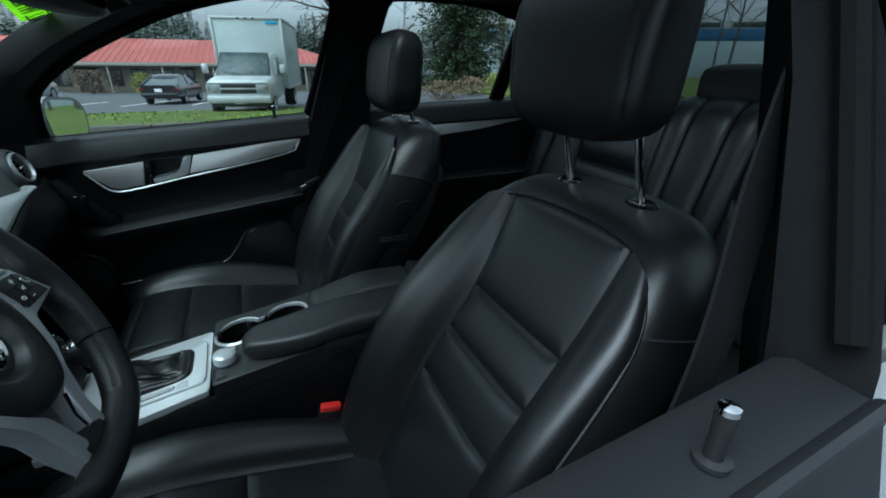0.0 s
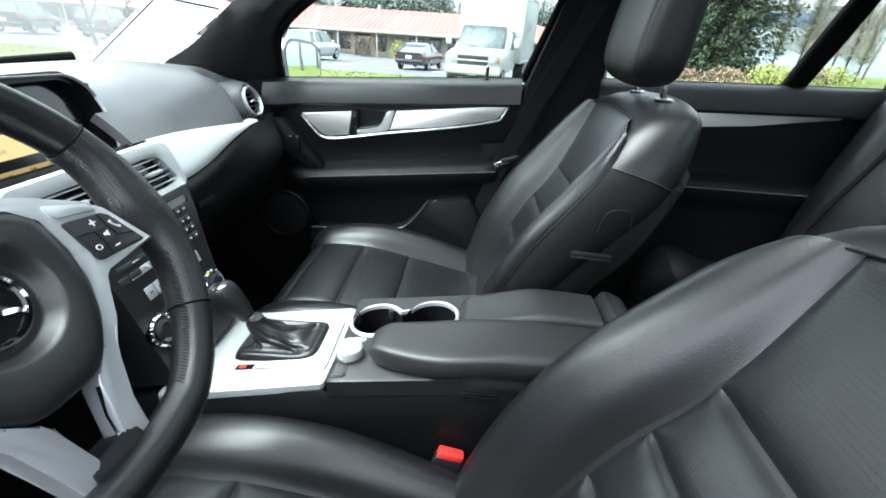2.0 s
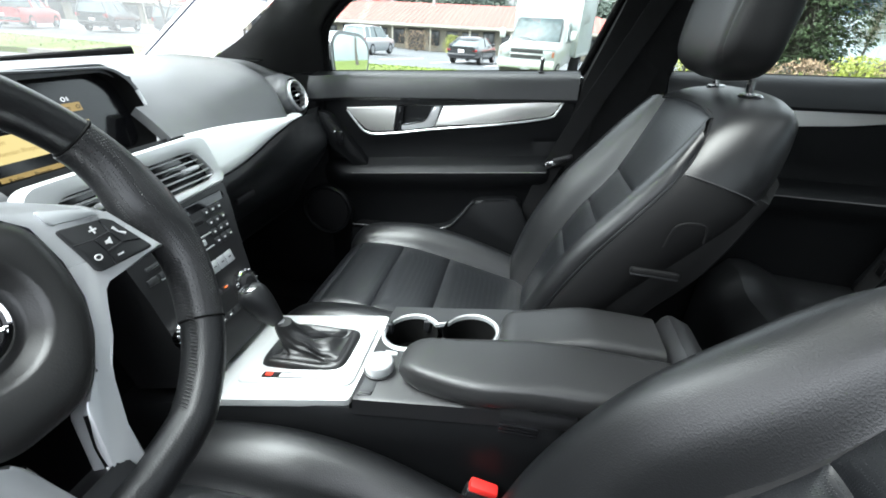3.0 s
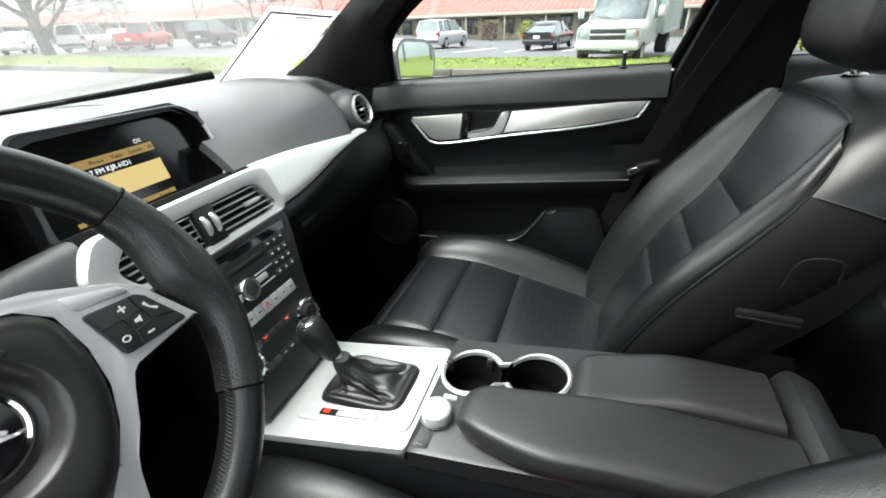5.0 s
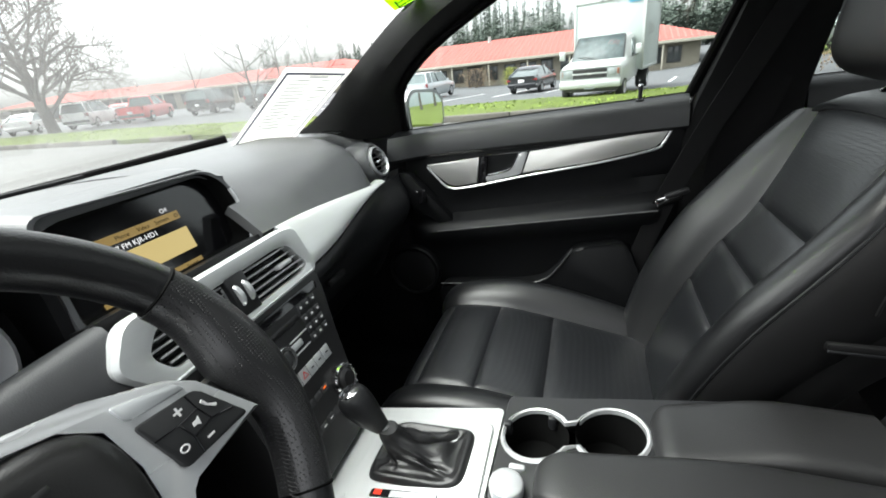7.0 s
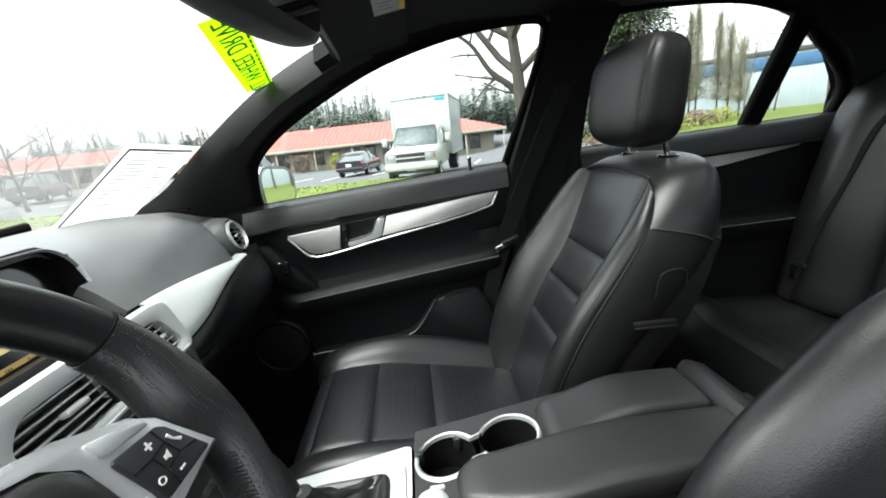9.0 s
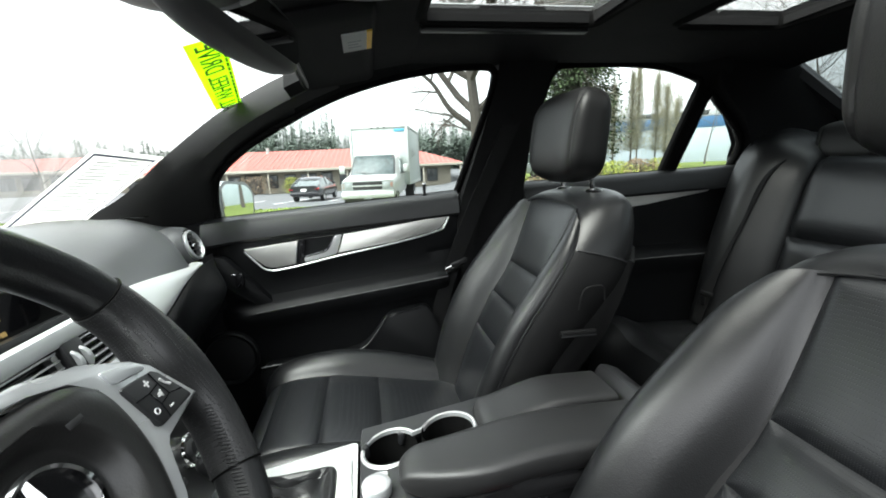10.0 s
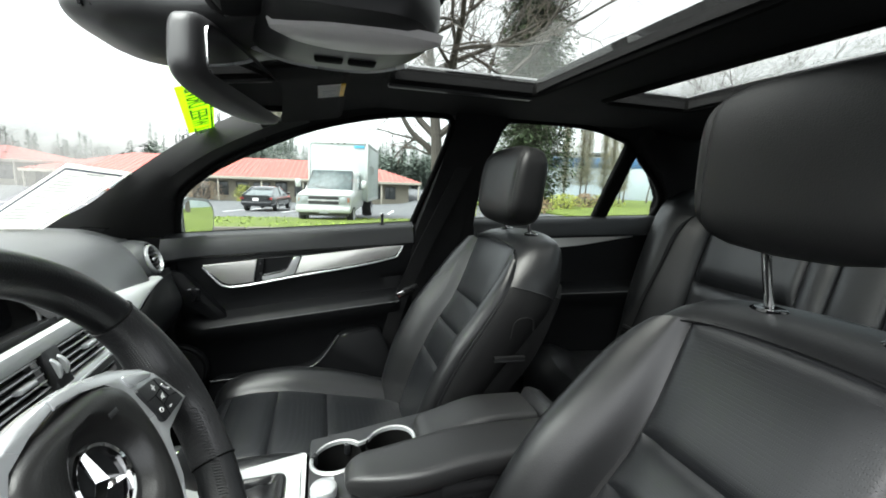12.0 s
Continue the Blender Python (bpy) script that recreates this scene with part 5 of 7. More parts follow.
# laced seam on the inner side of the rim
bm = B()
for i in range(44):
    p, d = rim_frame(lerp(radians(-62), radians(-12), i / 43))
    t = d.cross(Vector((0, 0, 1)))
    r = 0.0172 if i < 25 else 0.0192
    c = p - d * r * 0.93
    tube(bm, [c + t * 0.0016 + Vector((0, 0, 0.013)), c - d * 0.0014 - t * 0.0004 + Vector((0, 0, 0.0085)), c - t * 0.0020 + Vector((0, 0, 0.004))], 0.0005, 4)
part("stitching", bm, BLACK, wheel, "laced stitching along the inside of the rim")


def on_wheel(a, b, d):
    """a across from the wheel's middle, b up, d above the plate; the plate dips towards the lower spokes."""
    return Vector((XC + a, b, 0.008 + d - 0.016 * smooth((-0.055 - b) / 0.06)))


def mirrored(outline):
    """A closed outline from its right half, which runs from the top middle to the bottom middle."""
    return list(outline) + [(-a, b) for a, b in outline[::-1] if abs(a) > 1e-6]


# hub pad: a soft shield with a round dip for the emblem
PADR = [(0.0, 0.0570), (0.027, 0.0565), (0.052, 0.0515), (0.0665, 0.037), (0.0690, 0.010), (0.064, -0.018), (0.053, -0.043), (0.039, -0.062), (0.022, -0.0745), (0.0, -0.0765)]
pad = [Vector((a, b, 0)) for a, b in mirrored(PADR)]
pad = [Vector((p.x, p.y, 0)) for p in spline(pad, 4, True)]
EM = Vector((0.0, 0.002, 0.0))
bm = B()
rings = []
for k, h in ((1.0, -0.045), (1.0, 0.004), (0.992, 0.010), (0.975, 0.0145), (0.94, 0.0180), (0.87, 0.0205), (0.80, 0.0215)):
    rings.append([Vector((XC, 0, h)) + p * k for p in pad])
for r, h in ((0.0445, 0.0215), (0.0425, 0.0205), (0.0395, 0.0165), (0.0355, 0.010), (0.033, 0.0072), (0.001, 0.0068)):
    rings.append([Vector((XC, 0, h)) + EM + (p - EM).normalized() * r for p in pad])
loft(bm, rings)
hub = part("hub_pad", bm, HUB, wheel, "black padded hub", sharp=50)
em_m = Matrix.Translation((XC, EM.y, 0.0066))
part("badge_ring", lathe(B(), [(0.0235, 0.0), (0.0243, 0.0045), (0.0262, 0.0055), (0.0280, 0.004), (0.0285, 0.0)], 44, em_m), CHROME, hub, "chrome ring emblem")
part("badge_disc", lathe(B(), [(0.0240, 0.001), (0.0001, 0.0012)], 32, em_m), GLOSS, hub)
for a in (90, 210, 330):
    bm = B()
    loft(bm, [[(0.0050 * (1 - t) + 0.0009, 0.0255 * t, 0.0012), (0, 0.0255 * t, 0.0062 - 0.002 * t), (-0.0050 * (1 - t) - 0.0009, 0.0255 * t, 0.0012)] for t in (0.0, 0.45, 0.97)])
    q = part("badge_bar", bm, CHROME, hub)
    q.matrix_local = em_m @ pose(0, 0, 0, 0, 0, a - 90)
# a small pressed mark near the pad's upper corner
part("pad_mark", rbox(B(), (XC + 0.030, 0.034, 0.0212), (0.012, 0.004, 0.001), 0.0004), PIPING, hub)

# silver plate with key pads, running down beside the hub into the two lower spokes
for sg in (1, -1):
    half = [(0.0, 0.069), (0.030, 0.0675), (0.066, 0.058), (0.106, 0.040), (0.120, 0.028), (0.142, -0.014), (0.0845, -0.0145), (0.0775, -0.019), (0.0735, -0.030), (0.0620, -0.050), (0.0485, -0.067), (0.043, -0.077), (0.036, -0.110), (0.031, -0.150), (0.008, -0.150), (0.0095, -0.131), (0.0195, -0.084), (0.0235, -0.0765), (0.041, -0.0640), (0.056, -0.043), (0.0672, -0.018), (0.0715, 0.010), (0.0690, 0.0390), (0.0540, 0.0540), (0.028, 0.0590), (0.0, 0.0605)]
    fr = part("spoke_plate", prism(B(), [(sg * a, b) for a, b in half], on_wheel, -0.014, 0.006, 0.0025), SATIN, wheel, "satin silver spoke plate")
    kp = part("key_pad", prism(B(), rounded([(sg * a, b) for a, b in ((0.0765, 0.030), (0.114, 0.0245), (0.1315, -0.0105), (0.083, -0.0085))], 0.004, 3), on_wheel, 0.002, 0.0085, 0.0012), mat("key_pad_plastic", (0.016, 0.0165, 0.0175), 0.42, vary=0.1), fr, "black key pad")
    part("scroll_key", prism(B(), rounded([(sg * a, b) for a, b in ((0.074, 0.0465), (0.107, 0.0355), (0.111, 0.0285), (0.0765, 0.0345))], 0.003, 3), on_wheel, 0.002, 0.0080, 0.001), SILVERBTN, fr, "pale silver scroll key")
    # marks: plus, minus, handset, ring, speaker
    bm = B()
    prism(bm, [(sg * 0.098 + a * 0.0029, 0.0205 + b * 0.0029) for a, b in ((-1, -0.22), (-0.22, -0.22), (-0.22, -1), (0.22, -1), (0.22, -0.22), (1, -0.22), (1, 0.22), (0.22, 0.22), (0.22, 1), (-0.22, 1), (-0.22, 0.22), (-1, 0.22))], on_wheel, 0.0083, 0.0090)
    part("key_mark", bm, WHITEMARK, kp)
    part("key_mark", rbox(B(), on_wheel(sg * 0.104, -0.0035, 0.0087), (0.0050, 0.0012, 0.0007), 0.0), WHITEMARK, kp)
    part("key_mark", tube(B(), [on_wheel(sg * 0.1115, 0.0165, 0.0088), on_wheel(sg * 0.1135, 0.0120, 0.0088), on_wheel(sg * 0.1175, 0.0085, 0.0088)], [0.0013, 0.0007, 0.0013], 6), WHITEMARK, kp)
    part("key_mark", tube(B(), [on_wheel(sg * (0.0885 + 0.0026 * math.cos(q)), 0.0015 + 0.0020 * math.sin(q), 0.0087) for q in (0.5236 * i for i in range(13))], 0.0005, 5, cap=False), WHITEMARK, kp)
    part("key_mark", prism(B(), [(sg * a, b) for a, b in ((0.0995, 0.0072), (0.1018, 0.0072), (0.1038, 0.0056), (0.1050, 0.0110), (0.1026, 0.0098), (0.1000, 0.0098))], on_wheel, 0.0083, 0.0090), WHITEMARK, kp)
    bm = B()
    for line in (((0.079, 0.016), (0.094, 0.0140), (0.0965, 0.0025), (0.0950, -0.0085)), ((0.1065, 0.0250), (0.1075, 0.0150), (0.1105, 0.0040), (0.1250, -0.0005)), ((0.094, 0.0140), (0.1075, 0.0150)), ((0.0965, 0.0025), (0.1105, 0.0040))):
        tube(bm, [on_wheel(sg * a, b, 0.0086) for a, b in line], 0.0006, 5)
    part("key_gap", bm, GLOSS, kp)
    part("spoke_ridge", tube(B(), [on_wheel(sg * a, b, 0.0045) for a, b in ((0.0205, -0.084), (0.0155, -0.108), (0.0105, -0.131))], 0.0020, 6), CHROME, fr, "polished inner edge of the spoke")
    part("spoke_back", rbox(B(), (XC + sg * 0.112, 0.004, -0.012), (0.09, 0.034, 0.02), 0.008), BLACK, wheel)
part("lower_trim", prism(B(), rounded([(-0.034, -0.146), (0.034, -0.146), (0.042, -0.166), (-0.042, -0.166)], 0.004), on_wheel, -0.018, 0.005, 0.003), SATIN, wheel, "silver trim at the foot of the wheel")
part("spoke_grip", prism(B(), rounded([(-0.021, -0.124), (0.021, -0.124), (0.024, -0.147), (-0.024, -0.147)], 0.006), on_wheel, -0.016, 0.009, 0.005), BLACK, wheel, "black insert between the lower spokes")
part("column_cover", lathe(B(), [(0.050, -0.04), (0.055, -0.06), (0.060, -0.30)], 24, Matrix.Translation((XC, 0, 0))), BLACK, wheel)

# ---- centre console ----
con = thing("centre_console", "black centre console with an aluminium gear surround and cup holders", "console")


def con_z(x):
    return 0.587 + 0.150 * (x - 0.207) if x < 0.40 else 0.616 + 0.145 * (x - 0.40)


bm = B()
rings = []
for x in [0.02, 0.10, 0.18, 0.26, 0.34, 0.388, 0.392, 0.50, 0.598, 0.602, 0.70, 0.80, 0.90, 0.96]:
    z = con_z(min(x, 0.62)) - 0.008
    z = min(z, 0.64) if x < 0.85 else 0.62
    zc = 0.560 if 0.39 < x < 0.60 else z
    wl, wr = -0.122 - 0.018 * smooth((0.30 - x) / 0.25), 0.096
    rings.append([(x, wl + 0.008, 0.24), (x, wl, z - 0.06), (x, wl - 0.002, z - 0.014), (x, wl + 0.006, z), (x, wl + 0.012, zc), (x, wr - 0.012, zc), (x, wr - 0.006, z), (x, wr + 0.002, z - 0.014), (x, wr, z - 0.06), (x, wr - 0.008, 0.24)])
loft(bm, rings)
part("console_body", bm, PAD, con)
top = lambda a, b, d: Vector((a, b, con_z(a) + d))
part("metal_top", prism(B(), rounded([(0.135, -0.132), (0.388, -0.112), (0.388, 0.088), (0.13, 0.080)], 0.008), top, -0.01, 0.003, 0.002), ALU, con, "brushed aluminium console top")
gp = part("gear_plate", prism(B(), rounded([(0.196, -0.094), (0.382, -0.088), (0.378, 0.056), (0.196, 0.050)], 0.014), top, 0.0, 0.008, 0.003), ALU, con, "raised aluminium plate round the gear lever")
gi = part("gear_window", prism(B(), rounded([(0.235, -0.084), (0.330, -0.081), (0.330, -0.070), (0.235, -0.072)], 0.003), top, 0.006, 0.0088), GLOSS, gp, "dark gear position window")
part("lit_letter", prism(B(), [(0.240, -0.080), (0.251, -0.080), (0.251, -0.073), (0.240, -0.073)], top, 0.0086, 0.0094), LED_RED, gi, "red lit gear position")
part("gear_mark", prism(B(), [(0.264, -0.0822), (0.3285, -0.0800), (0.3285, -0.0712), (0.264, -0.0727)], top, 0.0086, 0.0092), SATIN, gi, "pale strip of gear positions")
part("mode_key", prism(B(), rounded([(0.334, -0.083), (0.352, -0.082), (0.352, -0.068), (0.334, -0.069)], 0.002), top, 0.006, 0.0095, 0.001), SILVERBTN, gp)
# rear black top with the cup holders and the turning controller
def cup_outline(k=0.0):
    pts = []
    c1, c2, r = Vector((0.442, 0.026)), Vector((0.537, 0.030)), 0.044 + k
    for i in range(25):
        a = radians(28 + (360 - 56) * i / 24)
        pts.append((c1.x + r * math.cos(a), c1.y + r * math.sin(a)))
    for i in range(25):
        a = radians(-180 + 28 + (360 - 56) * i / 24)
        pts.append((c2.x + r * math.cos(a), c2.y + r * math.sin(a)))
    return pts


top2 = lambda a, b, d: Vector((a, b, 0.634 + 0.145 * (a - 0.40) + d))
plate = rounded([(0.394, -0.122), (0.70, -0.122), (0.70, 0.100), (0.394, 0.096)], 0.012, 3)
bm = B()
oc = cup_outline(0.004)
n = len(oc)
cx = 0.49
ring_out = []
for a, b in oc:
    d = Vector((a - cx, b - 0.028))
    k = 1e9
    for dx, lim in ((d.x, 0.70 - cx if d.x > 0 else cx - 0.394), (d.y, 0.098 - 0.028 if d.y > 0 else 0.028 + 0.122)):
        if abs(dx) > 1e-6:
            k = min(k, lim / abs(dx))
    ring_out.append((cx + d.x * k, 0.028 + d.y * k))
loft(bm, [[top2(a, b, -0.03) for a, b in ring_out], [top2(a, b, -0.002) for a, b in ring_out], [top2(lerp(o[0], i[0], 0.04), lerp(o[1], i[1], 0.04), 0.0) for o, i in zip(ring_out, oc)], [top2(a, b, 0.0) for a, b in oc], [top2(a, b, -0.012) for a, b in oc]], True, False)
part("console_top", bm, BLACK, con, "satin black console top")
bm = B()
o1, o2 = cup_outline(-0.002), cup_outline(0.004)
loft(bm, [[top2(a, b, -0.004) for a, b in o1], [top2(a, b, 0.003) for a, b in o1], [top2(a, b, 0.004) for a, b in cup_outline(0.001)], [top2(a, b, 0.001) for a, b in o2], [top2(a, b, -0.004) for a, b in o2]], True, False)
part("cup_ring", bm, SATIN, con, "bright ring round the cup holders")
for c in ((0.442, 0.026), (0.537, 0.030)):
    bm = B()
    lathe(bm, [(0.0438, 0.0), (0.042, -0.03), (0.040, -0.055), (0.0001, -0.055)], 32, Matrix.Translation((c[0], c[1], 0.634 + 0.145 * (c[0] - 0.40))))
    part("cup_well", bm, SHADEBLACK, con, "cup holder painted near-black for its depth of shade")
for a, b in ((0.462, 0.062), (0.402, 0.040), (0.49, 0.062)):
    part("cup_grip", rbox(B(), (a, b, 0.630), (0.012, 0.012, 0.022), 0.004), BELTPAD, con)
ck = thing("controller_knob", "silver turning knob of the screen controller", "knob")
m = Matrix.Translation((0.418, -0.066, 0.637))
part("knob_base", lathe(B(), [(0.0225, -0.002), (0.0225, 0.003), (0.019, 0.004)], 32, m), BLACK, ck)
part("knob_side", lathe(B(), [(0.0200, 0.003), (0.0206, 0.010), (0.0206, 0.016), (0.0195, 0.0185)], 40, m), SILVERBTN, ck)
part("knob_top", lathe(B(), [(0.0196, 0.0184), (0.017, 0.0205), (0.008, 0.0215), (0.0001, 0.0217)], 40, m), SATIN, ck, "satin silver knob top")
part("controller_plate", rbox(B(), (0.4125, -0.096, 0.6352), (0.022, 0.040, 0.005), 0.002), GREYBTN, con, "grey plate beside the turning knob")
part("back_key", rbox(B(), (0.4125, -0.111, 0.6376), (0.017, 0.007, 0.004), 0.0012), GREYBTN, con)
part("back_key", rbox(B(), (0.425, -0.030, 0.639), (0.020, 0.008, 0.005), 0.002), SILVERBTN, con)
# split armrest
ar = thing("armrest", "black leather split armrest on the centre console", "armrest")


def lid(y_in, y_out, x0, x1, nose):
    bm = B()
    rings = []
    for i in range(37):
        t = (i / 36) ** 1.7
        x = lerp(x0, x1, t)
        r0 = math.sqrt(max(0.0, 1 - (1 - min(1, t / 0.11)) ** 2))
        a = y_in - 0.012 * (1 - r0)
        b = lerp(lerp(y_in, y_out, 0.68), y_out, smooth(t / 0.36) ** 0.7 if nose else 1)
        zt = lerp(0.682, 0.706, smooth(t * 1.6)) + 0.004 * math.sin(math.pi * t)
        h = 0.040 * (0.10 + 0.90 * r0)
        mid = zt - 0.020
        pr = []
        for k in range(20):
            an = 2 * math.pi * k / 20
            ca, sa = math.cos(an), math.sin(an)
            yy = (a + b) / 2 + (b - a) / 2 * math.copysign(abs(ca) ** 0.35, ca) * (0.45 + 0.55 * r0)
            zz = mid + h / 2 * math.copysign(abs(sa) ** 0.45, sa)
            pr.append((x, yy, zz))
        rings.append(pr)
    loft(bm, rings)
    return bm


part("armrest_lid", lid(-0.026, -0.128, 0.450, 0.815, True), ARMLEATHER, ar, "long padded armrest half", sharp=60)
part("armrest_lid", lid(-0.022, 0.074, 0.584, 0.810, False), ARMLEATHER, ar, "short padded armrest half", sharp=60)
part("armrest_base", rbox(B(), (0.710, -0.024, 0.655), (0.24, 0.20, 0.030), 0.010), BLACK, ar)
part("armrest_neck", rbox(B(), (0.60, -0.074, 0.655), (0.14, 0.060, 0.034), 0.012), SHADEBLACK, ar)
part("rear_cover", rbox(B(), (0, 0, 0), (0.05, 0.205, 0.06), 0.015, m=Matrix.Translation((0.838, -0.024, 0.682)) @ pose(0, 0, 0, 0, 25, 0)), BLACK, con)
bm = B()
for i in range(3):
    rbox(bm, (0.62, -0.1245, 0.628 + 0.006 * i), (0.05, 0.004, 0.0025), 0.001)
part("side_grille", bm, GLOSS, con)
# gear lever
gl = thing("gear_lever", "black leather gear lever with a gaiter and silver top", "gear lever")
bm = B()
rings = []
for k in range(29):
    t = k / 28
    q = max(0.0, (t - 0.32) / 0.68)
    cx, cy = lerp(0.287, 0.245, smooth(q)), lerp(-0.012, -0.02, q)
    hx, hy = lerp(lerp(0.071, 0.050, min(1, t / 0.32)), 0.013, q ** 0.6), lerp(lerp(0.052, 0.036, min(1, t / 0.32)), 0.013, q ** 0.6)
    z = 0.606 + 0.010 * math.sqrt(min(1, t / 0.10)) - 0.004 * smooth((t - 0.1) / 0.25) + 0.046 * q ** 1.7
    fold = math.sin(math.pi * min(1, max(0, (t - 0.12) / 0.85)))
    ring = []
    for i in range(64):
        a = 2 * math.pi * i / 64
        ca, sa = math.cos(a), math.sin(a)
        e = lerp(0.36, 0.9, q)
        crease = (abs(math.sin(2.5 * a + 2.6 * t + 0.6)) ** 0.6 - 0.55 + 0.42 * math.sin(5 * a - 7 * t + 1.1) * math.sin(9 * t + a) + 0.22 * math.sin(9 * a + 13 * t)) * fold
        w = 1 + 0.17 * crease
        ring.append((cx + hx * w * math.copysign(abs(ca) ** e, ca), cy + hy * w * math.copysign(abs(sa) ** e, sa), z + 0.15 * (cx + hx * ca - 0.287) * (1 - t) + 0.011 * crease))
    rings.append(ring)
loft(bm, rings)
part("gaiter", bm, mat("gaiter_leather", (0.0085, 0.0085, 0.009), 0.40, vary=0.2, scale=20, bump=0.1, bump_scale=500, kind="grain"), gl, "creased leather gaiter", sharp=70)
ax = [Vector((0.247, -0.02, 0.640)), Vector((0.236, -0.02, 0.656)), Vector((0.226, -0.0205, 0.668)), Vector((0.214, -0.021, 0.683)), Vector((0.203, -0.021, 0.698)), Vector((0.194, -0.021, 0.708)), Vector((0.189, -0.021, 0.714))]
part("collar", tube(B(), [ax[0], ax[1]], [0.010, 0.009], 16), SATIN, gl)
part("knob", tube(B(), spline(ax[1:], 4), [0.0110, 0.0122, 0.0134, 0.0148, 0.0162, 0.0176, 0.0189, 0.0201, 0.0211, 0.0219, 0.0225, 0.0229, 0.0231, 0.0229, 0.0224, 0.0214, 0.0200, 0.0180, 0.0150, 0.0105, 0.002], 22, True, 0.9), LEATHER, gl, "smooth leather gear knob", sharp=60)
mk = Matrix.Translation((0.1975, -0.021, 0.7115)) @ pose(0, 0, 0, 0, -14, 0)
part("knob_top", lathe(B(), [(0.0165, -0.001), (0.0155, 0.004), (0.009, 0.0068), (0.0001, 0.0074)], 24, mk), CHROME, gl, "bright cap of the gear knob")
part("knob_inlay", lathe(B(), [(0.0080, 0.0072), (0.0001, 0.0082)], 20, mk), GLOSS, gl)

# ---- small things in the car ----


def ribbon(bm, pts, width, across, thick=0.0015):
    """A webbing strap along points; across: the direction of its width."""
    P = spline(pts, 6)
    w = Vector(across).normalized() * width / 2
    rings = []
    for i, p in enumerate(P):
        t = (P[min(i + 1, len(P) - 1)] - P[max(i - 1, 0)]).normalized()
        n = t.cross(w).normalized() * thick
        rings.append([p - w - n, p + w - n, p + w + n, p - w + n])
    return loft(bm, rings)


for s in (1, -1):
    sb = thing("seat_belt", "black seat belt hanging from the door pillar", "seat belt", group="front seat belts")
    dx = 0.085 if s < 0 else 0.0
    part("webbing", ribbon(B(), [(x + dx, s * y, z) for x, y, z in ((0.86, 0.60, 1.20), (0.80, 0.625, 1.06), (0.745, 0.655, 0.93), (0.675, 0.668, 0.76), (0.625, 0.672, 0.60), (0.58, 0.675, 0.45), (0.57, 0.675, 0.34))], 0.046, (1, 0, -0.35)), BELT, sb)
    part("upper_guide", rbox(B(), (0, 0, 0), (0.060, 0.016, 0.045), 0.006, m=Matrix.Translation((0.862 + dx, s * 0.603, 1.215)) @ pose(0, 0, 0, s * 24, 0, 0)), BLACK, sb)
    tg = part("tongue", rbox(B(), (0, 0, 0), (0.058, 0.008, 0.020), 0.003, m=Matrix.Translation((0.684 + dx, s * 0.662, 0.770)) @ pose(0, 0, 0, 0, -20, 0)), CHROME, sb, "bright belt tongue")
    part("tongue_grip", rbox(B(), (0, 0, 0), (0.052, 0.012, 0.014), 0.004, m=Matrix.Translation((0.700 + dx, s * 0.660, 0.785)) @ pose(0, 0, 0, 0, -20, 0)), BLACK, tg)
    bk = thing("belt_buckle", "black seat belt buckle with a red release button", "buckle", group="belt buckles")
    mb = Matrix.Translation((0.584, s * 0.138, 0.510)) @ pose(0, 0, 0, 0, 12, 0)
    part("buckle_body", rbox(B(), (0, 0, -0.03), (0.046, 0.020, 0.085), 0.006, m=mb), BLACK, bk)
    part("release_button", rbox(B(), (0.0, 0, 0.016), (0.040, 0.017, 0.014), 0.004, m=mb), RED, bk, "red release button")
    part("buckle_stalk", rbox(B(), (0.0, 0, -0.11), (0.022, 0.006, 0.09), 0.002, m=mb), SATIN, bk)

# rear belts and their tongue
rbelt = thing("seat_belt", "black rear seat belt lying over the bench backrest", "seat belt", group="rear seat belts")
part("webbing", ribbon(B(), [(1.86, 0.50, 1.045), (1.77, 0.53, 1.075), (1.665, 0.55, 1.02), (1.60, 0.57, 0.86), (1.545, 0.59, 0.70), (1.50, 0.605, 0.52)], 0.046, (0.1, 1, 0)), BELT, rbelt)
rt = part("tongue", rbox(B(), (0, 0, 0), (0.010, 0.050, 0.012), 0.003, m=Matrix.Translation((1.520, 0.59, 0.625)) @ pose(0, 0, 0, 0, 0, 0)), BLACK, rbelt)
part("tongue_plate", rbox(B(), (1.508, 0.592, 0.600), (0.003, 0.022, 0.030), 0.002), CHROME, rt, "bright belt tongue")

# inside mirror, sun visor, overhead lamp unit
mir = thing("inside_mirror", "black-backed inside mirror hanging below the overhead unit", "mirror")
MN, MF = Vector((0.276, -0.165, 1.266)), Vector((0.342, 0.085, 1.246))
mu = (MF - MN).normalized()
mx_ = mu.cross(Vector((0, 0, 1))).normalized()
mz = mx_.cross(mu)
mm = Matrix((mx_, mu, mz)).transposed().to_4x4()
mm.translation = (MN + MF) / 2
half_l = (MF - MN).length / 2
bm = B()
rings = []
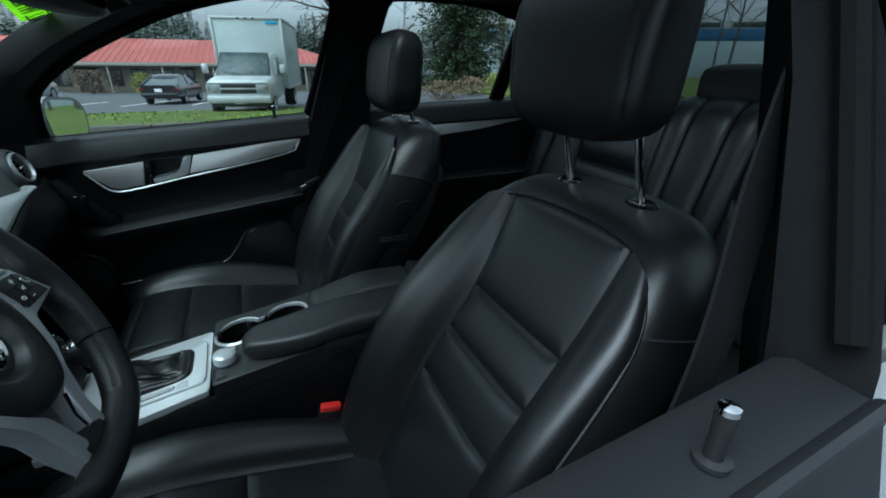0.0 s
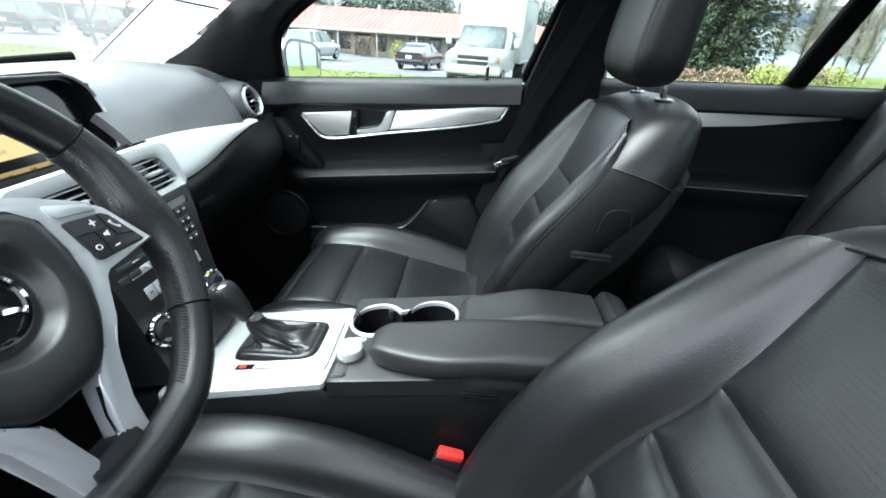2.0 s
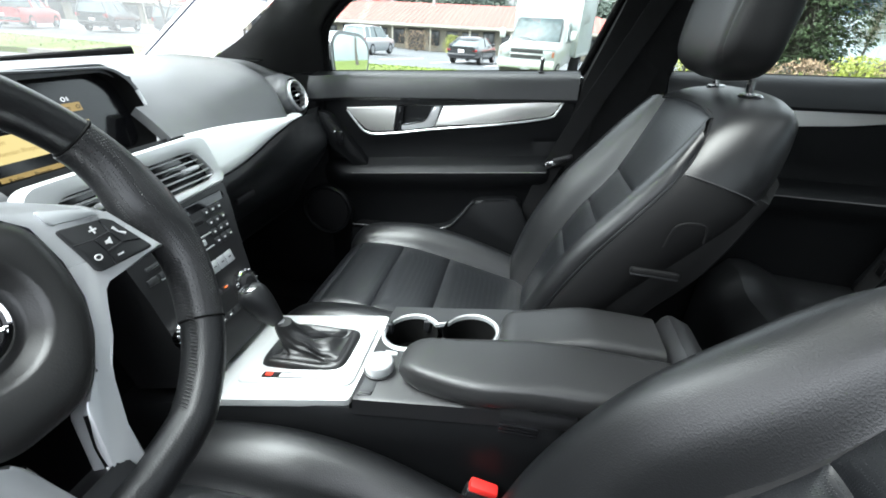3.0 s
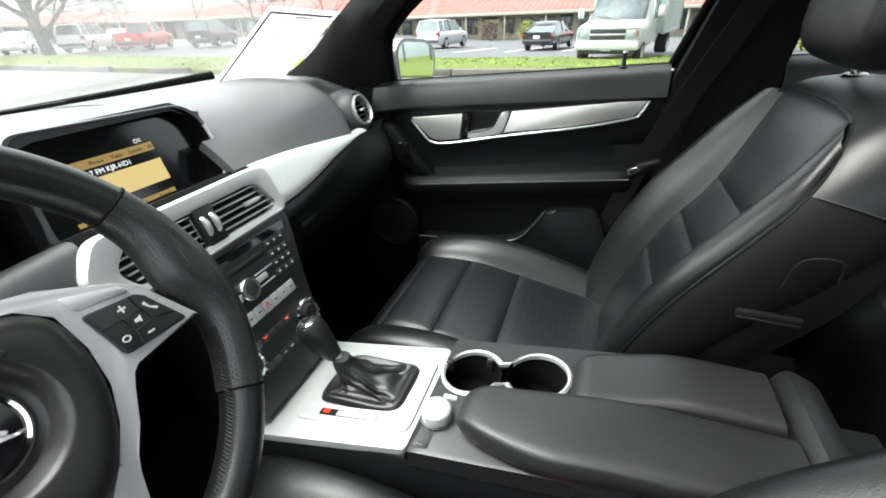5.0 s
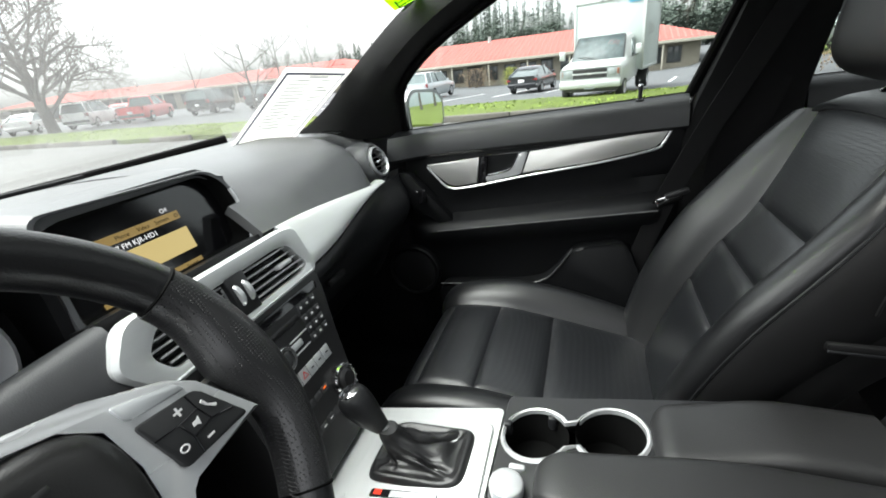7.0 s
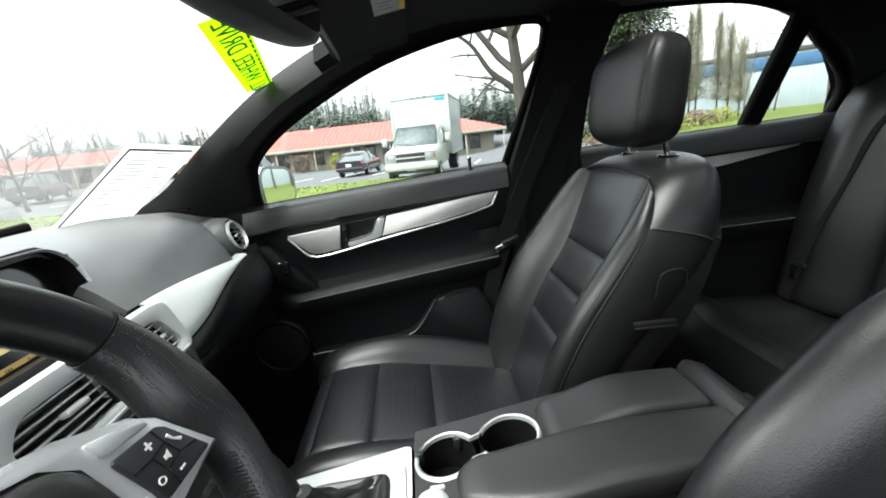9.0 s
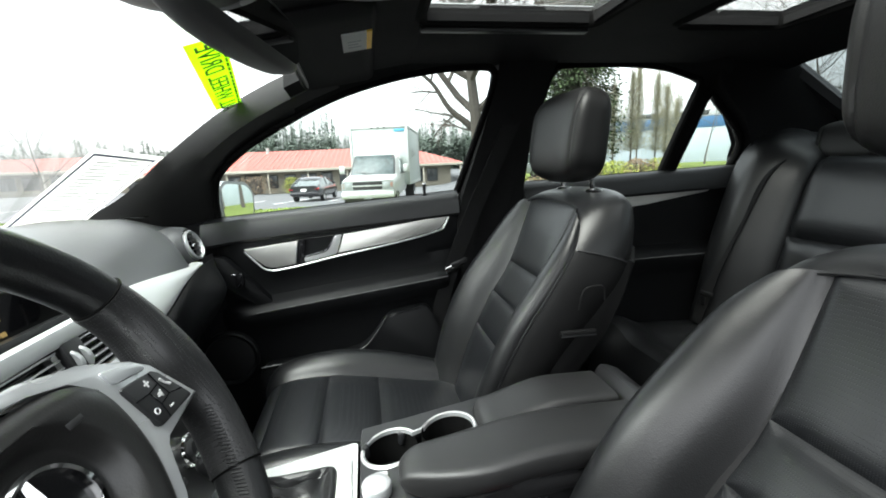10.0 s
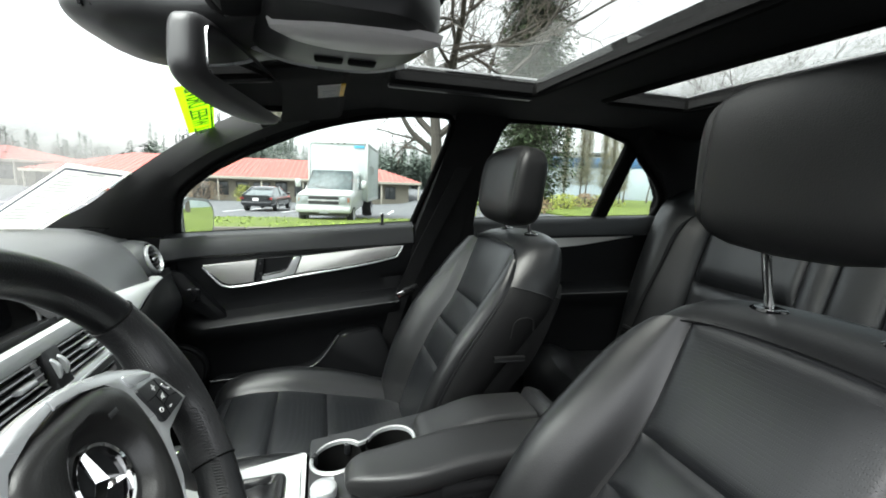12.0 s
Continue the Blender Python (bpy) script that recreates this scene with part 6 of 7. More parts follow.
for k in range(29):
    y = -half_l * math.cos(math.pi * k / 28)
    e = (1 - abs(y / half_l) ** 9) ** 0.42 if k not in (0, 28) else 0.0
    tall, deep = 0.036 * (0.52 + 0.48 * e) + 0.005 * (1 - (y / half_l) ** 2), 0.021 * (0.18 + 0.82 * e)
    ring = []
    for i in range(24):
        a = 2 * math.pi * i / 24
        ca, sa = math.cos(a), math.sin(a)
        ring.append(mm @ Vector((deep * math.copysign(abs(ca) ** 0.6, ca) - (0.016 * (1 - (y / half_l) ** 2) if ca < 0 else 0.0), y, tall * math.copysign(abs(sa) ** 0.6, sa))))
    rings.append(ring)
loft(bm, rings)
part("mirror_shell", bm, mat("mirror_shell_plastic", (0.035, 0.034, 0.036), 0.45, vary=0.1), mir, sharp=60)
part("mirror_glass", prism(B(), rounded([(-0.112, -0.026), (-0.116, 0.026), (0.116, 0.026), (0.112, -0.026)], 0.016, 5), lambda a, b, d: mm @ Vector((0.0195 + d, a, b)), -0.002, 0.0015), MIRROR, mir, "mirror glass")
bm = B()
tube(bm, [mm @ Vector((-0.02, 0, 0.01)), (0.268, -0.03, 1.31), (0.27, -0.03, 1.345)], [0.012, 0.014, 0.020], 12)
part("mirror_stem", bm, BLACK, mir)
ov = thing("overhead_unit", "black overhead unit with a pale reading lamp cover", "overhead lamp")
bm = B()
rings = []
for k, z in ((1.0, 1.345), (1.0, 1.320), (0.96, 1.306), (0.86, 1.298), (0.4, 1.295)):
    rings.append([(0.435 + (x - 0.435) * k, -0.08 + (y + 0.08) * k, z) for x, y in rounded([(0.35, -0.14), (0.315, -0.04), (0.36, 0.02), (0.44, 0.042), (0.50, 0.030), (0.555, -0.04), (0.565, -0.15), (0.52, -0.21), (0.36, -0.21)], 0.04, 5)])
loft(bm, rings)
part("unit_body", bm, BLACK, ov)
bm = B()
rings = []
for k, z in ((1.0, 1.302), (0.97, 1.293), (0.85, 1.289), (0.3, 1.288)):
    rings.append([(0.46 + (x - 0.46) * k, -0.13 + (y + 0.13) * k, z) for x, y in rounded([(0.352, -0.160), (0.378, -0.122), (0.43, -0.104), (0.49, -0.106), (0.540, -0.128), (0.566, -0.172), (0.50, -0.185), (0.42, -0.18)], 0.02, 5)])
loft(bm, rings)
part("lamp_cover", bm, mat("frosted_lamp_cover", (0.62, 0.60, 0.60), 0.35, vary=0.03), ov, "pale frosted lamp cover")
for a, b in ((0.428, -0.040), (0.474, -0.040)):
    part("unit_key", rbox(B(), (a, b, 1.2955), (0.040, 0.024, 0.008), 0.004), RUBBER, ov)
bm = B()
tube(bm, spline([(0.33, -0.04, 1.300), (0.375, 0.014, 1.300), (0.44, 0.030, 1.300), (0.495, 0.020, 1.300), (0.54, -0.03, 1.300)], 6), 0.0035, 8)
part("unit_rim", bm, SATIN, ov, "bright rim of the overhead unit")
for y0, y1, nm in ((-0.60, -0.10, "driver"), (0.14, 0.60, "passenger")):
    vi = thing("sun_visor", f"black folded-up sun visor on the {nm} side", "sun visor", group="sun visors")
    bm = B()
    def flap(u, v):
        y = lerp(y0, y1, v)
        cut = 0.03 * (1 - math.sqrt(max(0.0, 1 - max(0, abs(2 * v - 1) - 0.88) ** 2 / 0.0144)))
        x = lerp(0.30 + cut, 0.475 - cut, u)
        rim = min(u, 1 - u, v, 1 - v)
        return Vector((x, y, roof_z(x, y) - 0.006 - 0.010 * smooth(rim / 0.08)))
    sheet(bm, flap, 16, 24, (0, 0, 0.005))
    part("visor_flap", bm, LINER, vi, sharp=60)
    part("visor_hinge", tube(B(), [(0.315, y0 + 0.03, roof_z(0.315, y0 + 0.03) - 0.008), (0.315, y1 - 0.03, roof_z(0.315, y1 - 0.03) - 0.008)], 0.006, 8), BLACK, vi)
hd = thing("windscreen_sensor", "black rounded sensor housing at the top of the windscreen", "sensor housing")
bm = B()
rings = []
for k in range(17):
    t = k / 16
    x = lerp(0.128, 0.37, t)
    bulge = math.sqrt(max(0.0, 1 - (1 - min(1, t / 0.40)) ** 2.2))
    top = min(1.345, 1.326 + 0.32 * (x - 0.128))
    bot = lerp(1.322, 1.276, bulge) + 0.03 * smooth((t - 0.55) / 0.4)
    w = 0.02 + 0.085 * bulge
    rings.append([(x, -0.03 + w * math.copysign(abs(math.cos(a)) ** 0.7, math.cos(a)), (top + bot) / 2 + (top - bot) / 2 * math.copysign(abs(math.sin(a)) ** 0.75, math.sin(a))) for a in (2 * math.pi * i / 28 for i in range(28))])
loft(bm, rings)
part("housing", bm, BLACK, hd)
bm = B()
for i in range(6):
    rbox(bm, (0.175 + 0.011 * i, -0.112, 1.312 + 0.001 * i), (0.004, 0.03, 0.026), 0.001)
part("housing_grille", bm, GLOSS, hd)
# airbag notice on the headliner
lb = thing("ceiling_label", "white notice sticker with an orange end on the headliner", "sticker")
lm = lambda a, b, d: Vector((a, b, roof_z(a, b) - 0.0175 - d))
part("sticker", prism(B(), [(0.412, 0.25), (0.458, 0.25), (0.458, 0.35), (0.412, 0.35)], lm, -0.002, 0.001), PAPER, lb)
part("orange_end", prism(B(), [(0.458, 0.25), (0.468, 0.25), (0.468, 0.35), (0.458, 0.35)], lm, -0.002, 0.001), ORANGE, lb)
bm = B()
for i in range(3):
    prism(bm, [(0.422, 0.29 + 0.016 * i), (0.448 - 0.006 * (i % 2), 0.29 + 0.016 * i), (0.448 - 0.006 * (i % 2), 0.295 + 0.016 * i), (0.422, 0.295 + 0.016 * i)], lm, 0.0008, 0.0016)
part("print", bm, INK, lb)

# price sheet leaning on the windscreen
ps = thing("price_sheet", "white printed sheet with a navy border leaning on the windscreen", "paper sheet")
PA, PB, PC = Vector((-0.269, 0.395, 1.003)), Vector((-0.102, 0.413, 1.139)), Vector((-0.063, 0.604, 1.126))
PD = PA + (PC - PB) + Vector((-0.01, 0.0, 0.0))
PN = (PB - PA).cross(PC - PB).normalized()
if PN.x < 0:
    PN = -PN


def on_sheet(a, b, d):
    """a across, b up, both from 0 to 1."""
    lo, hi = PA.lerp(PD, a), PB.lerp(PC, a)
    return lo.lerp(hi, b) + PN * d


part("sheet", prism(B(), [(-0.03, -0.10), (1.03, -0.10), (1.03, 1.03), (-0.03, 1.03)], on_sheet, 0.0, 0.0012), PAPER, ps)
bm = B()
for a0, b0, a1, b1 in ((0.02, -0.09, 0.045, 0.97), (0.02, 0.945, 0.96, 0.97), (0.935, -0.09, 0.945, 0.97)):
    prism(bm, [(a0, b0), (a1, b0), (a1, b1), (a0, b1)], on_sheet, 0.0012, 0.0018)
part("border", bm, NAVY, ps, "navy printed border")
bm = B()
rnd = random.Random(4)
for i in range(15):
    b = 0.86 - 0.05 * i
    prism(bm, [(0.16, b), (0.16 + rnd.uniform(0.2, 0.42), b), (0.50, b + 0.012), (0.16, b + 0.012)], on_sheet, 0.0012, 0.0017)
    if i % 3 != 1:
        prism(bm, [(0.64, b), (0.64 + rnd.uniform(0.1, 0.24), b), (0.86, b + 0.012), (0.64, b + 0.012)], on_sheet, 0.0012, 0.0017)
prism(bm, [(0.40, 0.905), (0.70, 0.905), (0.70, 0.925), (0.40, 0.925)], on_sheet, 0.0012, 0.0017)
part("print", bm, INK, ps, "grey lines of print")

# lime banner on the inside of the windscreen; its lettering faces outwards
bn = thing("lime_banner", "lime green film banner stuck inside the windscreen", "banner")
b0, b1 = Vector((0.091, 0.576, 1.235)), Vector((0.145, 0.600, 1.258))
acr = b1 - b0
bup = Vector((0.085, -0.41, 0.040))
bnn = acr.cross(bup).normalized()
on_ban = lambda a, b, d: b0 + acr * a + bup * b + bnn * d
part("film", sheet(B(), lambda u, v: on_ban(u, v, 0.004 * math.sin(3 * v)), 4, 20, bnn * 0.0006), LIME, bn)
x_ = bup.normalized()
z_ = -bnn
y_ = z_.cross(x_)
rot = Matrix((x_, y_, z_)).transposed().to_4x4()
text("lettering", "ALL WHEEL DRIVE", 0.052, Matrix.Translation(on_ban(0.45, 0.50, 0.008)) @ rot, LIMEINK, bn)
bm = B()
for i in range(14):
    prism(bm, [(0.86, 0.04 + 0.06 * i), (0.93, 0.04 + 0.06 * i), (0.93, 0.07 + 0.06 * i), (0.86, 0.07 + 0.06 * i)], on_ban, 0.004, 0.007)
part("small_print", bm, LIMEINK, bn)
# crumpled shiny scrap on the passenger carpet
fm = thing("floor_mat", "black ribbed floor mat in the passenger footwell", "floor mat")
part("mat", rbox(B(), (0.02, 0.37, 0.248), (0.50, 0.42, 0.012), 0.004), RUBBER, fm)

# ---- outside ----
ASPHALT = mat("grey_asphalt", (0.055, 0.058, 0.062), 0.75, vary=0.22, scale=3, bump=0.4, bump_scale=60)
ROAD = mat("pale_road_surface", (0.075, 0.075, 0.073), 0.8, vary=0.15, scale=2, bump=0.4, bump_scale=60)
GRASS = mat("short_grass", (0.068, 0.092, 0.016), 0.9, vary=0.35, scale=6, bump=0.8, bump_scale=90, spec=0.2)
BLADE = mat("grass_blades", (0.15, 0.21, 0.035), 0.8, vary=0.3, island=0.35, spec=0.2)
CONCRETE = mat("kerb_concrete", (0.085, 0.078, 0.066), 0.85, vary=0.25, scale=6, bump=0.4, bump_scale=80)
BARK = mat("grey_brown_bark", (0.055, 0.049, 0.041), 0.9, vary=0.35, scale=12, bump=0.8, bump_scale=40)
TWIG = mat("brown_twigs", (0.058, 0.047, 0.036), 0.9, vary=0.2)
NEEDLE = mat("dark_needles", (0.030, 0.045, 0.020), 0.8, vary=0.3, island=0.45, spec=0.2)
# paler and greyer than the near needles: haze is put into the colour
HAZENEEDLE = mat("hazed_needles", (0.085, 0.105, 0.088), 0.9, vary=0.3, island=0.35, spec=0.1)
WILLOW = mat("pale_catkin_twigs", (0.19, 0.18, 0.125), 0.9, vary=0.3, island=0.4)
LEAF = mat("yellow_green_leaves", (0.20, 0.22, 0.035), 0.7, vary=0.3, island=0.4)
DRYBUSH = mat("brown_dry_shrub", (0.16, 0.11, 0.065), 0.9, vary=0.3, island=0.3)
REDROOF = mat("red_metal_roof", (0.30, 0.078, 0.066), 0.7, vary=0.15, scale=4, spec=0.15)
ROOFRIB = mat("pale_roof_rib", (0.38, 0.165, 0.145), 0.7, vary=0.12, scale=4, spec=0.15)
TAUPE = mat("taupe_wall", (0.19, 0.175, 0.14), 0.85, vary=0.12, scale=4, bump=0.2, bump_scale=40)
FASCIA = mat("pale_fascia", (0.32, 0.30, 0.25), 0.7, vary=0.1)
DARKGLASS = mat("dark_window_glass", (0.035, 0.04, 0.042), 0.08, vary=0.15, scale=3)
VANWHITE = mat("white_van_paint", (0.36, 0.375, 0.365), 0.35, vary=0.05, scale=4, coat=0.3)
BOXWHITE = mat("white_box_panel", (0.37, 0.41, 0.40), 0.5, vary=0.08, scale=2)
BOXEDGE = mat("grey_box_edge", (0.40, 0.42, 0.41), 0.45, metal=0.5, vary=0.1)
CARGLASS = mat("car_glass", (0.13, 0.155, 0.155), 0.06, metal=0.55, vary=0.1)
# strong mottling painted in for bare branches reflected in the van's windscreen
SHIELDGLASS = mat("van_windscreen", (0.045, 0.06, 0.062), 0.10, vary=0.6, scale=6, spec=0.12)
GRILLE = mat("dark_grille", (0.03, 0.03, 0.03), 0.5)
TYRE = mat("tyre_rubber", (0.015, 0.015, 0.015), 0.85)
RIMS = mat("wheel_rim", (0.45, 0.45, 0.46), 0.3, metal=0.8)
AMBER = mat("amber_lens", (0.30, 0.085, 0.02), 0.2)
REDLENS = mat("red_lens", (0.22, 0.012, 0.012), 0.2)
HEADLENS = mat("headlight_lens", (0.22, 0.24, 0.24), 0.12)
BLUEBAND = mat("blue_cladding", (0.035, 0.085, 0.16), 0.6, vary=0.15, scale=1, spec=0.2)
PALEWALL = mat("pale_blue_grey_cladding", (0.23, 0.27, 0.285), 0.7, vary=0.12, scale=1, spec=0.2)
GREYTOP = mat("grey_parapet", (0.27, 0.285, 0.29), 0.6, vary=0.1)
BLUESIGN = mat("blue_panel", (0.06, 0.30, 0.50), 0.5)


def ground_z(x, y):
    f = 1.0
    if x < -8:
        f = lerp(1.0, 0.30, smooth((-8 - x) / 20))
    if x > 8:
        f = lerp(1.0, 0.0, smooth((x - 8) / 8))
    return -0.028 * max(0.0, min(y - 1.5, 60.0)) * f


bm = B()
def steps(lim):
    v = [0.0]
    st = 2.0
    while v[-1] < lim:
        v.append(v[-1] + st)
        st *= 1.13
    return [-q for q in v[:0:-1]] + v
gx = steps(700)
grid = [[bm.verts.new((x, y, ground_z(x, y) - 0.02)) for x in gx] for y in gx]
for a, b in zip(grid, grid[1:]):
    for i in range(len(gx) - 1):
        bm.faces.new((a[i], a[i + 1], b[i + 1], b[i]))
tagged(obj("ground", bm, ASPHALT), "grey asphalt ground of the street and parking lot", "ground", kind="structure")


def slab(name, x0, x1, y0, y1, h, material, label, cat, nx=40, ny=8, wob=0.0):
    bm = B()
    rnd = random.Random(7)
    def f(u, v):
        x, y = lerp(x0, x1, u), lerp(y0, y1, v)
        e = wob * noise.noise(Vector((x * 0.5, y * 0.5, 0)))
        return Vector((x, y + (e * 1.5 if v in (0, 1) else 0), ground_z(x, y) + h + e * 0.3 * (0 < v < 1)))
    sheet(bm, f, nx, ny, (0, 0, -h - 0.05))
    return tagged(obj(name, bm, material), label, cat, kind="structure")


slab("road", -160, 60, 1.6, 10.9, 0.004, ROAD, "pale worn road surface in front of the grass verge", "road", 60, 6)
slab("verge", -160, 12.5, 11.1, 16.4, 0.13, GRASS, "bright green mown grass verge beside the road", "grass", 90, 10, 0.12)
slab("lawn", 12.5, 70, 11.1, 47, 0.06, GRASS, "green lawn beside the trees", "grass", 30, 20, 0.12)
kb = thing("kerb", "weathered concrete kerb along the grass verge", "kerb", kind="structure")
for i in range(60):
    x0 = -95 + 1.8 * i
    if abs(x0 + 15.5) < 1.2 or abs(x0 + 11.5) < 0.9:
        continue
    part("kerb_stone", rbox(B(), (x0 + 0.9, 11.0, ground_z(x0, 11) + 0.05), (1.78, 0.18, 0.24), 0.03), CONCRETE, kb)
bm = B()
rnd = random.Random(11)
for _ in range(3600):
    x = rnd.uniform(-24, 12)
    y = 16.3 - abs(rnd.gauss(0, 0.5)) if rnd.random() < 0.4 else rnd.uniform(11.2, 16.3)
    h = rnd.uniform(0.03, 0.07)
    a = rnd.uniform(0, math.pi)
    d = Vector((math.cos(a), math.sin(a), 0)) * 0.035
    p = Vector((x, y, ground_z(x, y) + 0.12))
    t = p + Vector((rnd.gauss(0, 0.06), rnd.gauss(0, 0.06), h))
    bm.faces.new([bm.verts.new(q) for q in (p - d, p + d, t)])
tagged(obj("grass", bm, BLADE), "tufts of bright green grass on the verge", "grass", kind="stuff")
# painted bay lines in the lot
for i in range(9):
    x = -19 + 2.9 * i
    bm = B()
    sheet(bm, lambda u, v: Vector((x + lerp(-0.06, 0.06, u) + 1.2 * v, lerp(24, 29.5, v), ground_z(x, lerp(24, 29.5, v)) - 0.012)), 1, 4, (0, 0, -0.01))
    tagged(obj("bay_line", bm, WHITEMARK), "white painted parking bay line", "road marking", group="parking bay lines", kind="structure")


# trees
def limb_mesh(bm, twigs, p, d, length, r, depth, rnd, droop=0.0, n=6, rmin=0.008):
    pts, rs = [p], [r]
    q = p.copy()
    k = 5 if depth > 1 else 3
    for i in range(k):
        d = (d + Vector((rnd.gauss(0, 0.13), rnd.gauss(0, 0.13), rnd.gauss(0.03, 0.09) - droop))).normalized()
        q = q + d * length / k
        pts.append(q.copy())
        rs.append(r * lerp(1, 0.55, (i + 1) / k))
    tube(bm if depth > 1 else twigs, pts, rs, n if depth > 2 else (5 if depth > 1 else 3), cap=False)
    if depth == 0:
        return
    for i in range(rnd.randint(3, 5) if depth > 1 else rnd.randint(3, 5)):
        t = rnd.uniform(0.3, 1.0)
        j = min(int(t * k), k - 1)
        base = pts[j].lerp(pts[j + 1], t * k - j)
        side = d.orthogonal().normalized()
        side.rotate(Matrix.Rotation(rnd.uniform(0, 6.283), 3, d))
        nd = (d * rnd.uniform(0.4, 0.9) + side * rnd.uniform(0.5, 1.0) + Vector((0, 0, 0.15))).normalized()
        limb_mesh(bm, twigs, base, nd, length * rnd.uniform(0.45, 0.72), max(rmin, rs[j] * rnd.uniform(0.45, 0.68)), depth - 1, rnd, droop, n, rmin)


def bare_tree(x, y, h, seed, label, trunks=1, r=0.16, depth=4, lean=(0, 0), limbs=6, first=0.28, rmin=0.008):
    t = thing("bare_tree", label, "tree", Matrix.Translation((x, y, ground_z(x, y))), group="bare street trees")
    rnd = random.Random(seed)
    bm, tw = B(), B()
    for k in range(trunks):
        off = Vector((rnd.uniform(-0.3, 0.3) + 0.5 * (k - (trunks - 1) / 2), 0, 0))
        pts, rs = [off + Vector((0, 0, -0.2))], [r * 1.35]
        d = Vector((lean[0] + 0.12 * (k - (trunks - 1) / 2), lean[1], 1)).normalized()
        q = off.copy()
        for i in range(8):
            d = (d + Vector((rnd.gauss(0, 0.04), rnd.gauss(0, 0.04), 0))).normalized()
            q = q + d * h * 0.75 / 8
            pts.append(q.copy())
            rs.append(r * lerp(1.0, 0.25, (i + 1) / 8))
        tube(bm, pts, rs, 9, cap=False)
        for i in range(limbs):
            f = lerp(first, 0.98, i / max(1, limbs - 1))
            j = min(int(f * 8), 7)
            a = i * 2.4 + rnd.uniform(-0.4, 0.4) + k
            nd = Vector((math.cos(a), math.sin(a), rnd.uniform(0.5, 0.9))).normalized()
            limb_mesh(bm, tw, pts[j + 1].copy(), nd, h * rnd.uniform(0.36, 0.50), rs[j + 1] * 0.66, depth - 1, rnd, 0.0, 6, rmin)
    part("trunk", bm, BARK, t)
    part("crown", tw, TWIG, t, "leafless twigs")
    return t


def conifer(x, y, h, w, seed, label, material=NEEDLE, low=0.08, dens=260):
    t = thing("conifer", label, "tree", Matrix.Translation((x, y, ground_z(x, y))), group="conifers")
    rnd = random.Random(seed)
    bm = B()
    tube(bm, [(0, 0, -0.3), (0.05, 0, h * 0.4), (0, 0.05, h * 0.75), (0, 0, h)], [0.02 * h + 0.08, 0.016 * h, 0.010 * h, 0.02], 8)
    lv = B()
    for i in range(dens):
        f = lerp(low, 0.99, (i + rnd.random()) / dens)
        L = w * (1 - f) ** 0.55 * rnd.uniform(0.55, 1.08) * (0.6 + 0.4 * smooth(f / 0.15)) + 0.12
        a = rnd.uniform(0, 6.283)
        d = Vector((math.cos(a), math.sin(a), rnd.uniform(-0.45, 0.12)))
        p0 = Vector((0, 0, h * f))
        tube(bm, [p0, p0 + d * L * 0.9], [0.012 * (1 - f) * 3 + 0.008, 0.004], 3, cap=False)
        for k in range(22):
            g = rnd.uniform(0.25, 1.05)
            c = p0 + d * L * g + Vector((rnd.gauss(0, 0.10), rnd.gauss(0, 0.10), rnd.gauss(-0.05, 0.08))) * (0.5 + L * 0.4)
            s = rnd.uniform(0.08, 0.18) * (0.5 + 0.14 * w)
            e1 = Vector((rnd.gauss(0, 1), rnd.gauss(0, 1), rnd.gauss(0, 0.5))).normalized() * s
            e2 = (d + Vector((rnd.gauss(0, 0.6), rnd.gauss(0, 0.6), rnd.gauss(-0.3, 0.4)))).normalized() * s * 1.7
            lv.faces.new([lv.verts.new(q) for q in (c - e1 * 0.5, c + e1 * 0.5, c + e2 + e1 * 0.2)])
    part("trunk", bm, BARK, t)
    part("crown", lv, material, t, "needle clumps")
    return t


def shrub(x, y, w, h, seed, material, label, n=900):
    t = thing("shrub", label, "shrub", Matrix.Translation((x, y, ground_z(x, y))), group="shrubs")
    rnd = random.Random(seed)
    bm, lv = B(), B()
    for i in range(14):
        a = rnd.uniform(0, 6.283)
        e = Vector((math.cos(a) * w * 0.4, math.sin(a) * w * 0.4, h * rnd.uniform(0.5, 0.9)))
        tube(bm, [(0, 0, -0.05), e * 0.5 + Vector((0, 0, h * 0.1)), e], [0.03, 0.02, 0.006], 4, cap=False)
    for i in range(n):
        a, q = rnd.uniform(0, 6.283), rnd.random() ** 0.4
        z = h * rnd.uniform(0.05, 1.0)
        k = math.sqrt(max(0.05, 1 - ((z / h - 0.35) / 0.68) ** 2)) * (0.8 + 0.3 * math.sin(3 * a + seed))
        c = Vector((math.cos(a) * w / 2 * q * k, math.sin(a) * w / 2 * q * k, z))
        s = 0.06 + 0.05 * rnd.random()
        e1 = Vector((rnd.gauss(0, 1), rnd.gauss(0, 1), rnd.gauss(0, 1))).normalized() * s
        e2 = Vector((rnd.gauss(0, 1), rnd.gauss(0, 1), rnd.gauss(0.4, 1))).normalized() * s * 1.6
        lv.faces.new([lv.verts.new(p) for p in (c - e1 * 0.5, c + e1 * 0.5, c + e2)])
    part("stems", bm, BARK, t)
    part("leaves", lv, material, t)


bare_tree(4.45, 13.0, 10.5, 21, "large leafless tree with a bending limb beside the lot", r=0.24, limbs=15, depth=5, lean=(-0.06, 0), first=0.30)
big = bpy.data.objects["bare_tree"]
bm, tw = B(), B()
rnd = random.Random(77)
spine = spline([(0.05, 0, 1.4), (-0.18, 0, 2.1), (-0.70, 0, 2.65), (-1.25, 0, 3.1), (-1.80, 0, 3.9), (-2.50, 0.1, 4.4)], 5)
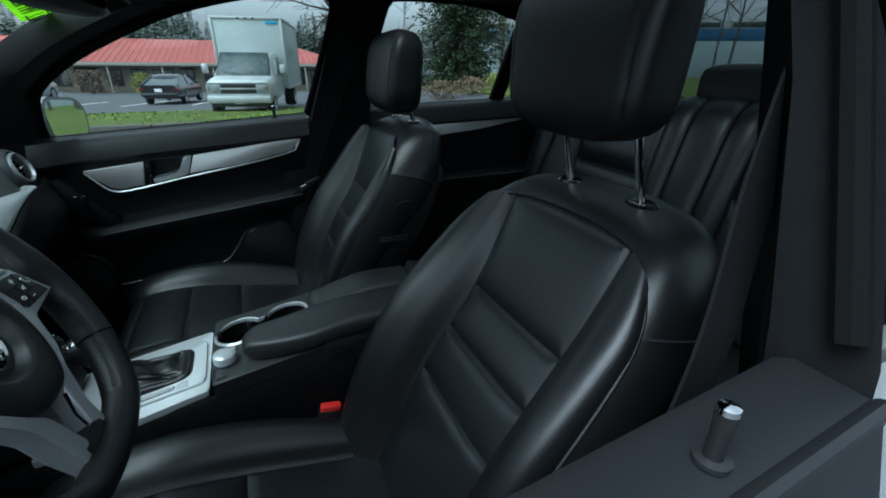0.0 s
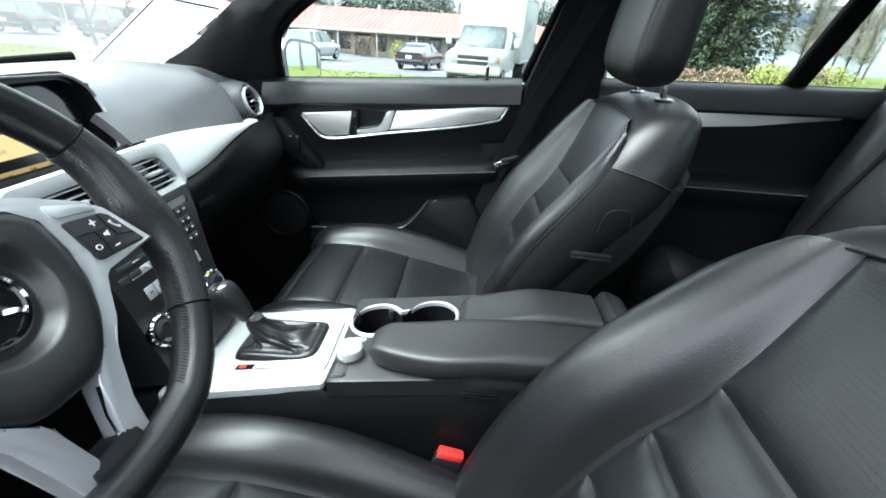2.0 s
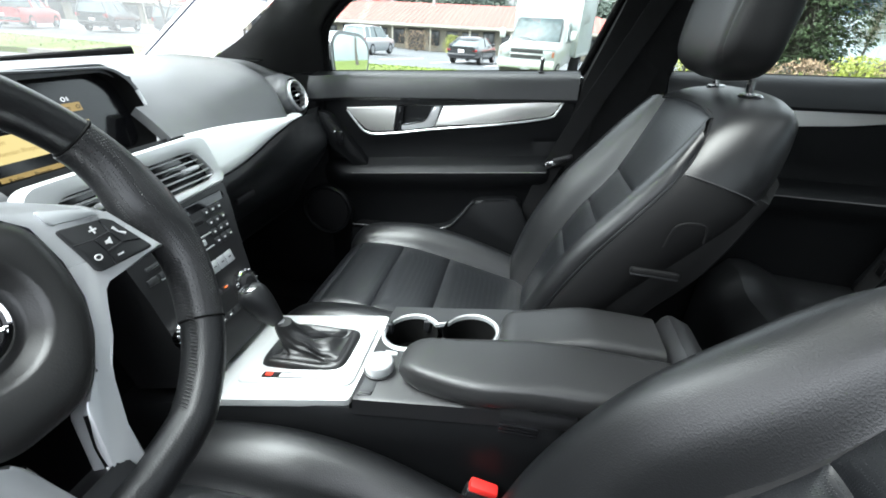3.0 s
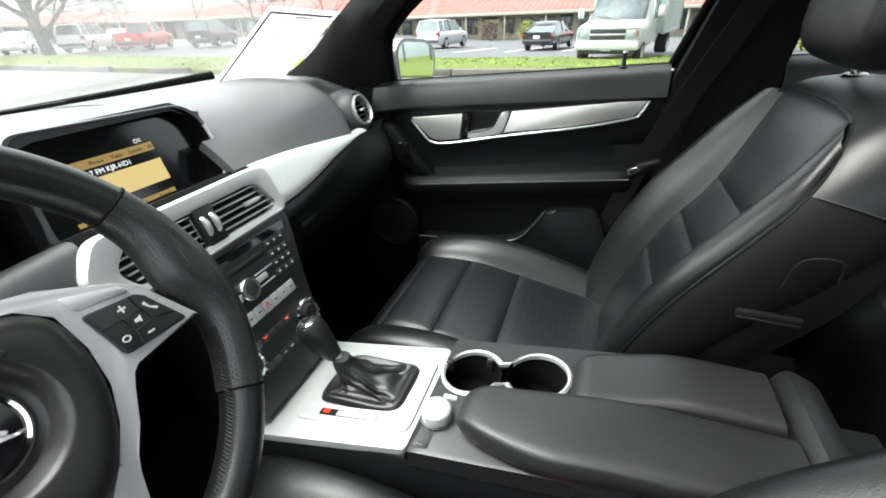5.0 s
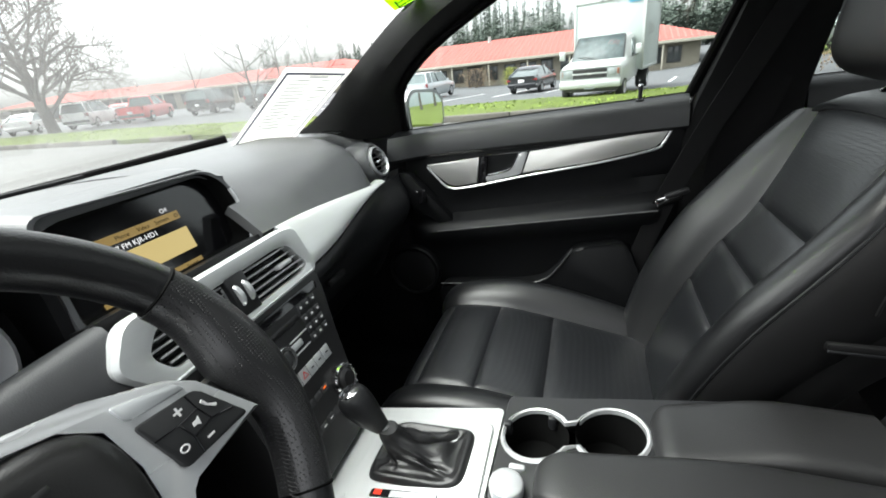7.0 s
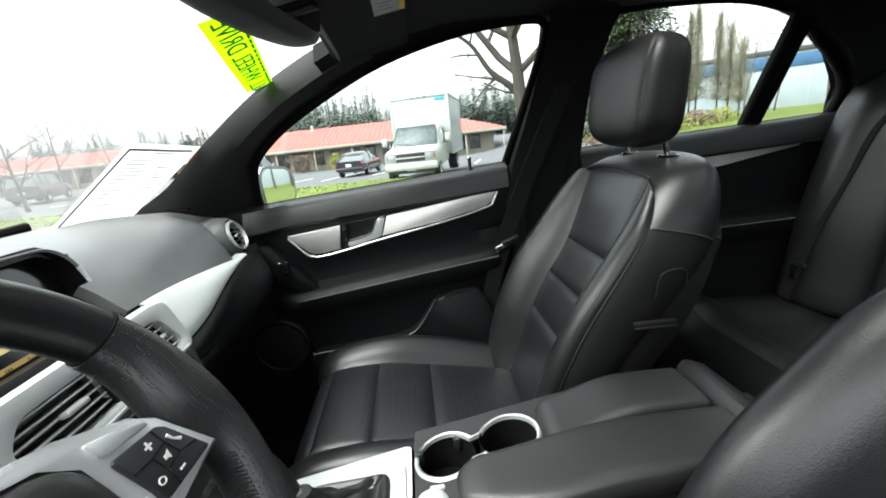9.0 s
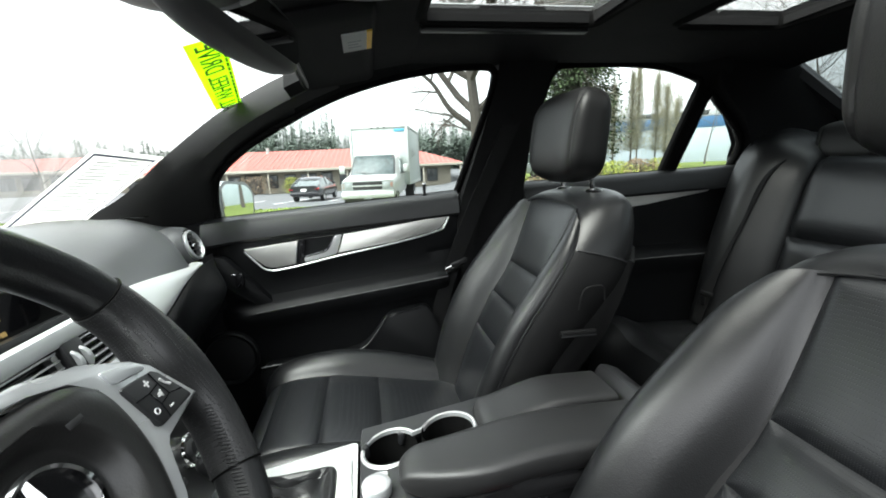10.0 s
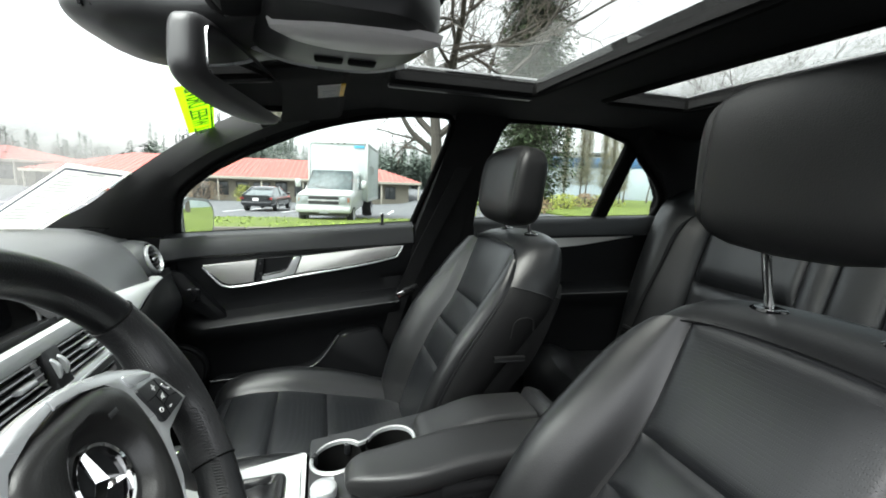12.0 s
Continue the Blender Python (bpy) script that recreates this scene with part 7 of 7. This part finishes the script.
tube(bm, spine, [lerp(0.155, 0.035, i / (len(spine) - 1)) for i in range(len(spine))], 8, cap=False)
for i in range(9):
    p = spine[5 + int(2.2 * i)]
    limb_mesh(bm, tw, p.copy(), Vector((rnd.uniform(-1, 0.6), rnd.uniform(-0.5, 0.5), rnd.uniform(-0.3, 1.0))).normalized(), rnd.uniform(0.9, 1.7), 0.035, 2, rnd)
part("limb", bm, BARK, big, "bending limb")
part("limb_twigs", tw, TWIG, big)
bare_tree(-33, 19.5, 10.5, 5, "broad leafless tree with two trunks on the verge", trunks=2, r=0.24, limbs=15, depth=5, first=0.12, rmin=0.011)
bare_tree(-26, 35, 7.5, 31, "slim leafless tree behind the parked cars", r=0.10, limbs=6, depth=3)
bare_tree(-23.5, 37, 6.5, 32, "small leafless tree behind the parked cars", r=0.09, limbs=6, depth=3, first=0.2)
bare_tree(-32, 31, 7.0, 33, "slim leafless tree behind the parked cars", r=0.07, limbs=5, depth=3)
bare_tree(-18.5, 22, 5.5, 34, "low spreading leafless tree beside the lot", r=0.10, limbs=7, depth=3, first=0.2)
bare_tree(29.8, 36, 8.5, 35, "young leafless tree on the lawn", r=0.08, limbs=6, depth=3, first=0.4)
bare_tree(33.2, 36.5, 8.0, 36, "young leafless tree on the lawn", r=0.08, limbs=6, depth=3, first=0.4)
for i, (x, y) in enumerate(((31, 24), (35, 22.5), (38, 26), (41, 21), (34, 28), (46, 22), (29.5, 28.2), (32.5, 30.5), (36, 31.5))):
    bare_tree(x, y, 12.5, 40 + i, "tall slim leafless tree in a row", r=0.11, limbs=8, depth=3, first=0.35)
conifer(14.4, 27, 24, 3.5, 3, "tall dark conifer with dense drooping branches", low=0.02, dens=2900)
conifer(19.5, 36, 13, 2.2, 8, "dark green conifer on the lawn", dens=220)
for i, (x, y, h) in enumerate(((19.6, 30.5, 6.6), (20.8, 30, 7.4), (22.0, 31, 8.0), (23.2, 30.4, 7.2), (24.5, 31, 6.4), (26.2, 32, 5.6))):
    t = thing("willow", "pale tree with hanging catkin twigs", "tree", Matrix.Translation((x, y, ground_z(x, y))), group="pale hanging trees")
    rnd = random.Random(60 + i)
    bm, lv = B(), B()
    tube(bm, [(0, 0, -0.2), (0.05, 0, h * 0.5), (0, 0, h * 0.95)], [0.07, 0.05, 0.015], 7)
    for k in range(900):
        a, z = rnd.uniform(0, 6.283), h * rnd.uniform(0.22, 0.98)
        R = 1.5 * (1.05 - z / h) ** 0.8 * rnd.uniform(0.1, 1.1) * (0.75 + 0.35 * math.sin(2 * a + i + 5 * z / h))
        c = Vector((math.cos(a) * R, math.sin(a) * R, z))
        tube(lv, [Vector((0, 0, z - 0.2)), c, c + Vector((0.1 * math.cos(a), 0.1 * math.sin(a), rnd.uniform(-0.9, 1.1)))], [0.011, 0.010, 0.005], 3, cap=False)
    part("trunk", bm, BARK, t)
    part("crown", lv, WILLOW, t, "hanging pale twigs")
shrub(7.8, 21.5, 2.4, 1.7, 2, LEAF, "yellow-green shrub beside the lot")
for i, (x, y) in enumerate(((12.0, 21), (14.5, 22), (17, 23.5), (19.5, 25), (10.0, 20.5))):
    shrub(x, y, 2.6, 0.9, 70 + i, LEAF if i % 2 else DRYBUSH, "low hedge shrub below the trees", 700)
shrub(-11.0, 47.5, 5.0, 1.9, 81, DRYBUSH, "broad brown shrub in front of the low building")
shrub(-7.2, 47.0, 2.4, 1.7, 82, LEAF, "yellow-green shrub in front of the low building")
shrub(0.5, 48, 3.0, 1.5, 83, LEAF, "yellow-green shrub in front of the low building")
# far woods, with distance haze painted into the needle colour
bm = B()
rnd = random.Random(19)
for i in range(330):
    az = rnd.choice([rnd.uniform(-18, 1), rnd.uniform(-14, -3), rnd.uniform(6, 16), rnd.uniform(-40, -18)])
    d = rnd.uniform(95, 135)
    x, y = d * math.sin(radians(az)), d * math.cos(radians(az))
    el = 6.2 if -12 < az < -3 else 4.2 if az > 3 else 4.6 if az > -18 else 2.9
    h = 3.0 + d * math.tan(radians(el)) * rnd.uniform(0.5, 1.15)
    g = ground_z(x, y)
    round_ = rnd.random() < 0.35
    if round_:
        h *= 0.72
    w = rnd.uniform(2.0, 3.4) if round_ else rnd.uniform(1.3, 2.5)
    tube(bm, [(x, y, g), (x, y, g + h)], [0.25, 0.05], 4, cap=False)
    for k in range(170):
        f = rnd.uniform(0.12, 1.0)
        a = rnd.uniform(0, 6.283)
        full = math.sqrt(max(0.0, 1 - ((f - 0.55) / 0.46) ** 2)) if round_ else (1.02 - f) ** 0.8
        R = w * full * rnd.uniform(0.25, 1.1) * (0.8 + 0.25 * math.sin(23 * f + i)) + 0.05
        c = Vector((x + math.cos(a) * R, y + math.sin(a) * R, g + h * f))
        s = rnd.uniform(0.22, 0.55) * (1.15 - (0.2 if round_ else 0.75) * f)
        e = Vector((math.cos(a), math.sin(a), 0.3 if round_ else -0.5)) * s * 1.5
        q = Vector((-math.sin(a), math.cos(a), 0.2)) * s
        bm.faces.new([bm.verts.new(p) for p in (c - q, c + q, c + e)])
tagged(obj("far_woods", bm, HAZENEEDLE), "distant wood of conifers in haze-paled colour behind the buildings", "trees", kind="stuff")


# buildings
def low_building(x0, x1, y0, y1, wall, ridge, yaw, label, nwin, hip_r=True):
    """A long low building with a ribbed metal roof on broad eaves."""
    cx, cy = (x0 + x1) / 2, (y0 + y1) / 2
    base = ground_z(cx, y0)
    b = thing("office_building", label, "building", Matrix.Translation((cx, cy, base)) @ pose(0, 0, 0, 0, 0, yaw), group="red-roofed offices")
    hx, hy = (x1 - x0) / 2, (y1 - y0) / 2
    part("wall", rbox(B(), (0, 0, wall / 2 - 0.3), (2 * hx, 2 * hy, wall + 0.6), 0.02), TAUPE, b)
    ov = 1.3
    bm = B()
    rbox(bm, (0, 0, wall + 0.10), (2 * (hx + ov), 2 * (hy + ov), 0.30), 0.03)
    part("fascia", bm, FASCIA, b)
    ex, ey, run = hx + ov, hy + ov, hy + ov
    rx0, rx1 = -ex + run * 0.8, ex - (run * 0.8 if hip_r else 0)
    ze, zr = wall + 0.255, ridge
    bm = B()
    c = [bm.verts.new(p) for p in ((-ex, -ey, ze), (ex, -ey, ze), (ex, ey, ze), (-ex, ey, ze), (rx0, 0, zr), (rx1, 0, zr))]
    for f in ((0, 1, 5, 4), (2, 3, 4, 5), (1, 2, 5), (3, 0, 4), (3, 2, 1, 0)):
        bm.faces.new([c[i] for i in f])
    roof = part("roof", bm, REDROOF, b, "red ribbed metal roof")
    m = int(2 * ex / 0.55)
    for i in range(m + 1):
        x = lerp(-ex, ex, i / m)
        t = 1.0
        if x < rx0:
            t = (x + ex) / (rx0 + ex)
        if x > rx1:
            t = (ex - x) / max(0.01, ex - rx1)
        if t < 0.03:
            continue
        p, q = Vector((x, -ey, ze + 0.02)), Vector((x, lerp(-ey, 0, t), lerp(ze, zr, t) + 0.02))
        part("roof_rib", tube(B(), [p, q], 0.04, 4), ROOFRIB, roof)
    for i in range(nwin):
        x = lerp(-hx + 1.2, hx - 1.2, (i + 0.5) / nwin)
        w = (2 * hx - 2) / nwin * (0.55 if i % 3 else 0.8)
        door_ = i % 4 == 2
        zc, hh = (wall * 0.46, wall * 0.86) if door_ else (wall * 0.56, wall * 0.56)
        fr = part("window", rbox(B(), (x, -hy - 0.03, zc), (w + 0.14, 0.10, hh + 0.12), 0.02), GRILLE, b, "dark framed window")
        for k in range(2):
            part("pane", rbox(B(), (x + (k - 0.5) * w / 2, -hy - 0.085, zc), (w / 2 - 0.05, 0.02, hh), 0.005), DARKGLASS, fr)
    for i in range(int(hx) + 1):
        x = lerp(-ex + 0.3, ex - 0.3, i / max(1, int(hx)))
        if i % 2 == 0:
            part("post", rbox(B(), (x, -ey + 0.25, wall / 2), (0.14, 0.14, wall), 0.01), FASCIA, b)
    part("roof_vent", tube(B(), [(-hx * 0.2, -1.0, zr - 0.8), (-hx * 0.2, -1.0, zr + 0.4)], 0.18, 8), BOXEDGE, b)
    return b


low_building(-26, 11.0, 51, 65, 2.45, 5.0, -3, "long low taupe office with a red metal roof", 17)
low_building(-60, -29, 54, 67, 2.4, 4.3, 4, "long low taupe office wing with a red metal roof", 12)
low_building(-86, -46, 52, 64, 2.4, 4.0, 28, "distant low office with a red metal roof", 12)
wh = thing("warehouse", "large pale warehouse with a blue band below the parapet", "building", Matrix.Translation((60, 46, 0.3)) @ pose(0, 0, 0, 0, 0, -34))
part("wall", rbox(B(), (0, 0, 1.8), (62, 20, 4.2), 0.03), PALEWALL, wh)
part("blue_band", rbox(B(), (0, 0, 4.55), (62.1, 20.1, 1.3), 0.02), BLUEBAND, wh, "blue cladding band")
part("parapet", rbox(B(), (0, 0, 5.65), (62, 20, 0.9), 0.03), GREYTOP, wh)
for i in range(25):
    part("cladding_joint", rbox(B(), (-30 + 2.5 * i, -10.0, 1.8), (0.06, 0.05, 4.2), 0.01), GREYTOP, wh)
for i in range(12):
    part("window", rbox(B(), (-27 + 5 * i, -10.0, 5.62), (3.6, 0.12, 0.55), 0.02), DARKGLASS, wh)


# vehicles
def wheel_at(parent, x, y, r, w=0.2):
    m = Matrix.Translation((x, y, r)) @ pose(0, 0, 0, 90, 0, 0)
    t = part("wheel", lathe(B(), [(r * 0.62, -w / 2), (r * 0.93, -w / 2), (r, -w * 0.3), (r, w * 0.3), (r * 0.93, w / 2), (r * 0.62, w / 2)], 24, m), TYRE, parent, "black tyre")
    part("rim", lathe(B(), [(0.0001, -w * 0.42), (r * 0.2, -w * 0.46), (r * 0.56, -w * 0.38), (r * 0.64, -w * 0.5), (r * 0.64, w * 0.5), (r * 0.56, w * 0.38), (r * 0.2, w * 0.46), (0.0001, w * 0.42)], 20, m), RIMS, t)


def vehicle(x, y, heading, kind, paint, label):
    """A parked car that points along local +x. heading: degrees from +y towards +x."""
    L, W, bonnet, waist, H, a, b, ta, tb, r = {"saloon": (4.6, 1.78, 0.86, 0.92, 1.41, -2.0, 1.2, -0.85, 0.12, 0.32), "suv": (4.6, 1.82, 1.02, 1.08, 1.76, -2.2, 1.0, -2.0, 0.42, 0.37), "pickup": (5.3, 1.88, 1.05, 1.10, 1.75, -0.75, 1.1, -0.6, 0.5, 0.38)}[kind]
    v = thing("parked_car", label, "car", Matrix.Translation((x, y, ground_z(x, y))) @ pose(0, 0, 0, 0, 0, 90 - heading), group="parked cars")
    bm = B()
    rings = []
    for k in range(17):
        t = k / 16
        px = lerp(-L / 2, L / 2, t)
        e = min(1.0, math.sqrt(max(0.0, 1 - abs(2 * t - 1) ** 6)) * 0.9 + 0.12)
        zt = waist if px < b - 0.1 else lerp(waist, bonnet - 0.10, smooth((px - b + 0.1) / (L / 2 - b)) ** 1.3)
        if kind == "pickup" and px < a:
            zt = waist - 0.04
        zb = 0.24 + 0.10 * abs(2 * t - 1) ** 4
        w = W / 2 * (0.86 + 0.14 * e)
        rings.append([(px, -w * 0.88, zb), (px, -w, zb + 0.16), (px, -w, lerp(zb, zt, 0.72)), (px, -w * 0.93, zt - 0.02), (px, -w * 0.80, zt + 0.012), (px, w * 0.80, zt + 0.012), (px, w * 0.93, zt - 0.02), (px, w, lerp(zb, zt, 0.72)), (px, w, zb + 0.16), (px, w * 0.88, zb)])
    loft(bm, rings)
    body = part("body", bm, paint, v, sharp=50)
    w0, w1 = W / 2 * 0.90, W / 2 * 0.70
    cab = [(a, waist), (ta, H - 0.06), (tb, H - 0.06), (b, waist)]
    bm = B()
    loft(bm, [[(px, -lerp(w0, w1, (z - waist) / (H - waist)), z), (px, lerp(w0, w1, (z - waist) / (H - waist)), z)] + [(qx, lerp(w0, w1, (z - waist) / (H - waist)), z), (qx, -lerp(w0, w1, (z - waist) / (H - waist)), z)] for px, qx, z in ((a, b, waist - 0.02), (ta, tb, H - 0.07))])
    part("glasshouse", bm, CARGLASS, v, "dark windows")
    bm = B()
    back_, front_ = (0.30, 0.26) if kind == "saloon" else (0.06, 0.08)
    rc, rl = (ta - back_ + tb + front_) / 2, (tb + front_ - ta + back_) / 2
    sheet(bm, lambda u, v: Vector((rc + rl * lerp(-1, 1, u), w1 * lerp(-1, 1, v) * (1.02 - 0.06 * abs(2 * u - 1) ** 3), H - 0.035 * abs(lerp(-1, 1, v)) ** 2.5 - (0.15 if kind == "saloon" else 0.05) * abs(lerp(-1, 1, u)) ** 3)), 14, 8, (0, 0, -0.05))
    part("roof", bm, paint, v)
    for sg in (-1, 1):
        for (p0, z0), (p1, z1) in ((cab[0], cab[1]), (cab[3], cab[2])):
            part("pillar", tube(B(), [(p0, sg * w0, z0), (p1, sg * w1, z1)], 0.045, 6), paint, v)
        pm = lerp(a, b, 0.52)
        part("pillar", tube(B(), [(pm, sg * (w0 + 0.005), waist), (lerp(ta, tb, 0.55), sg * (w1 + 0.005), H - 0.05)], 0.035, 6), GRILLE, v)
        if kind == "suv":
            part("pillar", tube(B(), [(a + 0.75, sg * w0, waist), (ta + 0.65, sg * w1, H - 0.05)], 0.05, 6), paint, v)
            part("roof_rail", tube(B(), [(ta + 0.2, sg * w1 * 0.92, H + 0.03), (tb - 0.2, sg * w1 * 0.92, H + 0.03)], 0.02, 6), GRILLE, v)
        part("tail_lamp", rbox(B(), (-L / 2 + 0.06, sg * W * 0.41, waist - 0.17), (0.12, 0.26, 0.13 if kind == "saloon" else 0.24), 0.03), REDLENS, body)
        part("head_lamp", rbox(B(), (L / 2 - 0.10, sg * W * 0.37, bonnet - 0.22), (0.16, 0.30, 0.14), 0.03), HEADLENS, body)
        for px in (-L * 0.29, L * 0.31):
            wheel_at(v, px, sg * (W / 2 - 0.10), r)
        part("side_mirror", rbox(B(), (b - 0.25, sg * (W / 2 + 0.06), waist + 0.07), (0.10, 0.16, 0.12), 0.03), paint, v)
    part("bumper", rbox(B(), (-L / 2, 0, 0.50), (0.14, W * 0.90, 0.18), 0.05), GRILLE if kind != "saloon" else paint, v)
    part("bumper", rbox(B(), (L / 2 - 0.04, 0, 0.46), (0.14, W * 0.88, 0.18), 0.05), GRILLE if kind != "saloon" else paint, v)
    part("plate", rbox(B(), (-L / 2 - 0.06, 0, 0.70), (0.02, 0.32, 0.15), 0.005), WHITEMARK, v)
    if kind == "pickup":
        part("load_bed", rbox(B(), (-1.7, 0, waist - 0.02), (1.75, W * 0.80, 0.06), 0.01), GRILLE, v)
    return v


P_BLACK = mat("black_paint", (0.012, 0.013, 0.016), 0.2, coat=0.6)
P_SILVER = mat("silver_paint", (0.50, 0.53, 0.55), 0.3, metal=0.4, coat=0.5)
P_WHITE = mat("white_paint", (0.75, 0.75, 0.74), 0.3, coat=0.5)
P_RED = mat("red_paint", (0.50, 0.025, 0.025), 0.3, coat=0.5)
P_DARK = mat("charcoal_paint", (0.05, 0.055, 0.06), 0.3, coat=0.5)
vehicle(-2.6, 27.0, 10, "saloon", P_BLACK, "black saloon parked in the lot")
vehicle(-10.2, 30.5, 8, "suv", P_SILVER, "silver off-roader parked in the lot")
vehicle(-26.8, 27.0, -20, "suv", P_BLACK, "black square-backed off-roader parked in a row")
vehicle(-30.6, 24.6, -28, "pickup", P_RED, "red pickup parked in a row")
vehicle(-34.0, 22.9, -30, "suv", P_WHITE, "white off-roader parked in a row")
vehicle(-23.6, 29.5, -16, "suv", P_DARK, "charcoal off-roader parked in a row")
vehicle(-38.5, 21.5, -40, "saloon", P_WHITE, "white saloon parked in a row")
vehicle(-43.5, 20.5, -44, "saloon", P_SILVER, "silver saloon parked in a row")
vehicle(-36.0, 27.0, -35, "saloon", P_RED, "red saloon parked behind the row")
vehicle(14.0, 31.5, 70, "suv", P_SILVER, "silver off-roader parked below the trees")

# box truck, facing the street
TX, TY, TA = 0.96, 16.9, 13
tm = Matrix.Translation((TX, TY, ground_z(TX, TY))) @ pose(0, 0, 0, 0, 0, -90 - TA)
trk = thing("box_truck", "white box truck with a van cab parked nose to the street", "truck", tm)
# local: +x forwards
bm = B()
rings = []
for px, w, zb, zt, zs in ((-1.30, 0.98, 0.55, 2.00, 1.2), (0.15, 1.0, 0.50, 1.97, 1.2), (0.55, 1.0, 0.48, 1.60, 1.15), (0.95, 0.99, 0.46, 1.25, 1.05), (1.60, 0.98, 0.46, 1.19, 1.0), (1.86, 0.96, 0.46, 1.14, 1.0), (1.93, 0.95, 0.48, 1.07, 0.98)):
    nar = w * (0.86 if zt > 1.5 else 0.94)
    rings.append([(px, -w * 0.95, zb), (px, -w, zb + 0.25), (px, -w, zs), (px, -nar, zt - 0.06), (px, -nar * 0.9, zt), (px, nar * 0.9, zt), (px, nar, zt - 0.06), (px, w, zs), (px, w, zb + 0.25), (px, w * 0.95, zb)])
loft(bm, rings)
cab = part("cab", bm, VANWHITE, trk, "white van cab", sharp=45)
part("windscreen_seal", prism(B(), rounded([(-0.86, -0.01), (0.86, -0.01), (0.78, 0.79), (-0.78, 0.79)], 0.07), lambda a, b, d: Vector((1.00 - 0.86 * b + 0.6 * d, a, 1.20 + b * 0.97 + 0.8 * d)), -0.03, 0.012, 0.004), TYRE, trk, "black rubber seal")
part("windscreen", prism(B(), rounded([(-0.82, 0.02), (0.82, 0.02), (0.74, 0.76), (-0.74, 0.76)], 0.06), lambda a, b, d: Vector((1.00 - 0.86 * b + 0.6 * d, a, 1.20 + b * 0.97 + 0.8 * d)), -0.03, 0.02, 0.008), SHIELDGLASS, trk, "windscreen with mottling painted as reflected branches")
for sg in (-1, 1):
    part("wiper", tube(B(), [(1.02, sg * 0.1, 1.24), (0.88, sg * 0.1 - 0.55, 1.38)], 0.012, 5), GRILLE, trk)
    part("side_window", prism(B(), rounded([(-0.75, 1.28), (0.36, 1.28), (0.02, 1.80), (-0.75, 1.86)], 0.05), lambda a, b, d: Vector((a, sg * (1.003 - 0.13 * max(0, b - 1.2) / 0.8 + d), b)), -0.02, 0.01, 0.005), CARGLASS, trk)
    mr = part("mirror_arm", tube(B(), [(0.62, sg * 1.0, 1.25), (0.66, sg * 1.22, 1.30), (0.66, sg * 1.22, 1.55)], 0.018, 6), GRILLE, trk)
    part("mirror_head", rbox(B(), (0.66, sg * 1.24, 1.46), (0.10, 0.20, 0.30), 0.04), BOXEDGE, mr)
    part("head_lamp", rbox(B(), (1.945, sg * 0.68, 0.90), (0.08, 0.22, 0.20), 0.02), HEADLENS, trk, "square headlight")
    part("corner_lamp", rbox(B(), (1.905, sg * 0.865, 0.90), (0.12, 0.11, 0.20), 0.02), AMBER, trk, "amber corner lamp")
    wheel_at(trk, 1.30, sg * 0.86, 0.36, 0.22)
    wheel_at(trk, -3.1, sg * 0.90, 0.38, 0.40)
part("grille", rbox(B(), (1.935, 0, 0.88), (0.06, 1.86, 0.36), 0.03), HEADLENS, trk, "silver grille frame")
for z in (0.965, 0.80):
    part("grille_opening", rbox(B(), (1.955, 0, z), (0.04, 1.06, 0.115), 0.015), TYRE, trk, "dark opening of the grille")
for z in (0.70, 0.8825, 1.055):
    part("grille_bar", rbox(B(), (1.965, 0, z), (0.03, 1.84 if z != 0.8825 else 1.10, 0.035), 0.01), BOXEDGE, trk)
part("grille_emblem", rbox(B(), (1.97, 0, 0.88), (0.02, 0.16, 0.06), 0.01), BOXEDGE, trk, "plain metal emblem")
part("bumper", rbox(B(), (1.95, 0, 0.56), (0.20, 1.92, 0.24), 0.06), BOXEDGE, trk, "painted front bumper")
part("lower_valance", rbox(B(), (1.84, 0, 0.40), (0.14, 1.70, 0.14), 0.03), GRILLE, trk)
part("number_plate", rbox(B(), (2.03, 0.02, 0.50), (0.02, 0.32, 0.16), 0.005), HEADLENS, trk, "plain number plate")
part("box", rbox(B(), (-2.90, 0, 1.95), (4.3, 2.36, 2.34), 0.03), BOXWHITE, trk, "white cargo box")
for y in (-1.17, 1.17):
    for x in (-0.76, -5.04):
        part("box_edge", rbox(B(), (x, y, 1.95), (0.09, 0.09, 2.38), 0.02), BOXEDGE, trk)
    part("box_edge", rbox(B(), (-2.90, y, 3.11), (4.34, 0.09, 0.09), 0.02), BOXEDGE, trk)
    part("box_edge", rbox(B(), (-2.90, y, 0.80), (4.34, 0.09, 0.10), 0.02), BOXEDGE, trk)
part("box_edge", rbox(B(), (-0.76, 0, 3.11), (0.09, 2.36, 0.09), 0.02), BOXEDGE, trk)
part("box_sign", rbox(B(), (-0.735, 0.85, 2.98), (0.02, 0.42, 0.10), 0.004), BLUESIGN, trk, "small blue panel")
for y in (-0.25, 0, 0.25):
    part("roof_lamp", rbox(B(), (-0.72, y, 3.10), (0.05, 0.10, 0.05), 0.01), GRILLE, trk)
part("chassis", rbox(B(), (-2.4, 0, 0.62), (5.0, 0.8, 0.2), 0.02), GRILLE, trk)
for i in range(5):
    part("side_print", rbox(B(), (-2.0 - 0.35 * i, 1.185, 2.1), (0.22, 0.01, 0.5 - 0.06 * i), 0.002), BOXEDGE, trk)
